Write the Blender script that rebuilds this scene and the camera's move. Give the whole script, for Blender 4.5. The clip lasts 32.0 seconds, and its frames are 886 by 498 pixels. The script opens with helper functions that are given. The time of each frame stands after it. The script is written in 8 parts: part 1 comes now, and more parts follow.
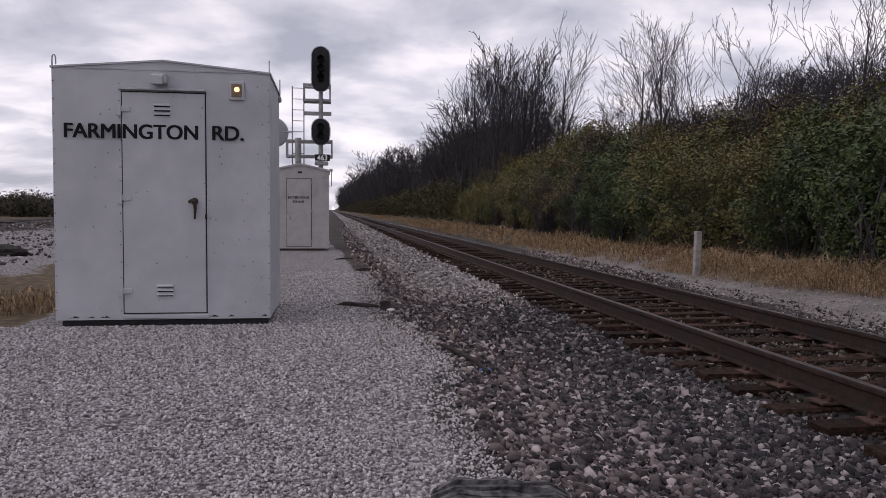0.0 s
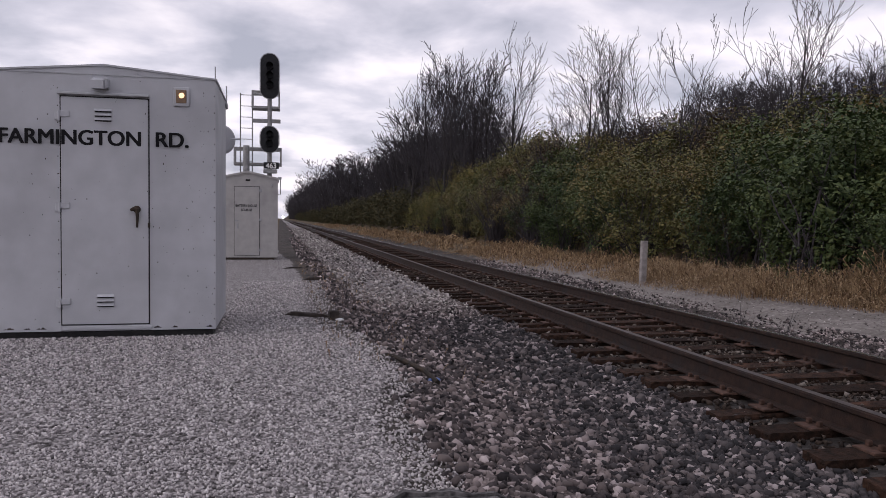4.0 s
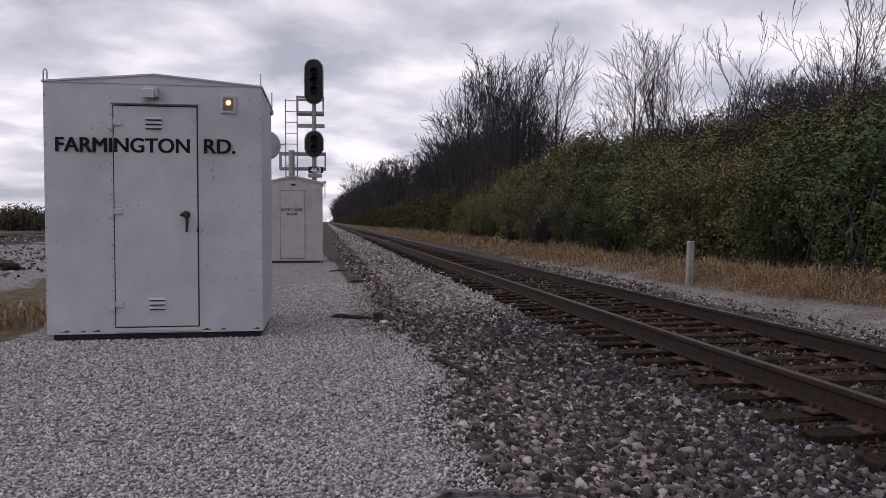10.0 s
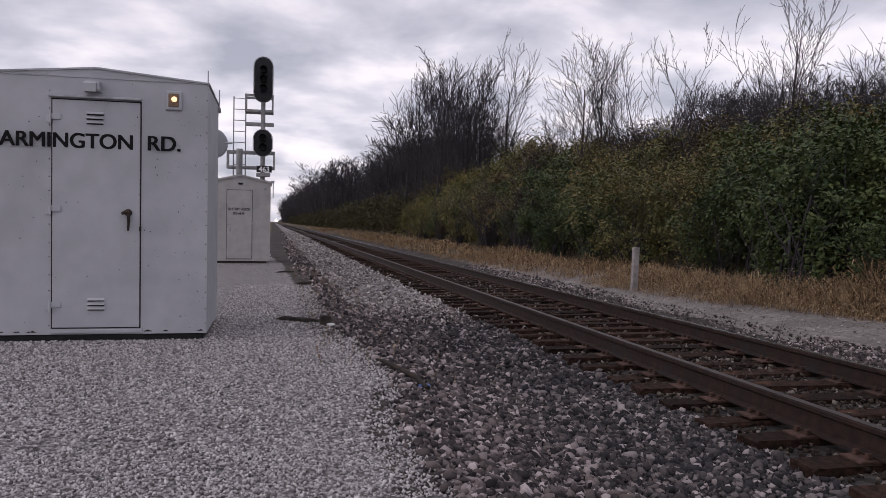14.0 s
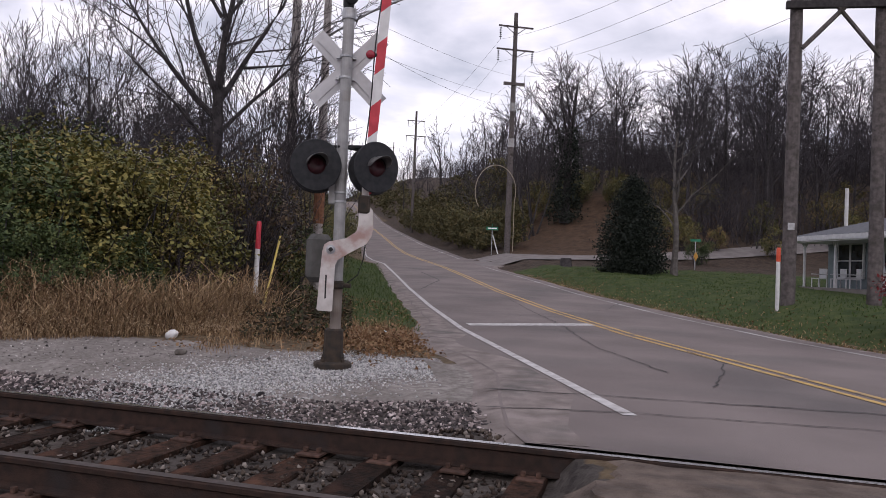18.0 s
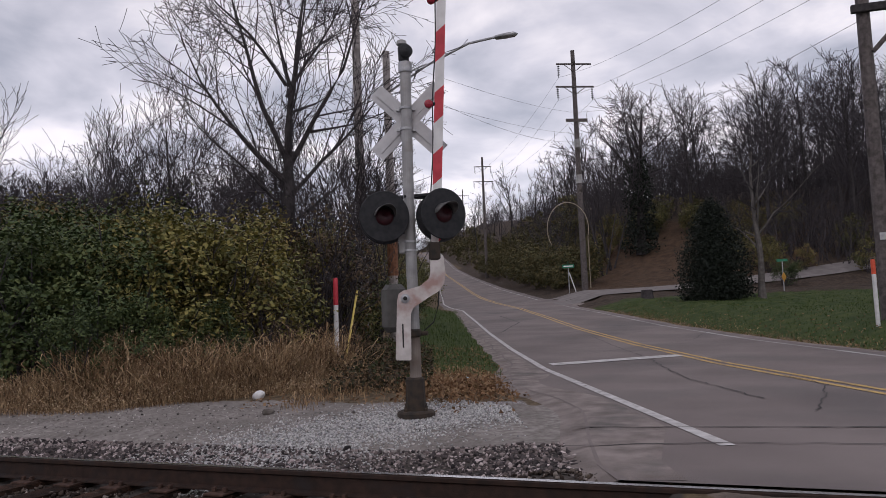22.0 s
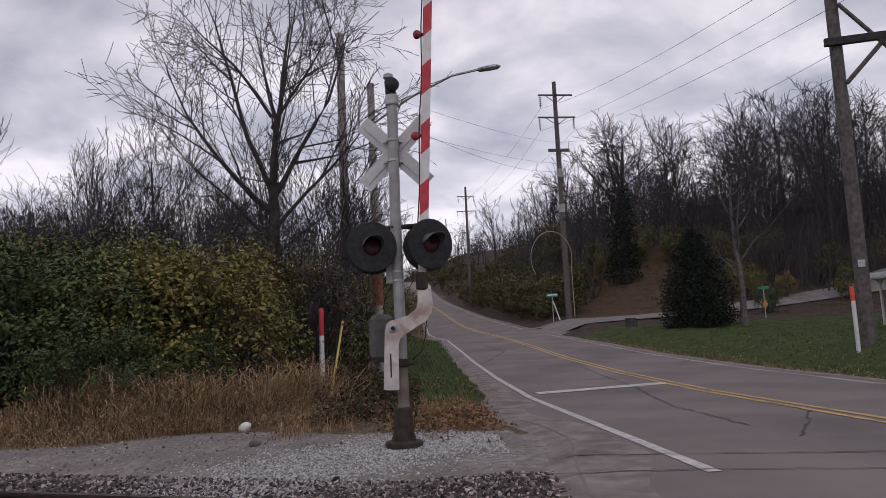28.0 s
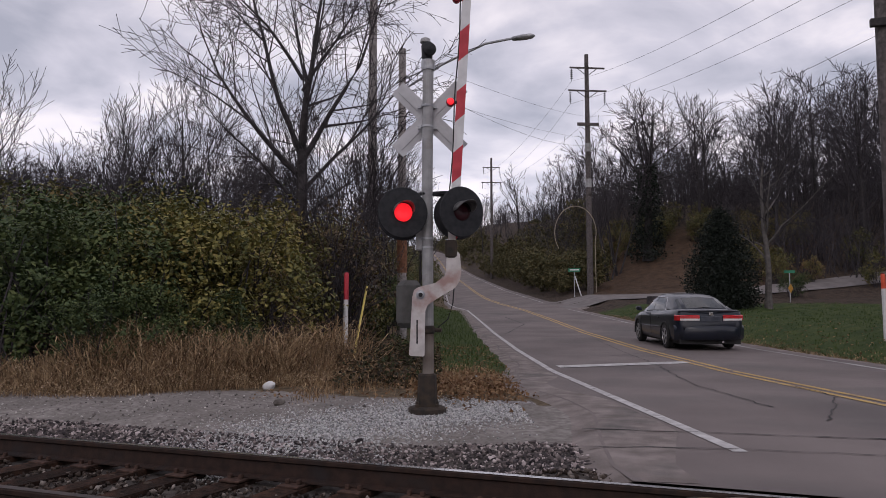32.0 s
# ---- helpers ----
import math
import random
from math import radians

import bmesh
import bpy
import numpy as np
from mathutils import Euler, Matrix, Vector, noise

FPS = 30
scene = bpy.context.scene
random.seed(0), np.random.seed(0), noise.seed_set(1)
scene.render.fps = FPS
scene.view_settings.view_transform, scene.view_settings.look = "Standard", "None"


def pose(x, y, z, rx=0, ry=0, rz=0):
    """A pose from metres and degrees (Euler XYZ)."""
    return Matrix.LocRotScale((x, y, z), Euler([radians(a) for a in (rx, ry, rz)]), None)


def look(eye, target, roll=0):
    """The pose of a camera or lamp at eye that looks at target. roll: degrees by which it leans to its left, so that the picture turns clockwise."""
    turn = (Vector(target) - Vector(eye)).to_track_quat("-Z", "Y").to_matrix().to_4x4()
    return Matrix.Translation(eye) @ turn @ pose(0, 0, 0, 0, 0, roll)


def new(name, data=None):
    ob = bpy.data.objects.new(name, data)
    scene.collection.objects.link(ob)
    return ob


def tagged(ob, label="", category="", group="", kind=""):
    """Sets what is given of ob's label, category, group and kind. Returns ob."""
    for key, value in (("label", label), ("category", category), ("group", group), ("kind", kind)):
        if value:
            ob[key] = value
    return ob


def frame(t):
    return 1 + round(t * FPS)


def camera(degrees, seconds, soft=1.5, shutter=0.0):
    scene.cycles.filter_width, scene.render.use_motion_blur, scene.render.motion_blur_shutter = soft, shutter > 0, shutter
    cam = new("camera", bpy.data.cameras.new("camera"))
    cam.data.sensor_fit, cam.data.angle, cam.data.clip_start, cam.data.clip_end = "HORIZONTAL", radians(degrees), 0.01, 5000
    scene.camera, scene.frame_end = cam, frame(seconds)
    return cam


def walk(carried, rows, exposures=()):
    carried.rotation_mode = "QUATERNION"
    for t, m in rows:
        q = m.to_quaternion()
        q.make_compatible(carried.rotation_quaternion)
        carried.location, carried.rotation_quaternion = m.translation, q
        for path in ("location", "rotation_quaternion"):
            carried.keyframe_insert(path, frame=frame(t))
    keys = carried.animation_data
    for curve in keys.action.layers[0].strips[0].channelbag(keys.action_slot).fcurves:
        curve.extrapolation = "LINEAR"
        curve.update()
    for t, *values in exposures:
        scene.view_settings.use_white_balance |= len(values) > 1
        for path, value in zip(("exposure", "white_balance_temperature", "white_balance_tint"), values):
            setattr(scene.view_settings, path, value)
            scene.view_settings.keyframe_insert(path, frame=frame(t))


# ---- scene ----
EYE = 1.13
cam = camera(60.25, 32.0, soft=0.75)
# seconds, yaw, pitch, roll of the hand-held camera, and how it sways about its place
TURNS = [
    (0.0, -8.37, -2.88, -0.44, -0.008, 0.012, -0.006),
    (0.5, -8.57, -2.65, -0.62, -0.033, 0.042, -0.007),
    (1.0, -8.51, -1.26, -1.13, -0.039, 0.025, -0.007),
    (1.5, -9.38, -1.21, -1.28, -0.039, -0.035, -0.003),
    (2.0, -11.04, -1.05, -1.68, -0.026, -0.017, 0.009),
    (2.5, -16.87, -1.44, -2.56, -0.014, 0.061, 0.007),
    (3.0, -18.84, -1.62, -2.28, 0.001, 0.090, 0.005),
    (3.5, -13.52, -1.95, -0.97, 0.002, 0.063, -0.003),
    (5.5, -10.47, -2.34, -0.39, 0.041, -0.031, 0.001),
    (6.0, -8.95, -1.89, -0.55, 0.026, -0.047, 0.008),
    (6.5, -9.18, -0.94, -1.14, 0.014, -0.043, 0.004),
    (7.0, -9.47, -1.88, -0.63, 0.008, -0.012, 0.000),
    (7.5, -9.45, -3.03, -0.53, 0.002, -0.001, -0.011),
    (8.0, -7.79, -2.41, 0.97, 0.000, -0.025, -0.006),
    (8.5, -8.27, -2.59, 0.45, 0.000, -0.006, -0.006),
    (9.0, -8.08, -2.47, 0.38, 0.003, -0.012, -0.009),
    (9.5, -8.26, -2.43, 0.09, 0.006, -0.008, -0.009),
    (10.0, -8.79, -2.04, -0.08, 0.014, -0.001, -0.002),
    (10.5, -8.71, -1.34, -0.15, 0.015, -0.013, 0.004),
    (11.0, -9.06, -1.16, -0.25, 0.006, -0.020, 0.000),
    (11.5, -9.19, -1.56, -0.26, -0.006, -0.028, 0.000),
    (12.0, -9.65, -1.99, -0.20, -0.017, -0.013, -0.005),
    (12.5, -9.78, -2.21, -0.16, -0.012, 0.007, -0.001),
    (13.0, -10.97, -1.58, -0.72, 0.016, -0.018, 0.013),
    (13.5, -12.05, -1.80, -1.02, 0.020, 0.005, 0.009),
    (15.5, -19.07, -0.90, -1.77, 0.018, 0.028, 0.012),
    (15.6, -22.47, -1.11, -1.83, 0.013, 0.027, 0.013),
    (15.7, -27.97, -1.04, -1.89, 0.009, 0.025, 0.013),
    (15.8, -37.67, -0.27, -1.95, 0.004, 0.023, 0.013),
    (15.9, -47.27, 0.50, -2.00, -0.000, 0.022, 0.014),
    (16.0, -56.12, 1.34, -2.05, -0.005, 0.020, 0.014),
    (16.1, -62.07, 2.55, -1.72, -0.010, 0.018, 0.014),
    (16.2, -67.47, 4.72, -1.37, -0.014, 0.017, 0.014),
    (16.3, -71.08, 6.89, -1.03, -0.019, 0.015, 0.015),
    (16.4, -71.58, 8.06, -0.89, -0.023, 0.013, 0.015),
    (16.5, -70.80, 8.31, -0.87, -0.028, 0.012, 0.015),
    (17.0, -70.27, 5.49, -1.18, -0.054, -0.025, -0.041),
    (17.5, -72.04, 1.83, -1.66, -0.035, -0.012, -0.023),
    (18.0, -74.18, 1.37, -2.42, 0.008, 0.005, 0.018),
    (18.5, -74.47, 1.44, -3.50, 0.027, 0.015, 0.027),
    (19.0, -71.41, 1.65, -1.40, 0.047, 0.035, 0.034),
    (19.5, -68.16, 6.37, 1.70, 0.003, -0.042, 0.058),
    (20.0, -70.26, 5.83, 0.95, 0.021, -0.022, 0.031),
    (20.5, -71.74, 3.55, 0.38, 0.013, -0.033, 0.029),
    (21.0, -72.91, 3.12, -0.49, -0.022, -0.065, 0.002),
    (21.5, -68.34, 4.71, 1.78, 0.002, -0.038, 0.003),
    (22.0, -68.27, 4.80, 2.22, 0.041, -0.024, -0.015),
    (22.1, -63.44, 4.38, 2.16, 0.050, -0.026, -0.015),
    (22.2, -59.48, 3.79, 2.19, 0.059, -0.029, -0.016),
    (22.3, -57.13, 3.40, 2.21, 0.068, -0.031, -0.016),
    (22.4, -55.87, 3.21, 2.24, 0.077, -0.033, -0.016),
    (22.5, -53.88, 3.01, 2.25, 0.086, -0.036, -0.016),
    (23.0, -51.99, 2.03, 1.27, 0.107, -0.041, -0.006),
    (23.5, -65.32, 5.93, 0.24, 0.091, -0.018, 0.025),
    (24.0, -72.42, 8.19, -1.31, 0.076, -0.003, 0.017),
    (24.5, -76.14, 6.60, 0.46, 0.075, 0.002, 0.016),
    (25.0, -77.90, 5.23, -2.36, 0.088, -0.050, 0.008),
    (25.5, -78.01, 4.97, -2.68, 0.089, -0.074, 0.020),
    (27.5, -76.76, 4.64, -3.60, 0.037, -0.074, -0.018),
    (28.0, -69.46, 6.96, 2.67, -0.052, -0.019, -0.017),
    (28.5, -66.96, 8.98, 2.26, -0.067, 0.036, -0.004),
    (29.0, -67.88, 11.77, 2.13, -0.085, 0.045, -0.004),
    (29.5, -69.30, 11.08, 1.06, -0.109, 0.047, -0.023),
    (30.0, -69.26, 8.50, 0.80, -0.085, 0.062, -0.024),
    (30.5, -69.24, 6.89, 0.35, -0.069, 0.073, -0.020),
    (31.0, -69.15, 6.58, 0.10, -0.070, 0.079, -0.029),
    (31.5, -68.79, 5.31, -0.25, -0.077, 0.083, -0.029),
    (32.0, -68.06, 4.75, 0.11, -0.053, 0.077, -0.034),
]
walk(cam, [(t, pose(x, y, EYE + z, 90 + p, r, w)) for t, w, p, r, x, y, z in TURNS],
     exposures=[(0.0, -0.18, 6600, 16.5), (2.0, -0.18, 6600, 16.5), (3.0, -0.06, 6600, 16.5), (6.0, -0.18, 6600, 16.5), (13.0, -0.18, 6600, 16.5), (15.5, -0.1, 6600, 16), (16.0, 0.2, 6600, 16), (16.5, -0.2, 6600, 15.5), (17.2, -0.2, 6600, 15.5), (18.0, 0.26, 6600, 16.5), (19.0, 0.22, 6600, 15.5), (20.0, -0.1, 6600, 16), (21.0, -0.07, 6600, 15.5),
                (22.0, -0.1, 6600, 15), (22.6, 0.08, 6600, 15), (23.0, 0.14, 6600, 15), (23.6, -0.1, 6600, 15), (24.0, -0.26, 6600, 15), (24.5, -0.28, 6600, 16), (25.5, -0.3, 6600, 16), (28.0, -0.2, 6600, 16), (29.0, -0.28, 6600, 16), (30.0, -0.22, 6600, 17), (32.0, -0.16, 6600, 17)])

# ---- world and sun ----
U = Vector((0.927, 0.375, 0))      # the road's heading
N = Vector((0.375, -0.927, 0))     # across the road, to its right


def make_world():
    w = bpy.data.worlds.new("overcast_sky")
    scene.world = w
    w.use_nodes = True
    nt = w.node_tree
    nt.nodes.clear()
    out = nt.nodes.new("ShaderNodeOutputWorld")
    bg = nt.nodes.new("ShaderNodeBackground")
    sky = nt.nodes.new("ShaderNodeTexSky")
    sky.sky_type = "NISHITA"
    sky.sun_disc = False
    sky.sun_elevation = radians(22)
    sky.sun_rotation = radians(250)
    tc = nt.nodes.new("ShaderNodeTexCoord")
    sep = nt.nodes.new("ShaderNodeSeparateXYZ")
    nt.links.new(tc.outputs["Generated"], sep.inputs[0])
    # clouds lie on a flat layer, so they close up towards the horizon
    zc = nt.nodes.new("ShaderNodeMath")
    zc.operation = "MAXIMUM"
    zc.inputs[1].default_value = 0.0
    nt.links.new(sep.outputs[2], zc.inputs[0])
    za = nt.nodes.new("ShaderNodeMath")
    za.operation = "ADD"
    za.inputs[1].default_value = 0.20
    nt.links.new(zc.outputs[0], za.inputs[0])
    div = []
    for i in (0, 1):
        m = nt.nodes.new("ShaderNodeMath")
        m.operation = "DIVIDE"
        nt.links.new(sep.outputs[i], m.inputs[0])
        nt.links.new(za.outputs[0], m.inputs[1])
        div.append(m)
    comb = nt.nodes.new("ShaderNodeCombineXYZ")
    nt.links.new(div[0].outputs[0], comb.inputs[0])
    nt.links.new(div[1].outputs[0], comb.inputs[1])
    n1 = nt.nodes.new("ShaderNodeTexNoise")
    n1.inputs["Scale"].default_value = 2.3
    n1.inputs["Detail"].default_value = 7
    n1.inputs["Roughness"].default_value = 0.50
    n1.inputs["Distortion"].default_value = 0.25
    nt.links.new(comb.outputs[0], n1.inputs["Vector"])
    ramp = nt.nodes.new("ShaderNodeValToRGB")
    e = ramp.color_ramp.elements
    e[0].position, e[0].color = 0.33, (0.44, 0.465, 0.55, 1)
    e[1].position, e[1].color = 0.64, (1.04, 1.01, 1.06, 1)
    m = e.new(0.50)
    m.color = (0.70, 0.705, 0.795, 1)
    nt.links.new(n1.outputs["Fac"], ramp.inputs[0])
    mix = nt.nodes.new("ShaderNodeMixRGB")
    mix.inputs[0].default_value = 0.9
    sk = nt.nodes.new("ShaderNodeMixRGB")
    sk.blend_type = "MULTIPLY"
    sk.inputs[0].default_value = 1
    sk.inputs[2].default_value = (0.10, 0.10, 0.10, 1)
    nt.links.new(sky.outputs[0], sk.inputs[1])
    nt.links.new(sk.outputs[0], mix.inputs[1])
    nt.links.new(ramp.outputs[0], mix.inputs[2])
    lo = nt.nodes.new("ShaderNodeMapRange")
    lo.inputs[1].default_value, lo.inputs[2].default_value = 0.12, 0.5
    lo.inputs[3].default_value, lo.inputs[4].default_value = 1.04, 0.84
    nt.links.new(zc.outputs[0], lo.inputs[0])
    dim = nt.nodes.new("ShaderNodeVectorMath")
    dim.operation = "SCALE"
    nt.links.new(mix.outputs[0], dim.inputs[0])
    nt.links.new(lo.outputs[0], dim.inputs["Scale"])
    nt.links.new(dim.outputs[0], bg.inputs[0])
    bg.inputs[1].default_value = 1.15
    nt.links.new(bg.outputs[0], out.inputs[0])


make_world()
sun = new("sun", bpy.data.lights.new("sun", "SUN"))
sun.data.energy, sun.data.angle, sun.data.color = 0.5, radians(30), (1.0, 0.96, 0.92)
sun.matrix_world = look((-60, -14, 48), (0, 0, 0))


# ---- materials ----
def material(name, dark, light, scale=4.0, rough=0.8, metal=0.0, bump=0.0, bump_scale=40.0, spread=(0.35, 0.65),
             stain=None, stain_scale=1.0, stain_at=(0.55, 0.7), island=0.0, object_random=0.0, coord="Object", spec=0.4, coat=0.0, ior=1.5):
    """A procedural surface: grain between two colours, stains of a third one at a larger scale, fine relief."""
    ma = bpy.data.materials.new(name)
    ma.use_nodes = True
    nt = ma.node_tree
    b = nt.nodes["Principled BSDF"]
    b.inputs["Roughness"].default_value = rough
    b.inputs["Metallic"].default_value = metal
    b.inputs["Specular IOR Level"].default_value = spec
    b.inputs["Coat Weight"].default_value = coat
    b.inputs["Coat Roughness"].default_value = 0.04
    b.inputs["IOR"].default_value = ior
    tc = nt.nodes.new("ShaderNodeTexCoord")
    n = nt.nodes.new("ShaderNodeTexNoise")
    n.inputs["Scale"].default_value, n.inputs["Detail"].default_value = scale, 5
    nt.links.new(tc.outputs[coord], n.inputs["Vector"])
    r = nt.nodes.new("ShaderNodeValToRGB")
    r.color_ramp.elements[0].position, r.color_ramp.elements[1].position = spread
    r.color_ramp.elements[0].color, r.color_ramp.elements[1].color = (*dark, 1), (*light, 1)
    nt.links.new(n.outputs["Fac"], r.inputs[0])
    col = r.outputs[0]
    if stain:
        s = nt.nodes.new("ShaderNodeTexNoise")
        s.inputs["Scale"].default_value, s.inputs["Detail"].default_value = stain_scale, 6
        nt.links.new(tc.outputs[coord], s.inputs["Vector"])
        mr = nt.nodes.new("ShaderNodeMapRange")
        mr.inputs[1].default_value, mr.inputs[2].default_value = stain_at
        nt.links.new(s.outputs["Fac"], mr.inputs[0])
        mx = nt.nodes.new("ShaderNodeMixRGB")
        mx.inputs[2].default_value = (*stain, 1)
        nt.links.new(mr.outputs[0], mx.inputs[0])
        nt.links.new(col, mx.inputs[1])
        col = mx.outputs[0]
    for amount, node, socket in ((island, "ShaderNodeNewGeometry", "Random Per Island"), (object_random, "ShaderNodeObjectInfo", "Random")):
        if amount:
            g = nt.nodes.new(node)
            mr = nt.nodes.new("ShaderNodeMapRange")
            mr.inputs[3].default_value, mr.inputs[4].default_value = 1 - amount, 1 + amount
            nt.links.new(g.outputs[socket], mr.inputs[0])
            mx = nt.nodes.new("ShaderNodeVectorMath")
            mx.operation = "SCALE"
            nt.links.new(col, mx.inputs[0])
            nt.links.new(mr.outputs[0], mx.inputs["Scale"])
            col = mx.outputs[0]
    nt.links.new(col, b.inputs["Base Color"])
    if bump:
        bn = nt.nodes.new("ShaderNodeTexNoise")
        bn.inputs["Scale"].default_value, bn.inputs["Detail"].default_value = bump_scale, 4
        nt.links.new(tc.outputs[coord], bn.inputs["Vector"])
        bu = nt.nodes.new("ShaderNodeBump")
        bu.inputs["Strength"].default_value, bu.inputs["Distance"].default_value = bump, 0.02
        nt.links.new(bn.outputs["Fac"], bu.inputs["Height"])
        nt.links.new(bu.outputs[0], b.inputs["Normal"])
    return ma


def glow(name, color, strength):
    ma = bpy.data.materials.new(name)
    ma.use_nodes = True
    b = ma.node_tree.nodes["Principled BSDF"]
    b.inputs["Base Color"].default_value = (*color, 1)
    b.inputs["Emission Color"].default_value = (*color, 1)
    b.inputs["Emission Strength"].default_value = strength
    return ma


def palette(name, colors, rough=0.7, mixin=0.5, blotch=0.0, blotch_scale=0.9):
    """Leaves and stones: a colour for each loose piece, from a ramp, shifted by a value of the whole object and by broad patches."""
    ma = bpy.data.materials.new(name)
    ma.use_nodes = True
    nt = ma.node_tree
    b = nt.nodes["Principled BSDF"]
    b.inputs["Roughness"].default_value = rough
    b.inputs["Specular IOR Level"].default_value = 0.25
    g = nt.nodes.new("ShaderNodeNewGeometry")
    o = nt.nodes.new("ShaderNodeObjectInfo")
    a = nt.nodes.new("ShaderNodeMath")
    a.operation, a.inputs[1].default_value = "MULTIPLY", 1 - mixin
    c = nt.nodes.new("ShaderNodeMath")
    c.operation, c.inputs[1].default_value = "MULTIPLY", mixin
    s = nt.nodes.new("ShaderNodeMath")
    nt.links.new(g.outputs["Random Per Island"], a.inputs[0])
    nt.links.new(o.outputs["Random"], c.inputs[0])
    nt.links.new(a.outputs[0], s.inputs[0])
    nt.links.new(c.outputs[0], s.inputs[1])
    fac = s.outputs[0]
    if blotch:
        tc = nt.nodes.new("ShaderNodeTexCoord")
        n = nt.nodes.new("ShaderNodeTexNoise")
        n.inputs["Scale"].default_value, n.inputs["Detail"].default_value = blotch_scale, 2
        nt.links.new(tc.outputs["Object"], n.inputs["Vector"])
        mr = nt.nodes.new("ShaderNodeMapRange")
        mr.inputs[1].default_value, mr.inputs[2].default_value = 0.3, 0.7
        mr.inputs[3].default_value, mr.inputs[4].default_value = -blotch, blotch
        nt.links.new(n.outputs["Fac"], mr.inputs[0])
        t = nt.nodes.new("ShaderNodeMath")
        nt.links.new(fac, t.inputs[0])
        nt.links.new(mr.outputs[0], t.inputs[1])
        fac = t.outputs[0]
    r = nt.nodes.new("ShaderNodeValToRGB")
    while len(r.color_ramp.elements) < len(colors):
        r.color_ramp.elements.new(0.5)
    for i, col in enumerate(colors):
        r.color_ramp.elements[i].position = i / (len(colors) - 1)
        r.color_ramp.elements[i].color = (*col, 1)
    nt.links.new(fac, r.inputs[0])
    nt.links.new(r.outputs[0], b.inputs["Base Color"])
    return ma


WHITE_PAINT = material("worn_white_paint", (0.43, 0.44, 0.47), (0.50, 0.51, 0.545), 3, 0.55, bump=0.05, bump_scale=60,
                       stain=(0.37, 0.375, 0.40), stain_scale=1.3, stain_at=(0.47, 0.72))
GREY_PAINT = material("aluminium_sheet", (0.37, 0.36, 0.355), (0.43, 0.42, 0.41), 5, 0.5, stain=(0.32, 0.31, 0.31), stain_scale=1.5)
DARK_LINE = material("dark_gap", (0.01, 0.01, 0.012), (0.02, 0.02, 0.02), 20, 0.8)
RUST_BASE = material("rusty_skid", (0.02, 0.018, 0.016), (0.05, 0.035, 0.025), 12, 0.85)
STEEL = material("galvanised_steel", (0.30, 0.31, 0.33), (0.45, 0.46, 0.48), 9, 0.5, 0.5, stain=(0.25, 0.24, 0.23), stain_scale=3)
MAST_PAINT = material("weathered_aluminium_mast", (0.23, 0.23, 0.235), (0.34, 0.34, 0.345), 7, 0.55, 0.2, stain=(0.24, 0.22, 0.2), stain_scale=4)
BLACK_PAINT = material("black_paint", (0.012, 0.013, 0.016), (0.025, 0.026, 0.03), 15, 0.6, spec=0.3)
LETTER = material("black_lettering", (0.006, 0.006, 0.008), (0.012, 0.012, 0.014), 30, 0.8, spec=0.2)
LETTER_WHITE = material("white_lettering", (0.75, 0.75, 0.75), (0.82, 0.82, 0.82), 30, 0.6)
RAIL = material("rusty_rail", (0.02, 0.0115, 0.009), (0.044, 0.023, 0.0165), 14, 0.75, 0.2, bump=0.2, bump_scale=80, stain=(0.025, 0.02, 0.02), stain_scale=3)
RAIL_HEAD = material("polished_railhead", (0.45, 0.44, 0.44), (0.58, 0.57, 0.57), 20, 0.22, 0.85)
DULL_HEAD = material("rusting_railhead", (0.045, 0.034, 0.031), (0.08, 0.062, 0.056), 16, 0.55, 0.2, stain=(0.03, 0.022, 0.02), stain_scale=2)
TIE = material("creosoted_tie", (0.011, 0.007, 0.005), (0.042, 0.022, 0.015), 16, 0.9, bump=0.7, bump_scale=45, stain=(0.07, 0.034, 0.022), stain_scale=5, object_random=0.45, spec=0.15)
PLATE = material("rusty_tie_plate", (0.05, 0.028, 0.02), (0.11, 0.06, 0.045), 22, 0.8, 0.2, object_random=0.25)
WOOD_POLE = material("weathered_wood_pole", (0.23, 0.208, 0.202), (0.38, 0.348, 0.34), 9, 0.85, bump=0.4, bump_scale=30, stain=(0.18, 0.16, 0.155), stain_scale=2)
DARK_POLE = material("creosoted_pole", (0.066, 0.057, 0.057), (0.13, 0.113, 0.111), 9, 0.85, bump=0.4, bump_scale=30, stain=(0.04, 0.035, 0.03), stain_scale=2)
ASPHALT = material("worn_asphalt", (0.142, 0.117, 0.112), (0.2, 0.168, 0.16), 0.5, 0.85, bump=0.3, bump_scale=120, stain=(0.108, 0.096, 0.094), stain_scale=0.35, stain_at=(0.5, 0.72))
OLD_ASPHALT = material("broken_asphalt_edge", (0.15, 0.125, 0.115), (0.27, 0.23, 0.215), 3, 0.9, bump=0.6, bump_scale=60, stain=(0.11, 0.1, 0.095), stain_scale=1.2)
CRACK = material("tar_crack", (0.03, 0.028, 0.028), (0.06, 0.055, 0.055), 9, 0.8)
LINE_WHITE = material("worn_white_line", (0.38, 0.365, 0.36), (0.56, 0.545, 0.54), 6, 0.8, stain=(0.2, 0.178, 0.172), stain_scale=9, stain_at=(0.56, 0.72))
FADED_LINE = material("rubbed_out_line", (0.21, 0.19, 0.185), (0.30, 0.28, 0.275), 5, 0.85, stain=(0.42, 0.405, 0.40), stain_scale=0.5, stain_at=(0.48, 0.62))
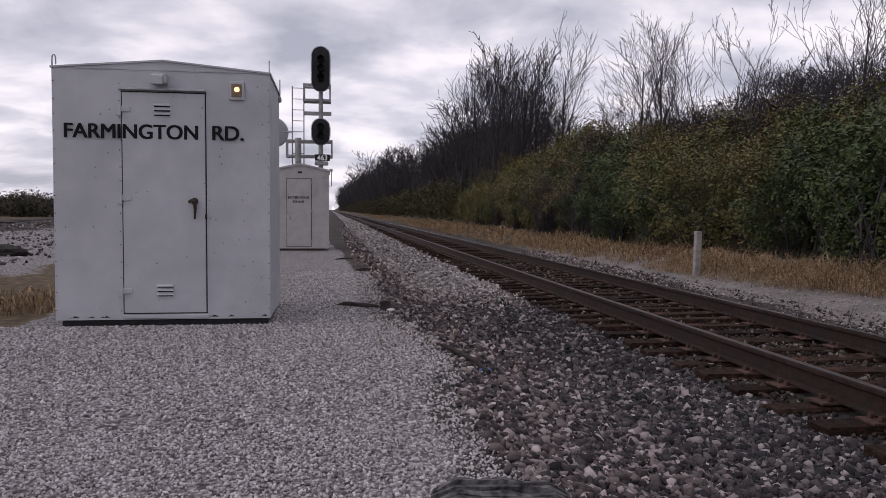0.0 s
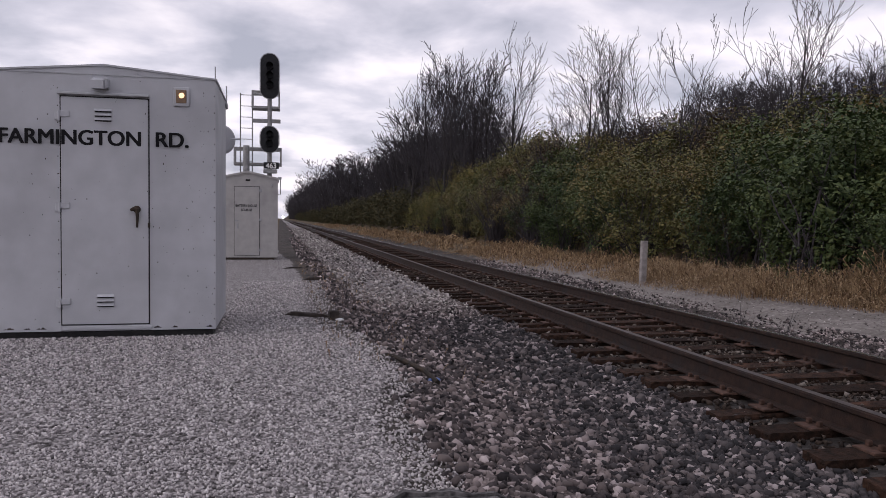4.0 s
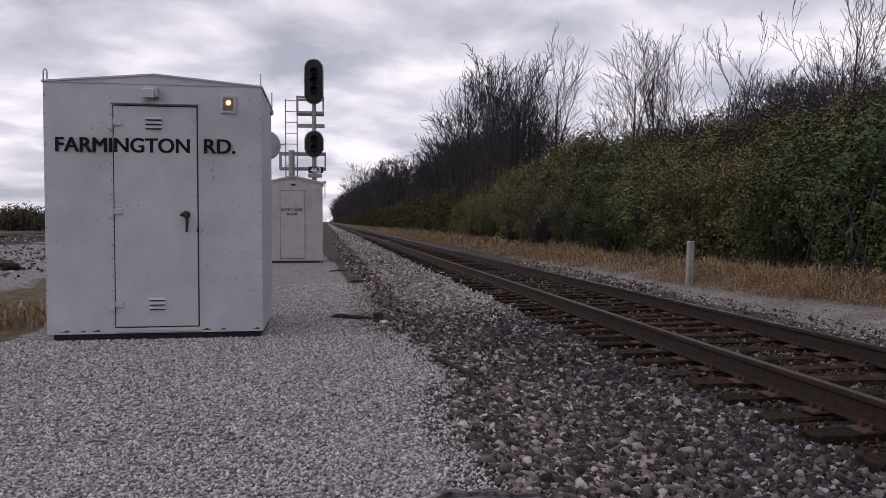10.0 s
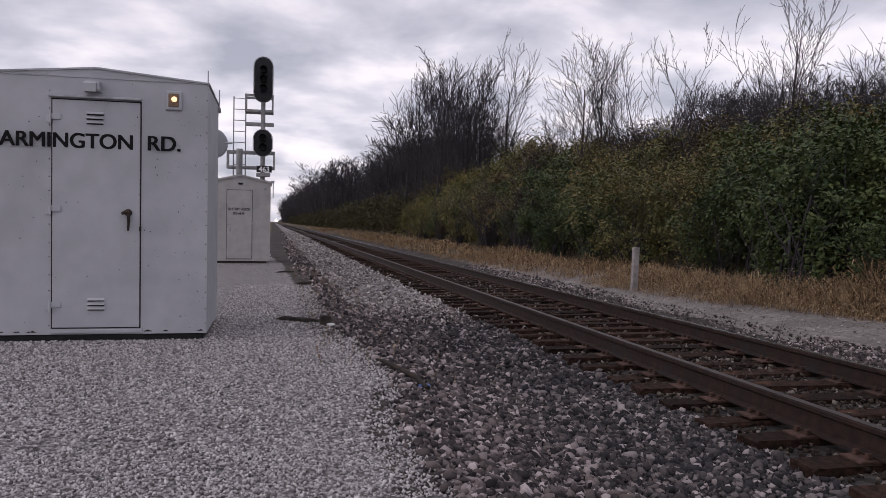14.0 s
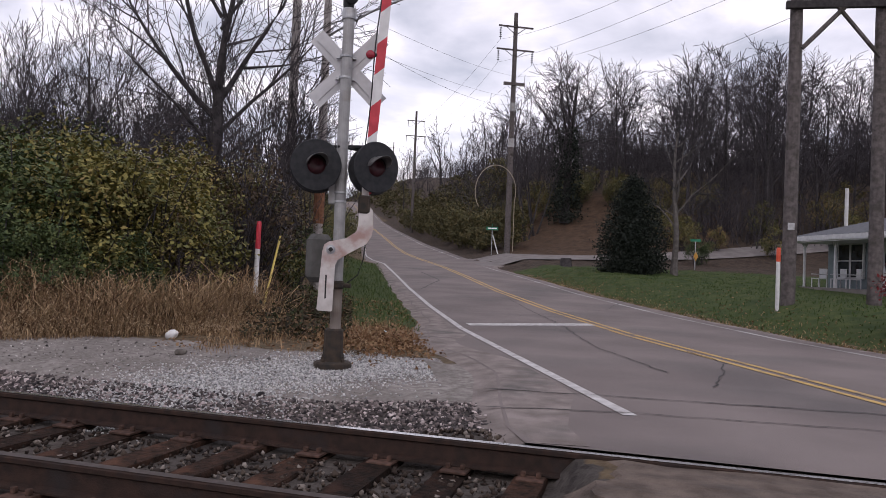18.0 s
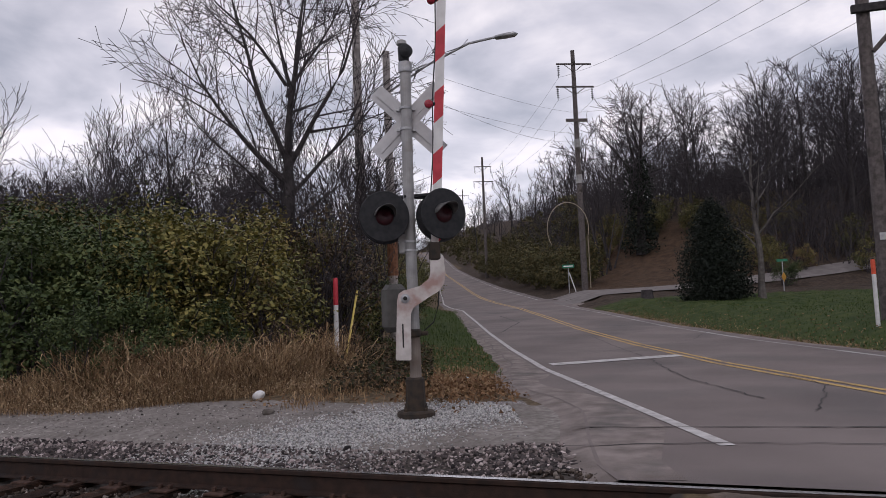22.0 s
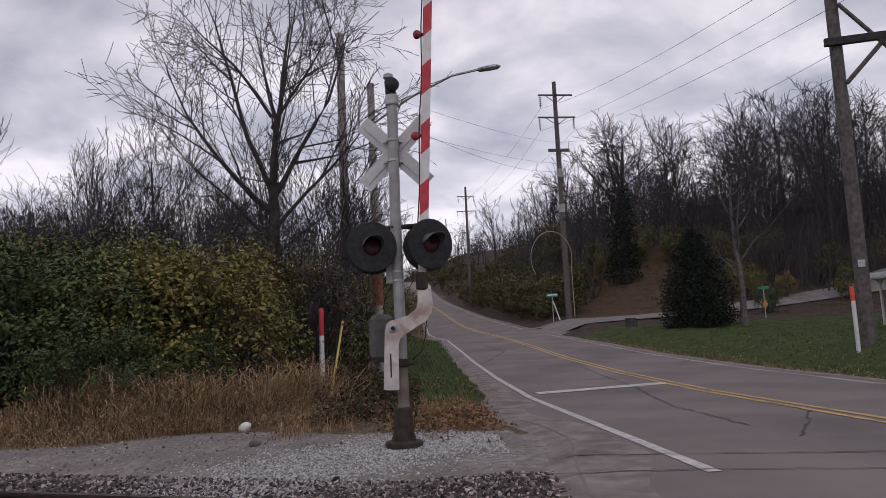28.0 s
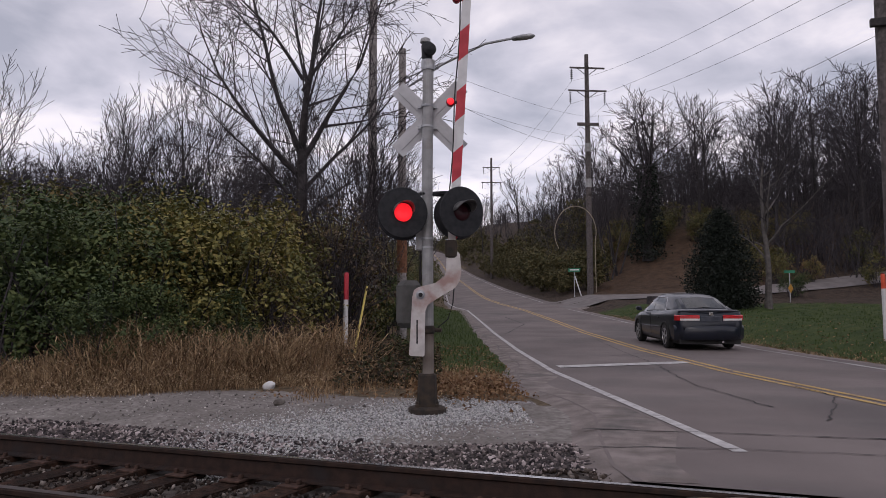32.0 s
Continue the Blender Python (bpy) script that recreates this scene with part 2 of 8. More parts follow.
LINE_YELLOW = material("worn_yellow_line", (0.43, 0.275, 0.095), (0.54, 0.36, 0.125), 6, 0.8, stain=(0.2, 0.16, 0.13), stain_scale=3, stain_at=(0.52, 0.68))
RED_PAINT = material("red_paint", (0.40, 0.025, 0.04), (0.52, 0.04, 0.06), 9, 0.5)
ORANGE_PAINT = material("orange_red_sleeve", (0.55, 0.07, 0.03), (0.66, 0.10, 0.05), 9, 0.5)
YELLOW_PLASTIC = material("yellow_guy_guard", (0.55, 0.42, 0.10), (0.65, 0.52, 0.16), 9, 0.5)
RED_LENS = material("unlit_red_lens", (0.022, 0.003, 0.006), (0.036, 0.005, 0.009), 30, 0.45, spec=0.3)
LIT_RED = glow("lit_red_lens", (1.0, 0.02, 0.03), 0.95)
WARM_LAMP = glow("warm_lamp", (1.0, 0.66, 0.36), 1.5)
HEADLIGHT = glow("locomotive_headlight", (1.0, 0.93, 0.8), 30)
LAMP_RIM = material("brown_glass", (0.16, 0.10, 0.06), (0.24, 0.16, 0.10), 20, 0.4)
BARK = material("bare_bark", (0.024, 0.021, 0.023), (0.056, 0.049, 0.052), 6, 0.9, object_random=0.2)
PALE_BARK = material("pale_bark", (0.06, 0.054, 0.052), (0.11, 0.10, 0.095), 6, 0.9, object_random=0.25)
TWIG = material("bare_twigs", (0.03, 0.026, 0.03), (0.06, 0.052, 0.058), 3, 0.9, object_random=0.25)
# lighter, bluer twigs: the haze over the woods is mixed into the colour
HAZED_TWIG = material("far_twigs_hazed", (0.034, 0.03, 0.036), (0.064, 0.058, 0.067), 1.0, 0.9)
STONE = palette("ballast_stone", [(0.01744, 0.015, 0.01648), (0.03488, 0.03, 0.03193), (0.0545, 0.046, 0.04738), (0.07194, 0.061, 0.0618), (0.09374, 0.078, 0.07622), (0.1308, 0.107, 0.103), (0.1962, 0.162, 0.1566), (0.3161, 0.265, 0.2575), (0.5668, 0.49, 0.4841)], 0.85, mixin=0.0)
STONE_PIECE = palette("single_ballast_stone", [(0.0327, 0.029, 0.0309), (0.0654, 0.056, 0.05768), (0.0981, 0.083, 0.0824), (0.1417, 0.118, 0.1133), (0.218, 0.18, 0.1751), (0.3706, 0.31, 0.3039), (0.5995, 0.52, 0.515)], 0.85, mixin=1.0)
OILED_STONE = palette("oil_darkened_stone", [(0.01199, 0.0115, 0.01288), (0.02289, 0.0215, 0.02369), (0.03379, 0.031, 0.03399), (0.04687, 0.0425, 0.04532), (0.06322, 0.0555, 0.05768), (0.09265, 0.08, 0.08034), (0.1635, 0.14, 0.1391), (0.3924, 0.34, 0.3399)], 0.8, mixin=0.0)
NEW_BALLAST = palette("newer_pale_ballast", [(0.052, 0.0468, 0.0455), (0.1105, 0.0975, 0.0936), (0.1885, 0.1664, 0.1599), (0.273, 0.2444, 0.2353), (0.377, 0.3419, 0.3302), (0.624, 0.585, 0.559)], 0.9, mixin=0.0)
CHIP = palette("limestone_chip", [(0.11, 0.101, 0.104), (0.28, 0.258, 0.263), (0.41, 0.38, 0.385), (0.50, 0.467, 0.472), (0.57, 0.536, 0.54), (0.74, 0.70, 0.70)], 0.9, mixin=0.0)
WHITE_CHIP = palette("white_chipping", [(0.13, 0.13, 0.133), (0.3, 0.3, 0.303), (0.42, 0.417, 0.417), (0.5, 0.495, 0.49), (0.66, 0.65, 0.645)], 0.9, mixin=0.0)
LEAF = palette("shrub_leaves", [(0.036, 0.048, 0.0192), (0.0696, 0.0804, 0.0288), (0.1056, 0.1056, 0.0384), (0.15, 0.1344, 0.048), (0.186, 0.1416, 0.0552), (0.198, 0.126, 0.06)], 0.6, mixin=0.45, blotch=0.28)
YELLOW_LEAF = palette("yellowing_leaves", [(0.0575, 0.0644, 0.023), (0.1127, 0.1127, 0.03565), (0.1782, 0.1633, 0.0483), (0.2357, 0.1978, 0.0575), (0.1898, 0.1323, 0.0483)], 0.6, mixin=0.25, blotch=0.3)
GREEN_LEAF = palette("green_leaves", [(0.0216, 0.0384, 0.0156), (0.0408, 0.0648, 0.024), (0.0696, 0.096, 0.0324), (0.1056, 0.1236, 0.042)], 0.6, mixin=0.35, blotch=0.28)
RUSSET_LEAF = palette("last_russet_leaves", [(0.03, 0.021, 0.017), (0.055, 0.036, 0.024), (0.085, 0.06, 0.032), (0.12, 0.085, 0.04)], 0.7, mixin=0.3, blotch=0.2)
NEEDLE = palette("conifer_needles", [(0.010, 0.014, 0.012), (0.016, 0.022, 0.017), (0.023, 0.03, 0.021)], 0.7, mixin=0.1)
RED_LEAF = palette("dark_red_leaves", [(0.09, 0.01, 0.015), (0.15, 0.018, 0.022), (0.2, 0.03, 0.03)], 0.6, mixin=0.1)
BROWN_LEAF = palette("brown_scrub_leaves", [(0.04, 0.038, 0.03), (0.06, 0.056, 0.04), (0.082, 0.075, 0.05)], 0.8, mixin=0.0)
BRUSH_LEAF = palette("roadside_brush_leaves", [(0.03, 0.03, 0.017), (0.052, 0.05, 0.024), (0.075, 0.068, 0.03), (0.10, 0.08, 0.036)], 0.8, mixin=0.0)
STRAW = palette("dry_grass", [(0.075, 0.045, 0.027), (0.18, 0.112, 0.062), (0.29, 0.19, 0.106), (0.46, 0.335, 0.2), (0.14, 0.075, 0.04)], 0.8, mixin=0.0)
SEED = palette("pale_seed_heads", [(0.187, 0.119, 0.068), (0.306, 0.2125, 0.1275), (0.425, 0.3145, 0.1997), (0.527, 0.4165, 0.289)], 0.8, mixin=0.0)
RUST_STONE = palette("rust_stained_stone", [(0.014, 0.010, 0.008), (0.025, 0.017, 0.014), (0.036, 0.026, 0.021), (0.055, 0.04, 0.032), (0.085, 0.066, 0.053), (0.27, 0.235, 0.21)], 0.9, mixin=0.0)
GRASS = palette("green_grass", [(0.03, 0.056, 0.014), (0.05, 0.084, 0.02), (0.085, 0.115, 0.032)], 0.8, mixin=0.0)
ROADSIDE_LEAF = palette("faded_roadside_leaves", [(0.042, 0.044, 0.023), (0.075, 0.074, 0.034), (0.11, 0.1, 0.043), (0.16, 0.12, 0.055)], 0.8, mixin=0.0)
VINE_LEAF = palette("vine_and_litter_leaves", [(0.02, 0.018, 0.012), (0.04, 0.03, 0.019), (0.03, 0.042, 0.016), (0.07, 0.045, 0.027), (0.12, 0.075, 0.042)], 0.8, mixin=0.0)
LITTER = palette("fallen_leaves", [(0.12, 0.06, 0.03), (0.2, 0.11, 0.055), (0.28, 0.18, 0.10)], 0.8, mixin=0.0)


# ---- mesh helpers ----
class MB:
    """Collects the vertices and faces of one mesh."""

    def __init__(self):
        self.v, self.f = [], []

    def add(self, vs, fs):
        k = len(self.v)
        self.v.extend([tuple(p) for p in vs])
        self.f.extend([tuple(i + k for i in f) for f in fs])
        return self

    def box(self, x0, x1, y0, y1, z0, z1, m=None, bevel=0.0):
        b = min(bevel, (x1 - x0) / 3, (y1 - y0) / 3, (z1 - z0) / 3)
        if b <= 0:
            vs = [(x, y, z) for z in (z0, z1) for x, y in ((x0, y0), (x1, y0), (x1, y1), (x0, y1))]
            fs = [(3, 2, 1, 0), (4, 5, 6, 7), (0, 1, 5, 4), (1, 2, 6, 5), (2, 3, 7, 6), (3, 0, 4, 7)]
        else:
            def ring(o, z):
                return [(x0 + o + b, y0 + o, z), (x1 - o - b, y0 + o, z), (x1 - o, y0 + o + b, z), (x1 - o, y1 - o - b, z),
                        (x1 - o - b, y1 - o, z), (x0 + o + b, y1 - o, z), (x0 + o, y1 - o - b, z), (x0 + o, y0 + o + b, z)]
            vs = ring(b * .7, z0) + ring(0, z0 + b) + ring(0, z1 - b) + ring(b * .7, z1)
            fs = [tuple(range(7, -1, -1)), tuple(range(24, 32))]
            for k in range(3):
                fs += [(k * 8 + i, k * 8 + (i + 1) % 8, k * 8 + 8 + (i + 1) % 8, k * 8 + 8 + i) for i in range(8)]
        if m is not None:
            vs = [m @ Vector(p) for p in vs]
        return self.add(vs, fs)

    def tube(self, pts, radii, n=8, caps=True):
        """A tapered tube along a line of points."""
        pts = [Vector(p) for p in pts]
        if not isinstance(radii, (list, tuple)):
            radii = [radii] * len(pts)
        rings = []
        for i, p in enumerate(pts):
            d = (pts[min(i + 1, len(pts) - 1)] - pts[max(i - 1, 0)]).normalized()
            a = d.cross(Vector((0.31, 0.17, 0.93)) if abs(d.z) < 0.9 else Vector((1, 0.02, 0))).normalized()
            b = d.cross(a)
            rings += [p + radii[i] * (math.cos(t) * a + math.sin(t) * b) for t in (2 * math.pi * k / n for k in range(n))]
        fs = []
        for i in range(len(pts) - 1):
            fs += [(i * n + k, i * n + (k + 1) % n, (i + 1) * n + (k + 1) % n, (i + 1) * n + k) for k in range(n)]
        if caps:
            fs += [tuple(range(n - 1, -1, -1)), tuple(range((len(pts) - 1) * n, len(pts) * n))]
        return self.add(rings, fs)

    def prism(self, outline, depth, m=None):
        """A flat outline (x, z) given thickness along y."""
        n = len(outline)
        vs = [(x, 0, z) for x, z in outline] + [(x, depth, z) for x, z in outline]
        fs = [tuple(range(n)), tuple(range(2 * n - 1, n - 1, -1))] + [((i + 1) % n, i, n + i, n + (i + 1) % n) for i in range(n)]
        if m is not None:
            vs = [m @ Vector(p) for p in vs]
        return self.add(vs, fs)

    def lathe(self, profile, n=24, m=None):
        """A profile (radius, height) turned about z."""
        vs = [(r * math.cos(2 * math.pi * k / n), r * math.sin(2 * math.pi * k / n), z) for r, z in profile for k in range(n)]
        fs = []
        for i in range(len(profile) - 1):
            fs += [(i * n + k, i * n + (k + 1) % n, (i + 1) * n + (k + 1) % n, (i + 1) * n + k) for k in range(n)]
        fs += [tuple(range(n - 1, -1, -1)), tuple(range((len(profile) - 1) * n, len(profile) * n))]
        if m is not None:
            vs = [m @ Vector(p) for p in vs]
        return self.add(vs, fs)


def mesh_of(name, mb, ma, smooth=False):
    me = bpy.data.meshes.new(name)
    me.from_pydata(mb.v, [], mb.f)
    if ma:
        me.materials.append(ma)
    if smooth:
        me.polygons.foreach_set("use_smooth", [True] * len(me.polygons))
    return me


def part(name, mb, ma, parent=None, label="", smooth=False, at=None):
    ob = new(name, mb if isinstance(mb, bpy.types.Mesh) else mesh_of(name, mb, ma, smooth))
    if parent:
        ob.parent = parent
    if at is not None:
        ob.matrix_basis = at
    return tagged(ob, label)


def thing(name, m, label, category, group="", kind=""):
    ob = new(name)
    ob.empty_display_size = 0.1
    ob.matrix_basis = m
    return tagged(ob, label, category, group, kind)


def raw_mesh(name, verts, faces, ma):
    """A mesh from numpy arrays: faces is an (n, 3) or (n, 4) array."""
    me = bpy.data.meshes.new(name)
    k = faces.shape[1]
    me.vertices.add(len(verts))
    me.vertices.foreach_set("co", np.ascontiguousarray(verts, np.float32).ravel())
    me.loops.add(faces.size)
    me.loops.foreach_set("vertex_index", np.ascontiguousarray(faces, np.int32).ravel())
    me.polygons.add(len(faces))
    me.polygons.foreach_set("loop_start", np.arange(0, faces.size, k, dtype=np.int32))
    me.polygons.foreach_set("loop_total", np.full(len(faces), k, np.int32))
    me.update(calc_edges=True)
    if ma:
        me.materials.append(ma)
    return me


# ---- the lie of the land ----
def sstep(a, b, x):
    t = np.clip((x - a) / (b - a), 0, 1)
    return t * t * (3 - 2 * t)


ROAD_S = [-400, 14, 20, 28, 37, 47, 59, 70, 85, 105, 130, 160, 190, 220, 260, 330, 500, 3000]
ROAD_Z = [0, 0, 0.10, 0.34, 0.74, 1.15, 1.68, 2.26, 3.2, 4.85, 7.0, 10.0, 13.9, 17.7, 22, 26, 29, 29]
# beyond the side road the road swings left, banked up on its outer side
BEND_S = [-400, 48, 58, 70, 85, 105, 130, 160, 190, 220, 260, 330, 3000]
BEND_N = [0, 0, -0.5, -1.05, -1.35, -1.95, -2.95, -4.4, -5.8, -7.4, -11.2, -22, -22]
BANK = [0, 0, 0.05, 0.11, 0.10, 0.07, 0.05, 0.03, 0, 0, 0, 0, 0]
TRACK_X = [-1, 0.75, 1.0, 1.5, 2.3, 2.95, 3.3, 5.2, 5.6, 6.1, 6.7, 7.4, 8.5]
TRACK_Z = [0, 0, -0.06, -0.2, -0.29, -0.25, -0.225, -0.225, -0.25, -0.20, -0.10, -0.03, 0]


def road_z(s):
    return np.interp(s, ROAD_S, ROAD_Z)


def bend(s):
    return np.interp(s, BEND_S, BEND_N)


def bank_z(s, n):
    """Height of the road's surface, n counted from the bend's own line."""
    return road_z(s) + np.interp(s, BEND_S, BANK) * (np.clip(n, 0, 10) - 5.1)


def land(x, y):
    """The ground's height; x and y are numpy arrays."""
    x, y = np.asarray(x, float), np.asarray(y, float)
    s, n = x * U.x + y * U.y, x * N.x + y * N.y
    n = n - bend(s) * (n < 40) * (x > 8)
    d = np.hypot(x, y)
    # the line: shoulder, ties, far shoulder and the lane beside it
    track = np.interp(x, TRACK_X, TRACK_Z)
    # a bank beyond the lane, and the wooded hill
    bank = 0.10 * (x - 8.5).clip(0, 6) + 5.0 * sstep(13, 45, x) + 6 * sstep(40, 140, x) + 9 * sstep(60, 400, y) * sstep(11, 36, x)
    left = track + np.where(x > 8.5, bank, 0)
    # beyond the road: lawn, side road, hill
    lawn = road_z(s) * 0.9 + 0.35 * sstep(50, 59, s) + 0.22 * (n - 9).clip(0, 2.5) + 0.012 * (n - 11).clip(0, 60)
    hill = 10.0 * sstep(56, 106, d) * sstep(9, 26, n) * sstep(-60, 10, x)
    right = lawn + hill
    rd = bank_z(s, n) - 0.03
    wl = sstep(1.2, -9.0, n)
    wr = sstep(8.8, 10.2, n)
    east = np.where(n < 5, rd * (1 - wl) + left * wl, rd * (1 - wr) + right * wr)
    # on the near side of the road the shoulder is gravel right to the asphalt
    wl2 = np.where((x > 2.9) & (x < 5.12), sstep(1.45, 1.25, n), np.where(x >= 5.12, sstep(0.95, -0.5, n), sstep(1.0, 0.3, n)))
    near = np.where(n < 5, rd * (1 - wl2) + track * wl2, rd)
    z = np.where(x > 8.5, east, near)
    k = sstep(8.5, 16, x)
    z = np.where((x > 8.5) & (n < 5), near * (1 - k) + east * k, z)
    # the second line on its own low bank
    z = z + 0.28 * sstep(-14.5, -16.6, x) * sstep(-26, -22.5, x)
    z = z + 0.05 * sstep(-2.6, -6, x) * np.sin(x * 0.9 + 1.3) * np.sin(y * 0.6)
    return z


def lz(x, y):
    return float(land(np.array([x]), np.array([y]))[0])


# ---- ground ----
def ground_material():
    ma = bpy.data.materials.new("ground_cover")
    ma.use_nodes = True
    nt = ma.node_tree
    b = nt.nodes["Principled BSDF"]
    b.inputs["Roughness"].default_value = 0.95
    b.inputs["Specular IOR Level"].default_value = 0.2
    tc = nt.nodes.new("ShaderNodeTexCoord")

    def noise(scale, detail=5):
        n = nt.nodes.new("ShaderNodeTexNoise")
        n.inputs["Scale"].default_value, n.inputs["Detail"].default_value = scale, detail
        nt.links.new(tc.outputs["Object"], n.inputs["Vector"])
        return n.outputs["Fac"]

    def two(a, c, fac, lo=0.35, hi=0.65):
        r = nt.nodes.new("ShaderNodeValToRGB")
        r.color_ramp.elements[0].position, r.color_ramp.elements[1].position = lo, hi
        r.color_ramp.elements[0].color, r.color_ramp.elements[1].color = (*a, 1), (*c, 1)
        nt.links.new(fac, r.inputs[0])
        return r.outputs[0]

    def mix(fac, a, c):
        m = nt.nodes.new("ShaderNodeMixRGB")
        nt.links.new(fac, m.inputs[0])
        nt.links.new(a, m.inputs[1])
        nt.links.new(c, m.inputs[2])
        return m.outputs[0]

    v = nt.nodes.new("ShaderNodeTexVoronoi")
    v.inputs["Scale"].default_value = 42
    nt.links.new(tc.outputs["Object"], v.inputs["Vector"])
    chip = two((0.15, 0.14, 0.142), (0.54, 0.51, 0.512), v.outputs["Color"], 0.1, 0.9)
    # shade between the chips is painted in: colour darkens towards each cell's rim
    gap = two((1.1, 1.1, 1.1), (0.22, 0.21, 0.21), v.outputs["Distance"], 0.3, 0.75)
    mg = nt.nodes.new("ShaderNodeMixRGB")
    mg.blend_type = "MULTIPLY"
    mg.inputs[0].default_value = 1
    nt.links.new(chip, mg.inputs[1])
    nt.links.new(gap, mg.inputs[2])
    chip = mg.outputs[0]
    chip = mix(two((0.05, 0.05, 0.05), (0.25, 0.25, 0.25), noise(0.8)), chip, two((0.22, 0.205, 0.2), (0.34, 0.32, 0.31), noise(14)))
    v2 = nt.nodes.new("ShaderNodeTexVoronoi")
    v2.inputs["Scale"].default_value = 17
    nt.links.new(tc.outputs["Object"], v2.inputs["Vector"])
    stones = two((0.016, 0.015, 0.015), (0.075, 0.068, 0.065), v2.outputs["Color"], 0.1, 0.95)
    stones = mix(two((0, 0, 0), (0.6, 0.6, 0.6), noise(0.8)), stones, two((0.07, 0.056, 0.048), (0.13, 0.11, 0.095), noise(20)))
    col = two((0.07, 0.052, 0.033), (0.16, 0.118, 0.072), noise(7))
    layers = (("lawn", two((0.026, 0.047, 0.012), (0.06, 0.078, 0.023), noise(2.5))),
              ("litter", two((0.035, 0.026, 0.02), (0.07, 0.05, 0.038), noise(3))),
              ("slope", two((0.05, 0.032, 0.021), (0.09, 0.056, 0.036), noise(1.5))),
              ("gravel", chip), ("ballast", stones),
              ("hard", mix(two((0, 0, 0), (0.8, 0.8, 0.8), noise(1.3), 0.4, 0.6), two((0.17, 0.152, 0.14), (0.31, 0.285, 0.268), noise(12, 8)), two((0.12, 0.106, 0.097), (0.22, 0.2, 0.186), noise(22, 6)))))
    edge = noise(5)
    for key, c in layers:
        at = nt.nodes.new("ShaderNodeAttribute")
        at.attribute_name = key
        ad = nt.nodes.new("ShaderNodeMath")
        ad.operation = "ADD"
        nt.links.new(at.outputs["Fac"], ad.inputs[0])
        nt.links.new(edge, ad.inputs[1])
        mr = nt.nodes.new("ShaderNodeMapRange")
        mr.inputs[1].default_value, mr.inputs[2].default_value = 0.92, 1.08
        nt.links.new(ad.outputs[0], mr.inputs[0])
        col = mix(mr.outputs[0], col, c)
    nt.links.new(col, b.inputs["Base Color"])
    bu = nt.nodes.new("ShaderNodeBump")
    bu.inputs["Strength"].default_value, bu.inputs["Distance"].default_value = 0.8, 0.02
    nt.links.new(noise(38, 3), bu.inputs["Height"])
    nt.links.new(bu.outputs[0], b.inputs["Normal"])
    return ma


def zones(x, y):
    s, n = x * U.x + y * U.y, x * N.x + y * N.y
    n = n - bend(s) * (x > 8)
    d = np.hypot(x, y)
    wob = 0.25 * np.sin(y * 1.7) + 0.2 * np.sin(y * 0.6 + 2)
    z = {}
    padr = np.interp(y, [0, 3.3, 4.4, 5.2, 6.0, 7.1, 8.6, 14, 20, 26, 40], [0.7, 0.72, 0.72, 0.9, 0.95, 0.82, 0.55, 0.6, 0.5, 0.1, 0.0])
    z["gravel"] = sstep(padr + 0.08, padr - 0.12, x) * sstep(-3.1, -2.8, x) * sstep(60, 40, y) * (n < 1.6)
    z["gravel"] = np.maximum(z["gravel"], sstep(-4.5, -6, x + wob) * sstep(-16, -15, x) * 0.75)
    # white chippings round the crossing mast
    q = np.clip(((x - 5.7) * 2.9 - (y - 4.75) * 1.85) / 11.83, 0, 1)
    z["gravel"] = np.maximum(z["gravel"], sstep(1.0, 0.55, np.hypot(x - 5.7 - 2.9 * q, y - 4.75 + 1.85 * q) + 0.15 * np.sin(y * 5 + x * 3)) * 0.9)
    z["ballast"] = sstep(padr - 0.3, padr - 0.05, x) * sstep(6.9, 6.3, x + 0.3 * wob) * (n < 1.5)
    newer = sstep(10, 14, y + wob) * sstep(1.1, 1.5, x) * sstep(3.2, 2.8, x)
    z["ballast"] = z["ballast"] * (1 - newer)
    z["gravel"] = np.maximum(z["gravel"], 0.85 * newer)
    z["ballast"] = np.maximum(z["ballast"], sstep(-14.0, -15.5, x) * sstep(-26, -24, x))
    z["hard"] = 0.78 * sstep(6.0, 6.4, x + 0.3 * wob) * sstep(9.3, 8.7, x + wob * 0.6 + 0.05 * (y - 7).clip(0, 40)) * sstep(34, 20, y) * (n < 2)
    z["lawn"] = np.maximum(sstep(8.9, 9.6, n + 0.4 * wob) * sstep(54, 51, s + wob) * sstep(60, 52, d) * (x > 7), sstep(0.4, 0.9, n + 0.2 * wob) * sstep(1.9, 1.6, n) * 0.0)
    z["lawn"] = np.maximum(z["lawn"], 0.8 * sstep(-1.9, -0.6, n + wob) * (n < 2) * sstep(12.6, 14.0, x) * sstep(60, 40, d))
    z["litter"] = np.maximum(sstep(44, 50, d) * (n > 8.8), sstep(11, 14, x) * (n < -2.2)) * (x > 5)
    az = np.degrees(np.arctan2(x, y))
    z["slope"] = sstep(78.5, 79.5, az) * sstep(97, 92, az) * sstep(55, 57, s) * sstep(90, 80, d)
    return z


def left_edge_of(s):
    return np.interp(s, [15, 34, 58, 70, 105, 330], [1.75, 1.6, 1.3, 1.45, 2.0, 2.0])


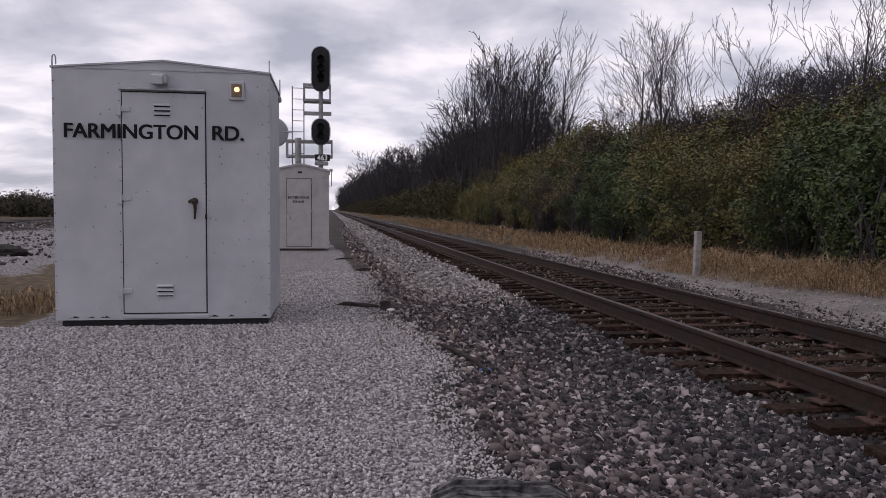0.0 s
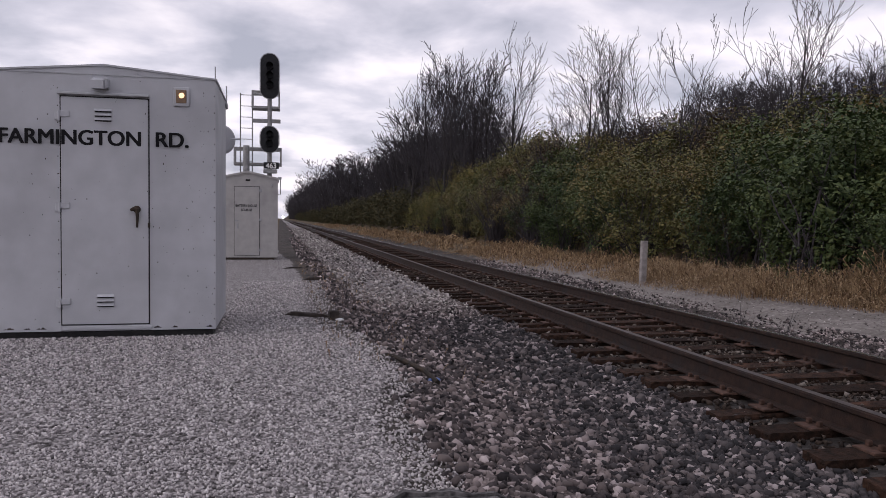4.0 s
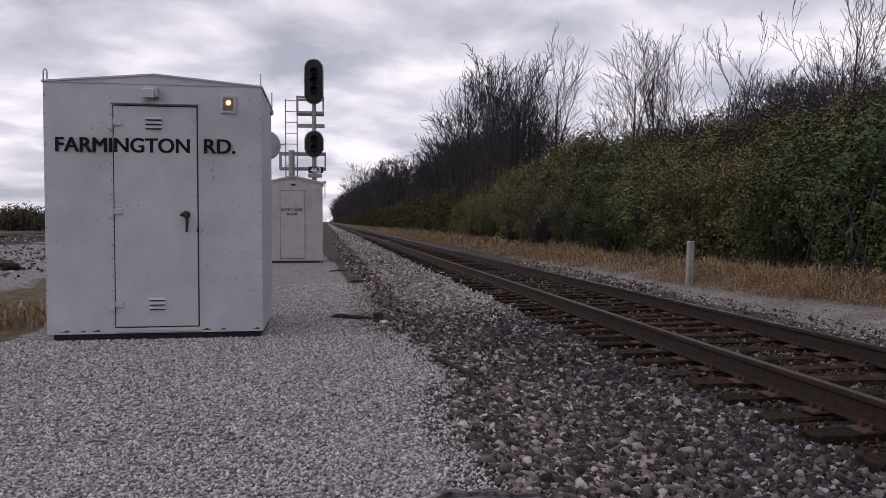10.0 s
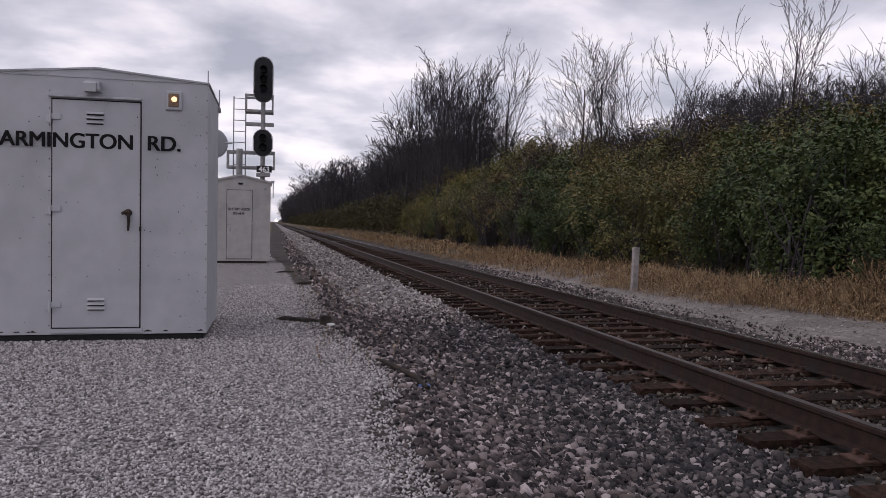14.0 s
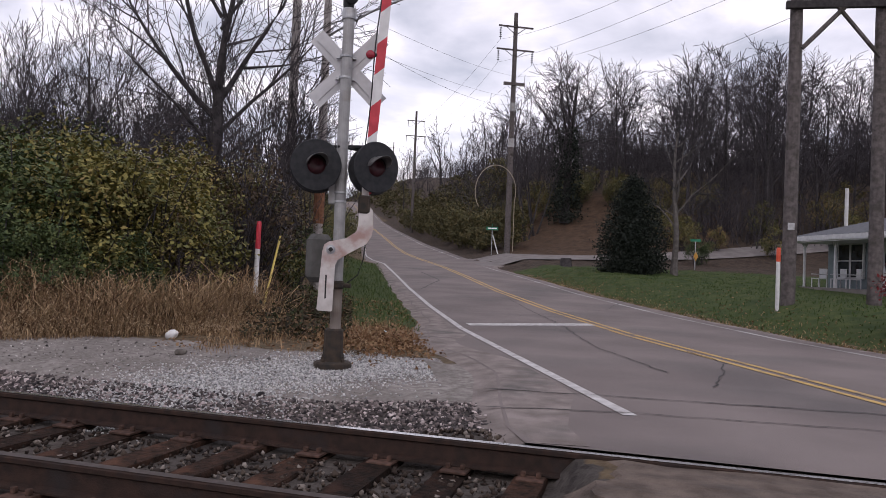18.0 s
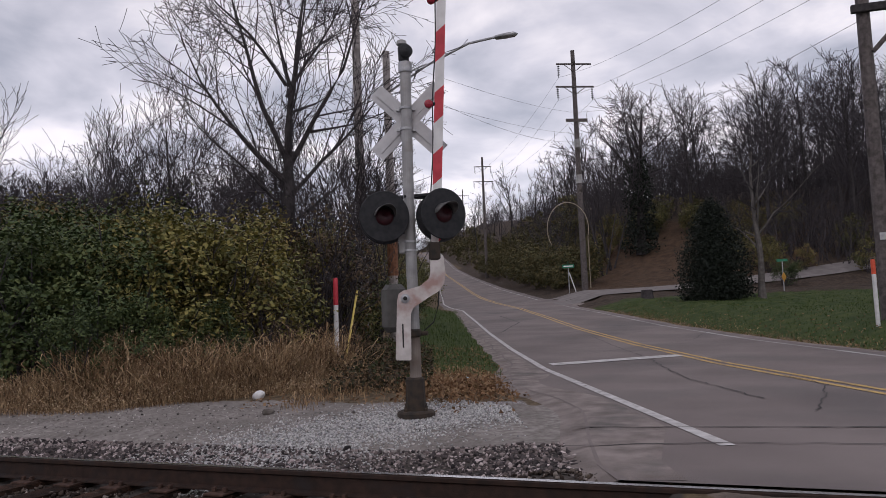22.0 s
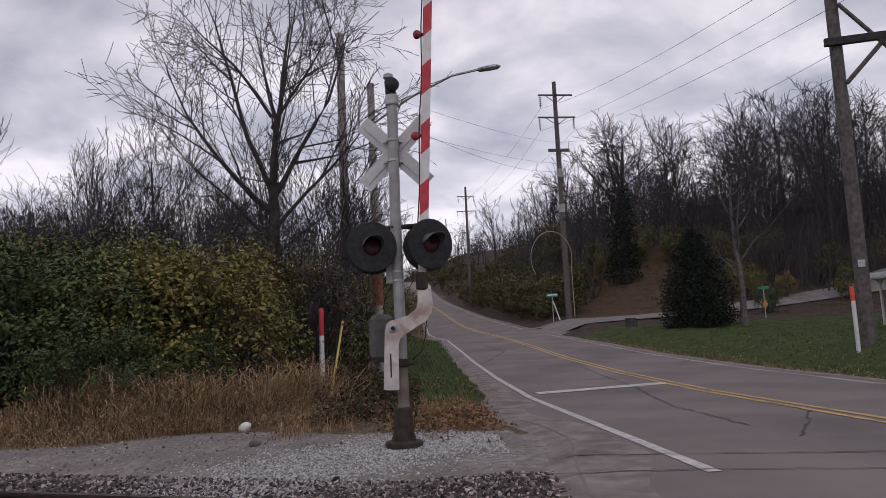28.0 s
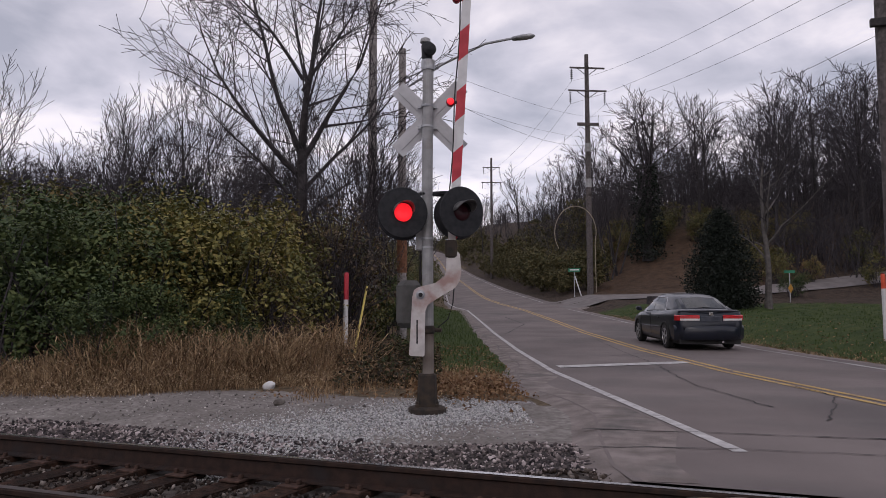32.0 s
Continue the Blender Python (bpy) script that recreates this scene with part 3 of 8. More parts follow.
def build_ground():
    def axis(near, far):
        a = list(near)
        step = 0.3
        while a[-1] < far:
            step *= 1.16
            a.append(a[-1] + step)
        step = 0.3
        while a[0] > -far:
            step *= 1.16
            a.insert(0, a[0] - step)
        return np.array(a)
    xs = axis(np.concatenate([np.arange(-6, 0.4, 0.2), np.arange(0.4, 9.6, 0.1), np.arange(9.6, 24, 0.3), np.arange(24, 64, 0.45), np.arange(64, 120, 0.8)]), 2600)
    ys = axis(np.concatenate([np.arange(-3, 12, 0.12), np.arange(12, 40, 0.35)]), 2600)
    gx, gy = np.meshgrid(xs, ys)
    x, y = gx.ravel(), gy.ravel()
    z = land(x, y)
    rough = np.array([noise.noise(Vector((a * 1.3, b * 1.3, 0))) for a, b in zip(x, y)])
    s = x * U.x + y * U.y
    n = x * N.x + y * N.y - bend(s) * (x > 8)
    # the bed under the asphalt
    z = z - 0.15 * (s > 20) * (n > left_edge_of(s)) * (n < 8.5)
    z = z + rough * np.where((x > -4) & (x < 8.6) & (y < 45), 0.003, np.where(np.hypot(x, y) < 30, 0.018, 0.12)) * np.where((n > 0.4) & (n < 9), 0, 1)
    nx, ny = len(xs), len(ys)
    i = np.arange(nx * ny).reshape(ny, nx)
    f = np.stack([i[:-1, :-1].ravel(), i[:-1, 1:].ravel(), i[1:, 1:].ravel(), i[1:, :-1].ravel()], 1)
    me = raw_mesh("ground", np.stack([x, y, z], 1), f, ground_material())
    me.polygons.foreach_set("use_smooth", [True] * len(me.polygons))
    for key, val in zones(x, y).items():
        at = me.attributes.new(key, "FLOAT", "POINT")
        at.data.foreach_set("value", np.ascontiguousarray(val, np.float32))
    tagged(new("ground", me), "gravel pad, ballast shoulder, lawn and leaf-strewn hillside", "ground", kind="structure")


build_ground()


# ---- road ----
def on_road(s, n, lift=0.0):
    m = n + float(bend(s))
    return (s * U.x + m * N.x, s * U.y + m * N.y, float(bank_z(s, n)) + lift)


def strip(stations, left, right, lift):
    mb = MB()
    vs, fs = [], []
    for i, s in enumerate(stations):
        a, c = (left(s) if callable(left) else left), (right(s) if callable(right) else right)
        for k in range(7):
            vs.append(on_road(s, a + (c - a) * k / 6, lift))
        if i:
            fs += [((i - 1) * 7 + k, (i - 1) * 7 + k + 1, i * 7 + k + 1, i * 7 + k) for k in range(6)]
    return mb.add(vs, fs)


def left_edge(s):
    return float(np.interp(s, [-200, 3, 5.5, 6.7, 8.3, 9.6, 12, 15, 17, 34, 58, 70, 105, 330], [1.3, 1.3, 1.15, 1.2, 1.6, 1.4, 1.05, 1.38, 1.48, 1.3, 1.0, 1.15, 1.7, 1.7])) + 0.05 * math.sin(s * 2.1)


def white_line(s):
    return float(np.interp(s, [5.8, 14.5, 20, 30, 45, 58, 70, 105, 330], [2.17, 1.88, 1.82, 1.72, 1.5, 1.38, 1.5, 2.05, 2.05]))


def right_edge(s):
    return float(np.interp(s, [-200, 0, 49.5, 51, 53, 56, 57.5, 59, 330], [9.2, 8.75, 8.75, 9.6, 13, 13, 10, 8.75, 8.75])) + 0.04 * math.sin(s * 1.3)


road_stations = list(np.arange(-60, 60, 0.5)) + list(np.arange(60, 330, 3.0))
far_side = [s for s in road_stations if s > 5.9]


def build_road():
    # the asphalt stops at the rails; panels lie between them
    def past_rail(x_edge, side):
        mb = MB()
        vs, fs = [], []
        ns = np.linspace(0, 1, 9)
        st = [s for s in road_stations if (s > 0 if side > 0 else s < 8)]
        if side > 0:
            cols = []
            for s in st:
                row = []
                for q in ns:
                    n = left_edge(s) + (right_edge(s) - left_edge(s)) * q
                    p = on_road(s, n, 0.012)
                    row.append((max(p[0], x_edge), p[1], p[2]))
                cols.append(row)
        else:
            cols = []
            for s in st:
                row = []
                for q in ns:
                    n = 1.1 + 7.9 * q
                    p = on_road(s, n, 0.012)
                    row.append((min(p[0], x_edge), p[1], p[2]))
                cols.append(row)
        for i, row in enumerate(cols):
            vs += row
            if i:
                for k in range(8):
                    q = ((i - 1) * 9 + k, (i - 1) * 9 + k + 1, i * 9 + k + 1, i * 9 + k)
                    if len({vs[j][:2] for j in q}) == 4 and not all(abs(vs[j][0] - x_edge) < 1e-6 for j in q):
                        fs.append(q)
        return mb.add(vs, fs)
    tagged(part("road", past_rail(5.06, 1), ASPHALT), "worn grey asphalt road climbing a hill", "road", kind="structure")
    tagged(part("road", past_rail(3.44, -1), ASPHALT), "worn grey asphalt road short of the rails", "road", kind="structure")
    st = [4.9] + [s for s in road_stations if 5.2 < s < 60]
    sh = MB()
    for i, s in enumerate(st):
        a = left_edge(s)
        for n, dz in ((a - 0.75, -0.34), (a - 0.35, -0.05), (a - 0.02, 0.008), (a + 0.08, 0.016), (min(a + 0.6 + 0.2 * math.sin(s), white_line(s) - 0.06), 0.016)):
            p = on_road(s, n, dz)
            sh.v.append((max(p[0], 5.075), p[1], p[2]))
        if i:
            sh.f += [((i - 1) * 5 + k, (i - 1) * 5 + k + 1, i * 5 + k + 1, i * 5 + k) for k in range(4)]
    tagged(part("road_shoulder", sh, OLD_ASPHALT), "broken tan edge of the old asphalt", "road", kind="structure")
    st = [s for s in road_stations if 3 < s < 58]
    sh = MB()
    for i, s in enumerate(st):
        a = right_edge(s)
        for n, dz in ((a - 0.25, 0.016), (a, 0.012), (a + 0.3, -0.06)):
            sh.v.append(on_road(s, n, dz))
        if i:
            sh.f += [((i - 1) * 3 + k, (i - 1) * 3 + k + 1, i * 3 + k + 1, i * 3 + k) for k in range(2)]
    tagged(part("road_shoulder", sh, OLD_ASPHALT), "broken tan edge of the old asphalt", "road", kind="structure")
    # cracks and sealed joints
    rng = random.Random(3)
    def crack(points, w):
        mb = MB()
        pts = []
        for (x0, y0), (x1, y1) in zip(points[:-1], points[1:]):
            m = max(2, int(math.hypot(x1 - x0, y1 - y0) / 0.18))
            for k in range(m):
                pts.append((x0 + (x1 - x0) * k / m + rng.uniform(-.03, .03), y0 + (y1 - y0) * k / m + rng.uniform(-.03, .03)))
        for i, (x, y) in enumerate(pts):
            ww = w * rng.uniform(0.4, 1.3)
            dx, dy = (pts[min(i + 1, len(pts) - 1)][0] - pts[max(i - 1, 0)][0]), (pts[min(i + 1, len(pts) - 1)][1] - pts[max(i - 1, 0)][1])
            l = math.hypot(dx, dy) or 1
            z = float(road_z(x * U.x + y * U.y)) + 0.0205
            mb.v += [(x - dy / l * ww, y + dx / l * ww, z), (x + dy / l * ww, y - dx / l * ww, z)]
            if i:
                mb.f.append((2 * i - 2, 2 * i - 1, 2 * i + 1, 2 * i))
        tagged(part("road_crack", mb, CRACK), "dark crack in the asphalt", "road marking", kind="structure")
    crack([(7.14, 1.57), (7.24, 0.81), (7.57, -1.95), (8.0, -6)], 0.016)
    crack([(6.14, 1.5), (6.5, 0.3), (6.73, -1.74), (7.1, -6)], 0.010)
    crack([(9.5, -0.1), (12, 0.9), (16, 1.9), (24, 4.6)], 0.012)
    crack([(17.4, 3.4), (22, 1.4), (25.5, 1.2)], 0.014)
    crack([(8.5, -0.6), (11, -0.9), (12.5, -0.4)], 0.010)
    crack([(26, 8.2), (32, 9.2), (38, 12)], 0.03)
    for name, a, c, ma in (("road_line_white", white_line, lambda s: white_line(s) + 0.12, LINE_WHITE), ("road_line_white", 8.1, 8.22, FADED_LINE)):
        st = [s for s in road_stations if s > (5.8 if callable(a) else 4.0) and (callable(a) or not 49.5 < s < 58.5)]
        for st in ([s for s in st if s < 50], [s for s in st if s > 58]) if not callable(a) else (st,):
            tagged(part(name, strip(st, a, c, 0.018), ma), "worn white edge line painted on the asphalt", "road marking", kind="structure")
    for a in (4.98, 5.20):
        st = [s for s in road_stations if s > 5.2]
        tagged(part("road_line_yellow", strip(st, a, a + 0.10, 0.018), LINE_YELLOW), "faded yellow centre line painted on the asphalt", "road marking", kind="structure")
    mb = MB()
    a, c = Vector((14.75, 3.62, 0)), Vector((16.72, 1.36, 0))
    w = Vector((0.36, 0.17, 0))
    mb.add([(p.x, p.y, float(road_z(p.dot(U))) + 0.022) for p in (a - w * .6, c - w * .6, c + w * .6, a + w * .6)], [(0, 1, 2, 3)])
    tagged(part("stop_line", mb, LINE_WHITE), "white stop line across the oncoming lane", "road marking", kind="structure")


build_road()


# ---- railway ----
RAIL_PROFILE = [(-0.07, -0.172), (0.07, -0.172), (0.07, -0.160), (0.012, -0.145), (0.009, -0.05), (0.035, -0.036),
                (0.036, -0.010), (0.026, -0.001), (-0.026, -0.001), (-0.036, -0.010), (-0.035, -0.036), (-0.009, -0.05), (-0.012, -0.145), (-0.07, -0.160)]


def rail_mesh(y0, y1, step=12.0):
    mb = MB()
    n = len(RAIL_PROFILE)
    k = int((y1 - y0) / step) + 1
    vs = [(x, y0 + (y1 - y0) * i / (k - 1), z) for i in range(k) for x, z in RAIL_PROFILE]
    fs = [(i * n + j, i * n + (j + 1) % n, (i + 1) * n + (j + 1) % n, (i + 1) * n + j) for i in range(k - 1) for j in range(n)]
    return mesh_of("rail", mb.add(vs, [f[::-1] for f in fs]), RAIL)


def build_line(x_mid, z, y0, y1, label, detailed):
    line = thing("railway_track", pose(x_mid, 0, z), label, "railway track", kind="structure")
    me = rail_mesh(y0, y1)
    head = MB().add([(-0.031, y0, 0.0012), (0.031, y0, 0.0012), (0.031, y1, 0.0012), (-0.031, y1, 0.0012)], [(0, 1, 2, 3)])
    heads = mesh_of("railhead", head, DULL_HEAD), mesh_of("railhead", head, RAIL_HEAD)
    for k, sx in enumerate((-0.754, 0.754)):
        r = part("rail", me, None, line, "rusty steel rail", at=pose(sx, 0, 0))
        part("railhead", heads[k], None, r, ("dull rusting running surface", "polished running surface")[k])
    rng = random.Random(4)
    ties = []
    for k in range(4):
        mb = MB()
        mb.box(-1.3 + rng.uniform(-.04, .03), 1.3 + rng.uniform(-.03, .05), -0.11, 0.11, -0.36, -0.185, bevel=0.012)
        mb.v = [(x + rng.uniform(-.008, .008), y + rng.uniform(-.008, .008), q + rng.uniform(-.007, .007)) for x, y, q in mb.v]
        ties.append(mesh_of("tie", mb, TIE))
    pm = MB().box(-0.19, 0.19, -0.09, 0.09, -0.187, -0.170, bevel=0.004)
    for px, py in ((-0.105, -0.05), (-0.105, 0.05), (0.105, -0.05), (0.105, 0.05), (0.16, 0.0)):
        pm.box(px - 0.016, px + 0.016, py - 0.016, py + 0.016, -0.171, -0.135, bevel=0.005)
    pm = mesh_of("tie_plate", pm, PLATE)
    far = MB()
    y = 0.75
    i = 0
    while y < (300 if detailed else 160):
        if detailed and y < 62:
            t = part("tie", ties[i % 4], None, line, at=pose(rng.uniform(-.04, .04), y, rng.uniform(-.012, .004), 0, rng.uniform(-.5, .5), rng.uniform(-1.6, 1.6)))
            if y < 40:
                for sx in (-0.754, 0.754):
                    part("tie_plate", pm, None, line, at=pose(sx, y, 0))
        else:
            far.box(-1.3, 1.3, y - 0.11, y + 0.11, -0.3, -0.185)
        y += 0.50 + rng.uniform(-.025, .025)
        i += 1
    tagged(part("far_ties", far, TIE, line, "rows of dark wooden ties"), kind="stuff")
    return line


main_line = build_line(4.253, 0.0, -80, 1700, "rusty rails on dark wooden ties in grey ballast", True)
build_line(-18.4, 0.32, -80, 900, "second railway track on a low ballast bank", False)


def build_crossing_panel():
    """Asphalt between the rails, running down to the ties in a worn ramp."""
    rng = random.Random(2)
    xs = [3.57 + (4.955 - 3.57) * k / 14 for k in range(15)]
    ys = [-14, -6, -2, -0.6, -0.1, 0.1, 0.2, 0.28, 0.34, 0.4, 0.46, 0.52, 0.58, 0.64]
    mb = MB()
    for y in ys:
        for x in xs:
            edge = 0.26 + 0.05 * math.sin(x * 9) + 0.03 * math.sin(x * 23)
            d = max(0.0, y - edge)
            z = -0.012 - min(0.235, d * 0.72 + 0.03 * min(1, d * 5)) + (rng.uniform(-.012, .012) if y > -1 else 0)
            mb.v.append((x, y + (rng.uniform(-.04, .04) if y > 0 else 0), z))
    n = len(xs)
    mb.f += [(j * n + i, j * n + i + 1, (j + 1) * n + i + 1, (j + 1) * n + i) for j in range(len(ys) - 1) for i in range(n - 1)]
    tagged(part("crossing_surface", mb, CROSSING), "worn brown asphalt infill between the rails of the crossing", "crossing", kind="structure")


CROSSING = material("crossing_asphalt", (0.07, 0.052, 0.042), (0.15, 0.115, 0.095), 5, 0.9, bump=0.7, bump_scale=50, stain=(0.06, 0.05, 0.045), stain_scale=1.5)
build_crossing_panel()


# ---- signal sheds ----
def text_part(body, size, parent, ma, m, name="lettering", label="", align="LEFT", extrude=0.0015, bold=0.0, stretch=1.0):
    cu = bpy.data.curves.new(name, "FONT")
    cu.body, cu.size, cu.extrude, cu.align_x = body, size, extrude, align
    cu.offset = bold
    tmp = bpy.data.objects.new("lettering_source", cu)
    scene.collection.objects.link(tmp)
    dg = bpy.context.evaluated_depsgraph_get()
    me = bpy.data.meshes.new_from_object(tmp.evaluated_get(dg))
    bpy.data.objects.remove(tmp)
    bpy.data.curves.remove(cu)
    me.transform(Matrix.Diagonal((stretch, 1, 1, 1)))
    me.materials.clear()
    me.materials.append(ma)
    ob = new(name, me)
    ob.parent = parent
    ob.matrix_basis = m
    return tagged(ob, label)


FACE = Matrix.Rotation(radians(90), 4, "X")     # lettering that looks to -y


def louvre(parent, x, z, ma, w=0.15, slats=3):
    mb = MB()
    for k in range(slats):
        zz = z + k * 0.042
        mb.add([(x - w / 2, -0.014, zz + 0.022), (x + w / 2, -0.014, zz + 0.022), (x + w / 2, -0.038, zz), (x - w / 2, -0.038, zz),
                (x - w / 2, -0.014, zz - 0.002), (x + w / 2, -0.014, zz - 0.002)],
               [(0, 3, 2, 1), (3, 4, 5, 2), (0, 4, 3), (1, 2, 5)])
    lv = part("vent_louvre", mb, ma, parent, "pressed louvred vent")
    # near-black strips stand in for the shade under each slat
    for k in range(slats):
        zz = z + k * 0.042
        part("vent_slot", MB().box(x - w / 2 + 0.004, x + w / 2 - 0.004, -0.0195, -0.012, zz - 0.012, zz - 0.001), DARK_LINE, lv, "dark strip standing for the shade under a louvre")
    return lv


def gabled(mb, w, d, h, rise, over=0.0, t=0.0):
    """A box with a low gable roof, front at y = 0, middle at x = 0."""
    mb.add([(-w / 2, 0, 0), (w / 2, 0, 0), (w / 2, d, 0), (-w / 2, d, 0), (-w / 2, 0, h), (w / 2, 0, h), (w / 2, d, h), (-w / 2, d, h), (0, 0, h + rise), (0, d, h + rise)],
           [(3, 2, 1, 0), (0, 1, 5, 8, 4), (2, 3, 7, 9, 6), (1, 2, 6, 5), (3, 0, 4, 7), (5, 6, 9, 8), (7, 4, 8, 9)])
    return mb


def build_shed():
    w, d, h, rise = 1.98, 1.38, 2.375, 0.08
    sh = thing("signal_shed", pose(-1.58, 7.62, 0.06), "white steel railway signal shed standing on gravel", "shed")
    part("wall", gabled(MB(), w, d, h, rise), WHITE_PAINT, sh, "flat white steel walls with rust specks")
    mb = MB()
    for sx in (-1, 1):
        x0, x1 = 0, sx * (w / 2 + 0.012)
        z0, z1 = h + rise + 0.012, h + 0.004
        vs = [(x0, -0.012, z0), (x1, -0.012, z1), (x1, d + 0.02, z1), (x0, d + 0.02, z0)]
        lo = [(x, y, z - 0.016) for x, y, z in vs]
        mb.add(vs + lo, [(0, 1, 2, 3), (4, 7, 6, 5), (0, 4, 5, 1), (1, 5, 6, 2), (2, 6, 7, 3), (3, 7, 4, 0)])
    part("roof", mb, WHITE_PAINT, sh, "low white gable roof")
    part("eaves_seam", MB().box(-w / 2 + 0.004, w / 2 - 0.004, -0.006, 0.0, h - 0.012, h - 0.004), STEEL, sh, "thin grey seam under the gable")
    for x in (-0.43, 0.27):
        part("gable_rib", MB().box(x, x + 0.012, -0.006, 0.0, h - 0.002, h + 0.035), WHITE_PAINT, sh)
    # skid coloured near-black to paint the shaded gap beneath the walls
    part("skid", MB().box(-w / 2 + 0.05, w / 2 - 0.03, 0.02, d - 0.02, -0.09, 0.0, bevel=0.01), DARK_LINE, sh, "base skid blackened as the shaded gap under the shed")
    x0, x1, z0, z1 = -0.368, 0.385, 0.065, 2.155
    part("door_gap", MB().box(x0 - 0.011, x1 + 0.011, -0.003, 0.01, z0 - 0.011, z1 + 0.011), DARK_LINE, sh, "dark gap round the door")
    door = part("door", MB().box(x0, x1, -0.014, 0.006, z0, z1, bevel=0.004), WHITE_PAINT, sh, "closed white steel door")
    part("drip_rail", MB().box(x0 - 0.025, x1 + 0.012, -0.045, 0.0, z1 + 0.018, z1 + 0.042, bevel=0.006), STEEL, sh, "grey drip rail over the door")
    part("sill", MB().box(x0 - 0.01, x1 + 0.03, -0.02, 0.0, 0.012, 0.047, bevel=0.004), WHITE_PAINT, sh)
    for zz in (0.265, 1.15, 1.985):
        hg = MB().box(x0 - 0.05, x0 - 0.012, -0.028, 0.0, zz - 0.045, zz + 0.03, bevel=0.006)
        hg.tube([(x0 - 0.014, -0.03, zz - 0.05), (x0 - 0.014, -0.03, zz + 0.05)], 0.011, 8)
        hg.box(x0 - 0.006, x0 + 0.075, -0.026, -0.013, zz - 0.015, zz + 0.04, bevel=0.005)
        part("hinge", hg, WHITE_PAINT, door, "white strap hinge")
    louvre(door, -0.005, 1.95, WHITE_PAINT)
    louvre(door, 0.008, 0.235, WHITE_PAINT)
    hd = MB().lathe([(0.034, 0), (0.034, 0.018), (0.018, 0.03)], 14, pose(0.285, -0.014, 1.135, 90))
    hd.tube([(0.235, -0.045, 1.125), (0.26, -0.05, 1.14), (0.29, -0.05, 1.135), (0.295, -0.048, 1.06), (0.288, -0.04, 0.965)], [0.014, 0.018, 0.019, 0.014, 0.010], 8)
    part("handle", hd, RUST_BASE, door, "dark grey lever handle pointing down")
    part("latch", MB().box(x1 - 0.005, x1 + 0.014, -0.022, 0.0, 0.965, 1.01, bevel=0.004), RUST_BASE, door, "dark latch")
    fl = MB().add([(-0.09, -0.12, 2.225), (0.02, -0.12, 2.225), (0.02, -0.12, 2.30), (-0.09, -0.12, 2.30), (-0.09, 0, 2.235), (0.02, 0, 2.235), (0.02, 0, 2.34), (-0.09, 0, 2.34)],
                  [(0, 1, 2, 3), (7, 6, 5, 4), (0, 4, 5, 1), (1, 5, 6, 2), (2, 6, 7, 3), (3, 7, 4, 0)])
    fl.box(0.02, 0.048, -0.10, 0.0, 2.235, 2.325, bevel=0.006)
    part("door_lamp", fl, WHITE_PAINT, sh, "white hooded lamp over the door")
    lamp = part("bulkhead_lamp", MB().box(0.607, 0.755, -0.022, 0.0, 2.105, 2.285, bevel=0.01), WHITE_PAINT, sh, "square lamp in a rust-streaked frame")
    part("lamp_rim", MB().box(0.634, 0.728, -0.030, -0.018, 2.135, 2.258, bevel=0.004), LAMP_RIM, lamp, "brown glass surround")
    part("lamp_glass", MB().lathe([(0.026, 0), (0.024, 0.008), (0.012, 0.014)], 12, pose(0.685, -0.030, 2.205, 90)), WARM_LAMP, lamp, "small warm glowing bulb behind glass")
    mb = MB()
    mb.tube([(-w / 2 + 0.0, 0.02, h - 0.05), (-w / 2, 0.02, h + 0.08)] + [(-w / 2 + 0.016 - 0.016 * math.cos(a), 0.02, h + 0.08 + 0.03 * math.sin(a)) for a in (0.6, 1.2, 1.8, 2.6, 3.14)] +
            [(-w / 2 + 0.032, 0.02, h + 0.02)], 0.007, 6)
    part("lifting_eye", mb, STEEL, sh, "steel lifting eye")
    part("rod", MB().tube([(w / 2 - 0.006, 0.03, h - 0.04), (w / 2 - 0.006, 0.03, h + 0.125)], 0.006, 6), STEEL, sh, "thin steel rod on the roof corner")
    part("rod", MB().tube([(w / 2 + 0.012, d * .96, h - 0.10), (w / 2 + 0.012, d * .96, h + 0.16)], 0.008, 6), STEEL, sh, "thin steel rod on the roof corner")
    part("bracket", MB().box(w / 2, w / 2 + 0.028, d * .9, d, h - 0.09, h - 0.04, bevel=0.005), STEEL, sh)
    mb = MB()
    rng = random.Random(9)
    for k in range(15):
        zz = 0.1 + k * 0.152
        for x in (-w / 2 + 0.012, w / 2 - 0.012, x0 - 0.028):
            mb.lathe([(0.006, 0), (0.005, 0.003)], 6, pose(x, -0.001, zz + rng.uniform(-.02, .02), 90))
    tagged(part("rivets", mb, RUST_BASE, sh, "rows of rusty rivets"), kind="stuff")
    mb = MB()
    for k in range(170):
        x, zz = rng.uniform(-w / 2 + .02, w / 2 - .02), rng.uniform(0.05, h - .05)
        if rng.random() < 0.55:
            x = w / 2 - abs(rng.gauss(0, 0.28))
        if abs(x) > w / 2 - .02:
            continue
        r = rng.choice((0.002, 0.0025, 0.003, 0.004, 0.006))
        yy = -0.0015 if not (x0 < x < x1 and z0 < zz < z1) else -0.0152
        n = 6
        mb.add([(x + r * rng.uniform(.5, 1.2) * math.cos(a), yy, zz + r * rng.uniform(.6, 1.6) * math.sin(a)) for a in (2 * math.pi * q / n for q in range(n))], [tuple(range(n))])
    tagged(part("rust_specks", mb, RUST_BASE, sh, "small rust specks in the paint"), kind="stuff")
    mb = MB()
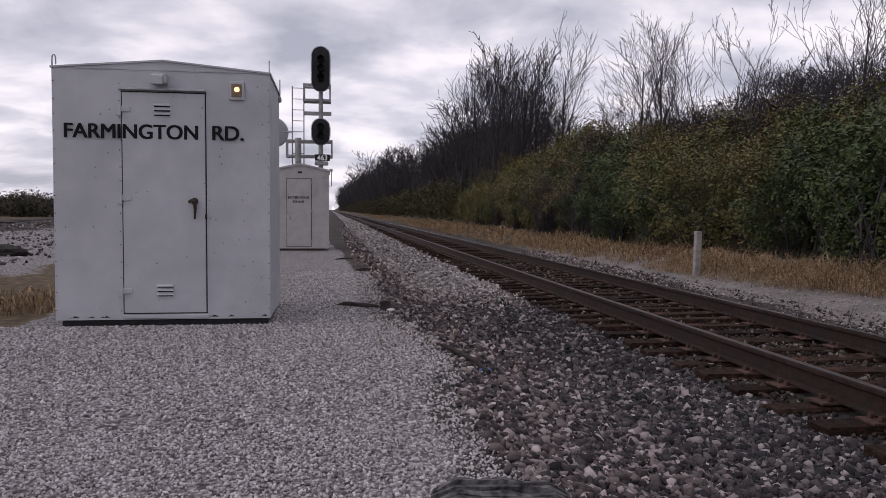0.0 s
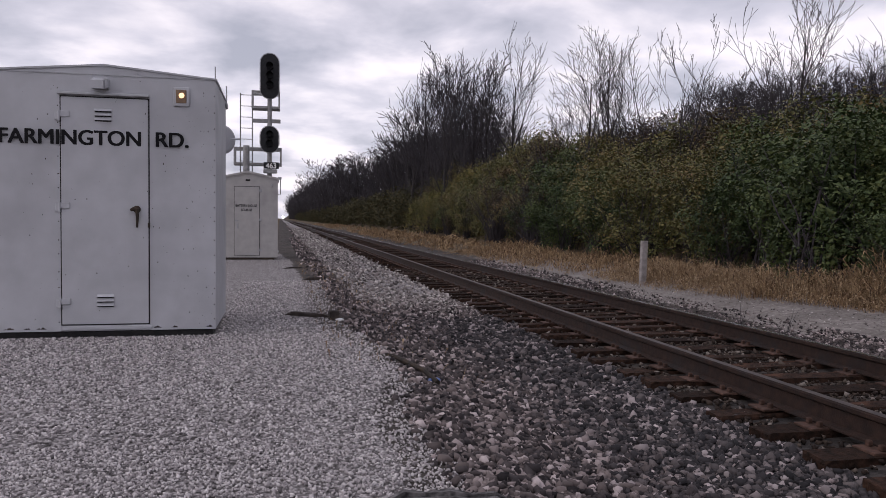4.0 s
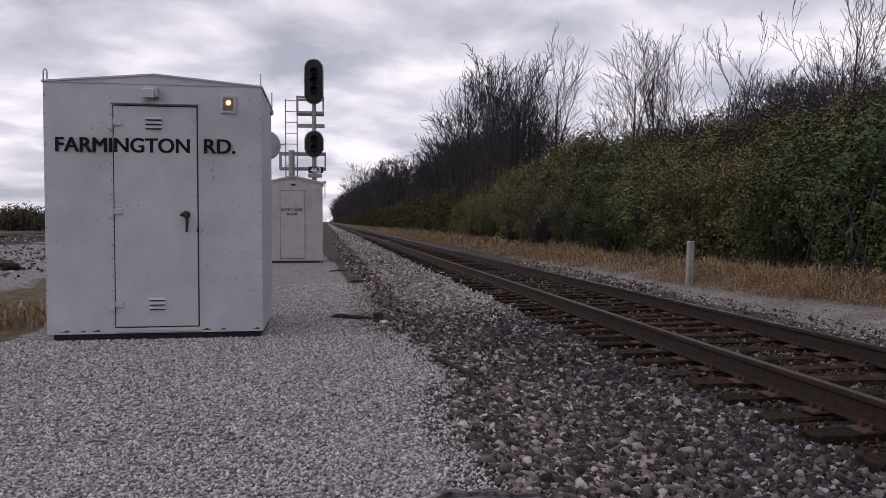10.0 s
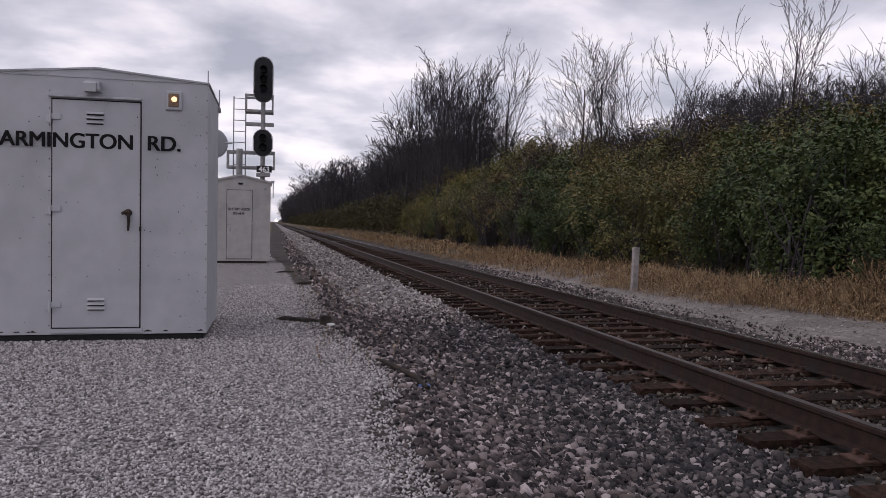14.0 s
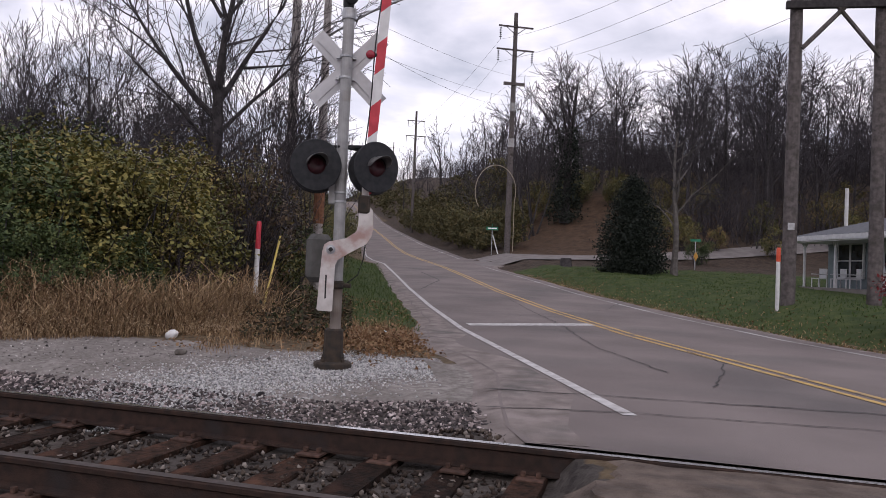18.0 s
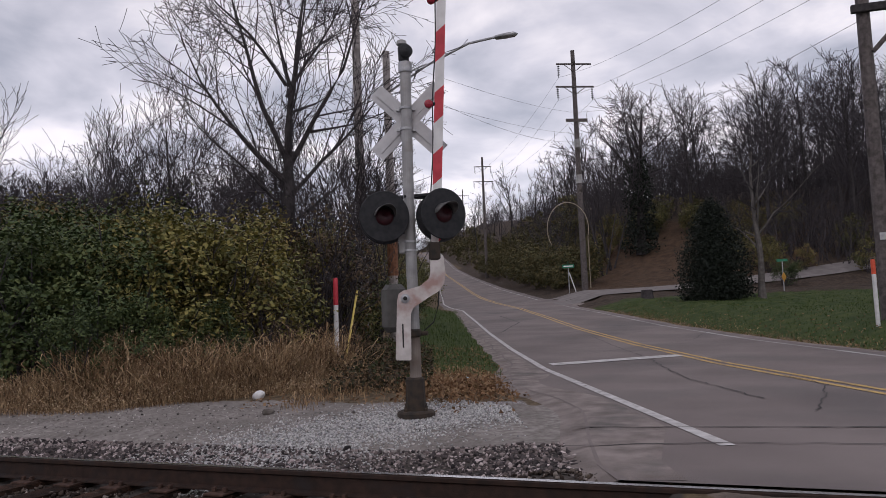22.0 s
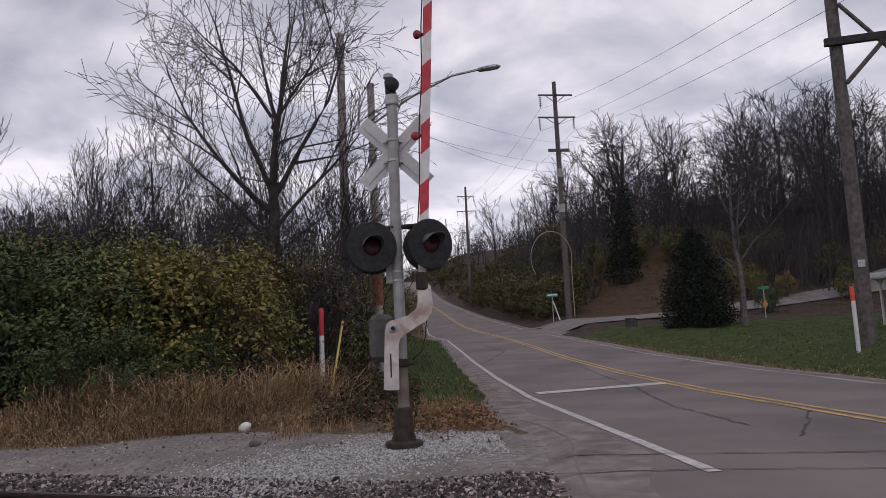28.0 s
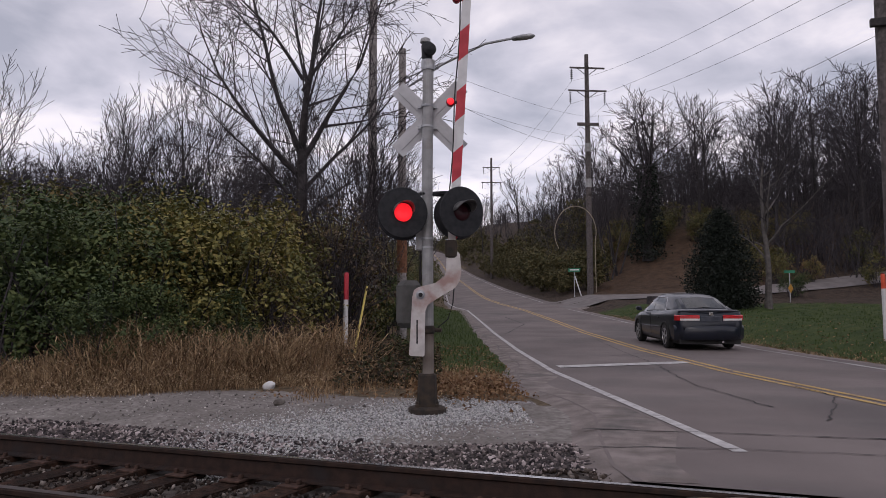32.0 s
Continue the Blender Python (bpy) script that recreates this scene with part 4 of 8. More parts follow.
    for k in range(16):
        x = rng.uniform(-w / 2 + .05, w / 2 - .05)
        r = rng.uniform(0.01, 0.03)
        n = 9
        mb.add([(x + r * rng.uniform(.6, 1.7) * math.cos(a), -0.0012, 0.02 + abs(r * rng.uniform(.2, .9) * math.sin(a))) for a in (math.pi * q / (n - 1) for q in range(n))], [tuple(range(n))])
    tagged(part("rust_patches", mb, RUST_BASE, sh, "rust along the bottom edge"), kind="stuff")
    words(sh, "FARMINGTON", -0.885, 1.718, 1.208, 0.138)
    words(sh, "RD.", 0.452, 1.718, 0.295, 0.138)
    mb = MB().lathe([(0.17, 0), (0.175, 0.015), (0.15, 0.035), (0.05, 0.05), (0.01, 0.055)], 24, pose(0.905, d + 0.42, 1.985, 90, 0, 25))
    mb.tube([(0.80, d - .02, 1.95), (0.88, d + 0.45, 1.98)], 0.02, 8)
    mb.tube([(1.03, d + 0.32, 1.98), (1.13, d + 0.28, 1.985)], 0.01, 6)
    part("round_gong", mb, WHITE_PAINT, sh, "round white dish on a short arm")
    return sh


def words(parent, body, x, z, width, height):
    """Bold painted capitals, fitted into a width and a height: the strokes are thickened by shifted copies."""
    ob = text_part(body, 0.19, parent, LETTER, Matrix.Translation((x, -0.0165, z)) @ FACE, label="black painted words FARMINGTON RD.")
    bm = bmesh.new()
    bm.from_mesh(ob.data)
    src = bm.verts[:] + bm.edges[:] + bm.faces[:]
    for k, (dx, dy) in enumerate(((0.003, 0.0), (-0.003, 0.0), (0.0055, 0.002), (-0.0055, 0.002), (0.0045, -0.002), (-0.0045, -0.002))):
        got = bmesh.ops.duplicate(bm, geom=src)["geom"]
        bmesh.ops.translate(bm, verts=[v for v in got if isinstance(v, bmesh.types.BMVert)], vec=(dx, dy, -0.0002 * (k + 1)))
    bm.to_mesh(ob.data)
    bm.free()
    co = np.empty(len(ob.data.vertices) * 3)
    ob.data.vertices.foreach_get("co", co)
    co = co.reshape(-1, 3)
    lo, hi = co.min(0), co.max(0)
    ob.data.transform(Matrix.Diagonal((width / (hi[0] - lo[0]), height / (hi[1] - lo[1]), 1, 1)) @ Matrix.Translation((-lo[0], -lo[1], 0)))


build_shed()


def build_battery_house():
    w, d, h, rise = 1.56, 1.8, 2.13, 0.17
    bh = thing("battery_house", pose(-0.83, 21.2, 0.06), "grey metal battery house beside the track", "shed")
    part("wall", gabled(MB(), w, d, h, rise), GREY_PAINT, bh)
    mb = MB()
    for sx in (-1, 1):
        x1 = sx * (w / 2 + 0.03)
        vs = [(0, -0.04, h + rise + 0.025), (x1, -0.04, h + 0.018), (x1, d + 0.04, h + 0.018), (0, d + 0.04, h + rise + 0.025)]
        lo = [(x, y, z - 0.05) for x, y, z in vs]
        mb.add(vs + lo, [(0, 1, 2, 3), (4, 7, 6, 5), (0, 4, 5, 1), (1, 5, 6, 2), (2, 6, 7, 3), (3, 7, 4, 0)])
    part("roof", mb, GREY_PAINT, bh, "low grey gable roof")
    part("base", MB().box(-w / 2, w / 2 - 0.1, 0.02, d, -0.08, 0.0), RUST_BASE, bh, "dark base")
    x0, x1, z0, z1 = -0.35, 0.30, 0.065, 1.90
    part("door_gap", MB().box(x0 - 0.012, x1 + 0.012, -0.004, 0.01, z0 - 0.012, z1 + 0.012), DARK_LINE, bh)
    door = part("door", MB().box(x0, x1, -0.02, 0.004, z0, z1, bevel=0.005), GREY_PAINT, bh, "closed grey metal door")
    for zz in (0.2, 1.02, 1.8):
        part("hinge", MB().box(x1 - 0.02, x1 + 0.06, -0.03, -0.002, zz - 0.03, zz + 0.03, bevel=0.005), STEEL, door)
    part("handle", MB().box(x0 + 0.06, x0 + 0.1, -0.045, -0.018, 0.78, 0.92, bevel=0.008), STEEL, door, "latch handle")
    part("hasp", MB().box(x0 + 0.01, x0 + 0.10, -0.04, -0.018, 0.97, 1.0, bevel=0.006), STEEL, door)
    for k, (t, z) in enumerate((("BATTERY HOUSE", 1.36), ("BO-46.40", 1.245))):
        text_part(t, 0.095, door, LETTER, Matrix.Translation((-0.04, -0.023, z)) @ FACE, align="CENTER", label="small black door lettering", stretch=0.78, bold=0.002)
    part("vent", MB().box(-0.06, 0.06, -0.02, 0.0, h - 0.08, h - 0.03, bevel=0.005), DARK_LINE, bh, "small dark vent")
    part("seam", MB().box(0.49, 0.502, -0.006, 0.0, 0.0, h), GREY_PAINT, bh)
    part("lamp", MB().lathe([(0.03, 0), (0.03, 0.04), (0.015, 0.06)], 10, pose(0.63, 0, h - 0.18, 90)), STEEL, bh, "small round lamp")
    mb = MB().box(w / 2, w / 2 + 0.1, 0.05, 0.12, h - 0.02, h + 0.05, bevel=0.01)
    mb.tube([(w / 2 + 0.07, 0.08, h), (w / 2 + 0.07, 0.08, h - 0.42), (w / 2, 0.08, h - 0.42)], 0.014, 6)
    part("conduit", mb, STEEL, bh, "bent conduit with a box")


build_battery_house()


def oval(w, h, n=12):
    r = w / 2
    q = [(r * math.cos(a), h / 2 - r + r * math.sin(a)) for a in (math.pi * k / n for k in range(n + 1))]
    return q + [(-x, -z) for x, z in q]


def build_block_signal():
    y = 26.0
    sg = thing("block_signal", pose(-0.33, y, lz(-0.33, y)), "two-headed block signal on a grey mast with ladder", "railway signal")
    part("mast", MB().tube([(0, 0, 0), (0, 0, 5.75)], [0.085, 0.07], 12), MAST_PAINT, sg, "grey tubular mast", smooth=False)
    part("foundation", MB().box(-0.3, 0.3, -0.3, 0.3, -0.3, 0.06, bevel=0.03), STEEL, sg)
    for z, w, h in ((5.765, 0.59, 1.46), (3.705, 0.59, 0.86)):
        hd = part("signal_head", MB().prism(oval(w, h), 0.03, pose(0, -0.16, z)), BLACK_PAINT, sg, "black oval signal background")
        part("lamp_case", MB().box(-0.13, 0.13, -0.14, 0.1, z - h / 2 + 0.12, z + h / 2 - 0.12, bevel=0.03), BLACK_PAINT, hd)
        for k in range(3 if h > 1 else 2):
            zz = z + (k - (1 if h > 1 else 0.5)) * 0.3
            hood = MB().tube([(0, -0.15, zz), (0, -0.40, zz + 0.01)], 0.115, 14, caps=False)
            part("hood", hood, BLACK_PAINT, hd, "dark lens hood")
        part("rim", MB().tube([(x, -0.165, z + q) for x, q in oval(w + .03, h + .03)] + [(w / 2 + .015, -0.165, z + h / 2 - w / 2)], 0.012, 5), STEEL, hd, "pale rim of the background")
    # platforms and guard rails
    for z, x0, x1 in ((4.73, -0.58, 0.33), (2.87, -1.146, 0.39)):
        for zz in (z, z + 0.50):
            part("guard_rail", MB().box(x0, x1, -0.03, 0.03, zz, zz + 0.075), MAST_PAINT, sg, "grey steel guard rail")
            part("guard_rail", MB().box(x0, x1, 0.55, 0.60, zz, zz + 0.075), MAST_PAINT, sg, "grey steel guard rail")
        for x in (x0, x1 - 0.05):
            for yy in (-0.032, 0.548):
                part("rail_post", MB().box(x - 0.002, x + 0.052, yy, yy + 0.054, z - 0.002, z + 0.577), MAST_PAINT, sg, "grey steel rail post")
            part("side_bar", MB().box(x, x + 0.05, 0.025, 0.548, z, z + 0.06), MAST_PAINT, sg)
        g = MB()
        for k in range(9):
            g.box(x0, x1, 0.03 + k * 0.06, 0.055 + k * 0.06, z + 0.01, z + 0.035)
        part("platform_grating", g, MAST_PAINT, sg)
    part("cross_bracket", MB().box(-0.56, 0.35, -0.05, 0.05, 4.26, 4.38), MAST_PAINT, sg)
    ld = MB()
    for x in (-0.97, -0.58):
        ld.tube([(x, 0.75, 0.2), (x, 0.75, 5.32)], 0.022, 6)
    for k in range(14):
        ld.tube([(-0.97, 0.75, 0.45 + k * 0.37), (-0.58, 0.75, 0.45 + k * 0.37)], 0.014, 5)
    part("ladder", ld, MAST_PAINT, sg, "light grey ladder")
    part("case_post", MB().tube([(-0.73, -0.3, 0), (-0.73, -0.3, 3.47)], 0.1, 12), MAST_PAINT, sg, "short grey post")
    pl = part("number_plate", MB().box(-0.19, 0.30, -0.20, -0.17, 2.745, 2.955), BLACK_PAINT, sg, "black plate with the white number 463")
    text_part("463", 0.235, pl, LETTER_WHITE, Matrix.Translation((0.055, -0.203, 2.765)) @ FACE, align="CENTER", label="white number 463", bold=0.006, stretch=0.98)
    part("lower_box", MB().box(-0.2, 0.25, -0.18, 0.05, 2.6, 2.73, bevel=0.02), MAST_PAINT, sg)


build_block_signal()


# ---- the level crossing ----
def polar(angle, d):
    """A place d metres off the corner where the camera stands, so many degrees right of the line's heading."""
    return d * math.sin(radians(angle)), d * math.cos(radians(angle))


MAST_AT = (7.87, 3.46)
lamp_glows = {}


def flasher(cs, x, y, z, turn, name, lit):
    """One crossing lamp: round background, hood, lens; it looks to -y before its turn."""
    fl = part("flasher", MB().lathe([(0.0, 0.0), (0.275, 0.0), (0.283, 0.012), (0.275, 0.022), (0.0, 0.022)], 36, pose(0, 0, 0, 90)), BLACK_PAINT, cs, "black round flasher background", at=pose(x, y, z, 2, 0, turn))
    part("lamp_case", MB().lathe([(0.15, -0.14), (0.155, -0.02), (0.155, 0.0)], 24, pose(0, 0, 0, 90)), BLACK_PAINT, fl, smooth=False)
    part("lens", MB().lathe([(0.105, 0.0), (0.10, 0.03), (0.07, 0.045), (0.0, 0.052)], 24, pose(0, 0, 0, 90)), RED_LENS, fl, "dark red glass lens", smooth=True)
    # hood: upper part of a tube, cut slanting
    vs, fs = [], []
    n = 20
    for k in range(n + 1):
        a = radians(2 + 176 * k / n)
        reach = 0.05 + 0.17 * max(0.0, math.sin(a)) ** 0.8
        for r in (0.113, 0.118):
            vs += [(r * math.cos(a), -0.02, r * math.sin(a)), (r * math.cos(a), -0.02 - reach, r * math.sin(a) + 0.0)]
    for k in range(n):
        i = k * 4
        fs += [(i, i + 4, i + 5, i + 1), (i + 2, i + 3, i + 7, i + 6), (i + 1, i + 5, i + 7, i + 3)]
    part("hood", MB().add(vs, fs), HOOD, fl, "black worn hood, mottled grey for the skylight on it")
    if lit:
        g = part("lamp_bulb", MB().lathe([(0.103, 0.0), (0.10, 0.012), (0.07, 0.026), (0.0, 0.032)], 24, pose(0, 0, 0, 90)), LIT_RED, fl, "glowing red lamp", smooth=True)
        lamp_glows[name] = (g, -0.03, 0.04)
    return fl


# grey mottling puts skylight on the worn outer side into the colour
HOOD = material("skylit_worn_hood", (0.04, 0.04, 0.043), (0.15, 0.145, 0.145), 14, 0.5)


def build_crossing_signal():
    cs = thing("crossing_signal", pose(*MAST_AT, 0.0, 0, 0, -66.3), "railway crossing signal mast with flashers and raised gate", "crossing signal")
    part("mast", MB().tube([(0.01, 0, 0.95), (0.0, 0, 2.6), (0.012, 0, 3.92)], 0.063, 18), MAST_PAINT, cs, "weathered grey aluminium mast")
    part("mast_foot", MB().tube([(0.012, 0, 0.25), (0.01, 0, 0.95)], 0.0635, 18), MAST_FOOT, cs, "brown-stained foot of the mast")
    part("base_sleeve", MB().lathe([(0.115, 0.04), (0.112, 0.08), (0.105, 0.40), (0.085, 0.42)], 10), RUST_BASE, cs, "dark rusty base sleeve")
    part("base_flange", MB().lathe([(0.21, -0.06), (0.21, 0.035), (0.19, 0.055), (0.11, 0.06)], 12), RUST_BASE, cs, "rusty base flange")
    for k in range(4):
        a = radians(45 + 90 * k)
        part("anchor_bolt", MB().lathe([(0.022, 0.04), (0.022, 0.085), (0.012, 0.09), (0.012, 0.12)], 6, pose(0.155 * math.cos(a), 0.155 * math.sin(a), 0)), RUST_BASE, cs)
    part("mast_collar", MB().lathe([(0.078, 3.88), (0.080, 3.90), (0.080, 3.99), (0.07, 4.0)], 18, pose(0.012, 0, 0)), STEEL, cs, "grey collar")
    part("bell_cap", MB().lathe([(0.05, 4.2), (0.062, 4.21), (0.055, 4.25), (0.02, 4.27)], 14, pose(-0.02, 0, 0)), MAST_PAINT, cs, "grey cap")
    bell = MB().lathe([(0.055, 4.0), (0.062, 4.03), (0.068, 4.17), (0.05, 4.21)], 16, pose(0.0, 0.0, 0))
    part("bell_case", bell, BLACK_PAINT, cs, "dark bell case on the mast top")
    part("bell_gong", MB().lathe([(0.02, 0.09), (0.07, 0.07), (0.082, 0.06), (0.082, 0.05)], 18, pose(0.012, -0.02, 4.11, 90, 0, 12)), BLACK_PAINT, cs, "dark bell cover")
    # crossbuck, seen from its back
    for turn in (45, -45):
        b = MB().box(-0.53, 0.53, 0.085 + (0.004 if turn > 0 else 0), 0.088 + (0.004 if turn > 0 else 0), -0.098, 0.098)
        b.box(-0.48, 0.48, 0.075, 0.085, -0.03, 0.03)
        board = part("crossbuck_board", b, CROSS_BACK, cs, "white crossbuck board seen from the back", at=pose(0.015, 0, 3.335, 0, 0, -8) @ pose(0, 0, 0, 0, turn, 0))
    for z in (3.22, 3.46):
        part("clamp", MB().lathe([(0.068, z - 0.014), (0.074, z - 0.012), (0.074, z + 0.012), (0.068, z + 0.014)], 16).box(-0.11, 0.11, 0.03, 0.07, z - 0.014, z + 0.014), STEEL, cs, "steel clamp")
    # lamps on a cross arm
    part("cross_arm", MB().tube([(-0.30, 0.02, 2.43), (0.40, 0.02, 2.47)], 0.022, 8).tube([(-0.05, -0.05, 2.44), (0.30, 0.09, 2.42)], 0.016, 6), BLACK_PAINT, cs, "black lamp arm")
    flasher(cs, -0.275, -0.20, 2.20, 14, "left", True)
    flasher(cs, 0.375, -0.20, 2.21, 27, "right", False)
    flasher(cs, 0.35, 0.10, 2.21, 196, "rear", False)
    flasher(cs, -0.28, 0.10, 2.20, 186, "rear", False)
    part("junction_box", MB().box(-0.13, -0.05, -0.02, 0.06, 1.80, 2.02, bevel=0.01), MAST_PAINT, cs, "small grey box")
    for z in (1.83, 1.93):
        part("band", MB().lathe([(0.065, z - 0.012), (0.072, z - 0.01), (0.072, z + 0.01), (0.065, z + 0.012)], 16), STEEL, cs, "bright steel band")
    # gate mechanism, counterweight arm and gate arm
    m = part("gate_mechanism", MB().box(-0.34, -0.07, 0.0, 0.46, 0.92, 1.46, bevel=0.06), GATE_BOX, cs, "grey gate machine case")
    part("mechanism_cover", MB().box(-0.35, -0.335, 0.06, 0.40, 0.99, 1.40, bevel=0.007), GATE_BOX, m)
    part("mechanism_bracket", MB().box(-0.10, 0.09, -0.09, 0.09, 0.86, 0.95, bevel=0.02).tube([(0.06, -0.05, 0.9), (0.16, -0.08, 0.9)], 0.025, 8), RUST_BASE, cs, "dark clamp bracket")
    w = [(-0.201, 0.636), (-0.185, 0.622), (-0.045, 0.615), (-0.031, 0.626), (-0.021, 1.12), (0.005, 1.18), (0.117, 1.254), (0.308, 1.366), (0.36, 1.45), (0.377, 1.549), (0.361, 1.743),
         (0.312, 1.79), (0.215, 1.776), (0.212, 1.58), (0.195, 1.50), (0.09, 1.422), (-0.10, 1.375), (-0.145, 1.345), (-0.166, 1.27)]
    cw = part("counterweight", MB().prism(w, 0.05, pose(0, -0.17, 0)), CAST_WHITE, cs, "white cast counterweight arm with rust stains")
    part("slot", MB().box(-0.125, -0.10, -0.174, -0.12, 0.75, 1.02, bevel=0.01), DARK_LINE, cw, "dark slot")
    part("pivot", MB().lathe([(0.052, 0.0), (0.052, 0.012), (0.035, 0.016), (0.028, 0.03), (0.0, 0.032)], 20, pose(-0.076, -0.17, 1.29, 90)), STEEL, cw, "round pivot boss")
    part("pivot_hole", MB().lathe([(0.024, 0.0), (0.022, 0.006)], 16, pose(-0.076, -0.20, 1.29, 90)), DARK_LINE, cw)
    part("arm_socket", MB().box(0.20, 0.33, -0.19, -0.09, 1.70, 1.90, bevel=0.02), RUST_BASE, cs, "dark gate arm socket")
    part("shear_adapter", MB().box(0.235, 0.315, -0.17, -0.11, 1.86, 2.10, bevel=0.01), CAST_WHITE, cs, "pale channel of the gate arm")
    # arm in red and white lengths, leaning away from the mast
    base, lean = Vector((0.29, -0.14, 1.98)), Vector((0.0595, 0.0, 1)).normalized()
    side = Vector((1, 0, -0.0595)).normalized()
    hw, pitch_len, slant = 0.052, 0.352, 0.10
    k = 0
    h = -0.1
    while h < 5.9:
        lo, hi = h, h + pitch_len
        q = []
        for t, sl in ((lo, slant), (hi, slant)):
            q.append((base + lean * (t - sl / 2) - side * hw, base + lean * (t + sl / 2) + side * hw))
        vs = []
        for yy in (-0.012, 0.012):
            vs += [p + Vector((0, yy, 0)) for p in (q[0][0], q[0][1], q[1][1], q[1][0])]
        seg = MB().add(vs, [(0, 1, 2, 3), (7, 6, 5, 4), (0, 4, 5, 1), (1, 5, 6, 2), (2, 6, 7, 3), (3, 7, 4, 0)])
        part("gate_arm_red" if k % 2 == 0 else "gate_arm_white", seg, RED_PAINT if k % 2 == 0 else ARM_WHITE, cs, "red and white striped gate arm")
        h += pitch_len
        k += 1
    part("arm_cable", MB().tube([base + lean * t - side * (hw + 0.012 + 0.008 * math.sin(t * 5)) for t in np.arange(0, 5.6, 0.2)], 0.008, 5), BLACK_PAINT, cs, "black cable along the arm")
    for i, z in enumerate((3.46, 4.67, 5.72)):
        p = base + lean * ((z - base.z) / lean.z) - side * (hw + 0.02)
        lm = part("arm_lamp", MB().lathe([(0.012, -0.03), (0.045, -0.025), (0.05, 0.02), (0.04, 0.045), (0.015, 0.055)], 14, Matrix.Translation(p + Vector((-0.045, 0, 0))) @ pose(0, 0, 0, 90)), RED_LENS_BRIGHT, cs, "small red lamp on the gate arm")
        part("lamp_stem", MB().tube([p + Vector((-0.01, 0, 0)), p + Vector((0.03, 0, 0))], 0.022, 8), BLACK_PAINT, lm)
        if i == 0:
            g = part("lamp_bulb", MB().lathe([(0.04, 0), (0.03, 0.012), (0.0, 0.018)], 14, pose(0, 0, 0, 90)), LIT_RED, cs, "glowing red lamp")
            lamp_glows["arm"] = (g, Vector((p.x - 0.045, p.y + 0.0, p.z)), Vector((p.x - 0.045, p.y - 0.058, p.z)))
    part("loose_cable", MB().tube([(0.30, -0.12, 1.40), (0.285, -0.10, 1.2), (0.23, -0.08, 1.02), (0.12, -0.06, 0.93)], 0.007, 5), BLACK_PAINT, cs, "thin hanging cable")
    return cs


MAST_FOOT = material("stained_mast_foot", (0.13, 0.11, 0.10), (0.25, 0.22, 0.20), 8, 0.7, stain=(0.09, 0.065, 0.05), stain_scale=4, stain_at=(0.45, 0.65))
CROSS_BACK = material("crossbuck_back", (0.42, 0.42, 0.44), (0.53, 0.53, 0.55), 6, 0.5, stain=(0.34, 0.34, 0.36), stain_scale=3)
GATE_BOX = material("grey_gate_case", (0.05, 0.05, 0.048), (0.085, 0.083, 0.08), 8, 0.7)
CAST_WHITE = material("stained_white_casting", (0.42, 0.39, 0.38), (0.56, 0.53, 0.52), 7, 0.6, stain=(0.33, 0.22, 0.2), stain_scale=4, stain_at=(0.52, 0.68))
ARM_WHITE = material("white_arm_tape", (0.55, 0.55, 0.56), (0.65, 0.65, 0.66), 9, 0.45)
RED_LENS_BRIGHT = material("red_lamp_glass", (0.22, 0.015, 0.03), (0.34, 0.03, 0.05), 20, 0.25)
build_crossing_signal()


# ---- poles and wires ----
def pole(name, x, y, height, r0, r1, ma, label, lean=(0, 0)):
    z = lz(x, y)
    p = thing(name, pose(x, y, z - 0.05), label, "utility pole")
    part("shaft", MB().tube([(0, 0, -0.3), (lean[0] * 0.5, lean[1] * 0.5, height * 0.5), (lean[0], lean[1], height)], [r0, (r0 + r1) / 2, r1], 12), ma, p)
    return p, z - 0.05


def wire(points, r, sag, label, name="overhead_wire"):
    mb = MB()
    for a, c in zip(points[:-1], points[1:]):
        a, c = Vector(a), Vector(c)
        mb.tube([a.lerp(c, t) - Vector((0, 0, sag * 4 * t * (1 - t))) for t in (k / 14 for k in range(15))], r * 0.5, 4)
    tagged(part(name, mb, BLACK_PAINT), label, "cable")


def insulators(parent, x, y, z, drop=0.65):
    mb = MB().tube([(x, y, z), (x, y, z - drop)], 0.02, 6)
    for k in range(5):
        mb.lathe([(0.02, 0), (0.11, -0.03), (0.11, -0.05), (0.02, -0.06)], 8, pose(x, y, z - 0.08 - k * drop / 6))
    part("insulator_string", mb, BLACK_PAINT, parent, "dark insulator string")


def transmission_pole(angle, d, top, arms, name, label, ref_turn):
    x, y = polar(angle, d)
    p, z = pole(name, x, y, top - lz(x, y), 0.26, 0.16, DARK_POLE, label)
    c, s = math.cos(radians(ref_turn)), math.sin(radians(ref_turn))
    ends = []
    for h, half, both in arms:
        m = pose(0, 0, h - z, 0, 0, ref_turn)
        part("crossarm", MB().box(-half, half, -0.2, -0.1, -0.06, 0.06, m), DARK_POLE, p, "wooden crossarm")
        b = MB()
        for sx in (-1, 1):
            b.tube([m @ Vector((sx * half * 0.55, -0.14, -0.05)), m @ Vector((0, -0.14, -0.65))], 0.03, 5)
        part("arm_brace", b, DARK_POLE, p)
        for sx in ((-1, 1) if both else (-1,)):
            q = m @ Vector((sx * (half - 0.15), -0.14, -0.09))
            insulators(p, q.x, q.y, q.z, 1.0)
            ends.append((x + q.x, y + q.y, z + q.z - 1.0))
    return p, (x, y, z), ends


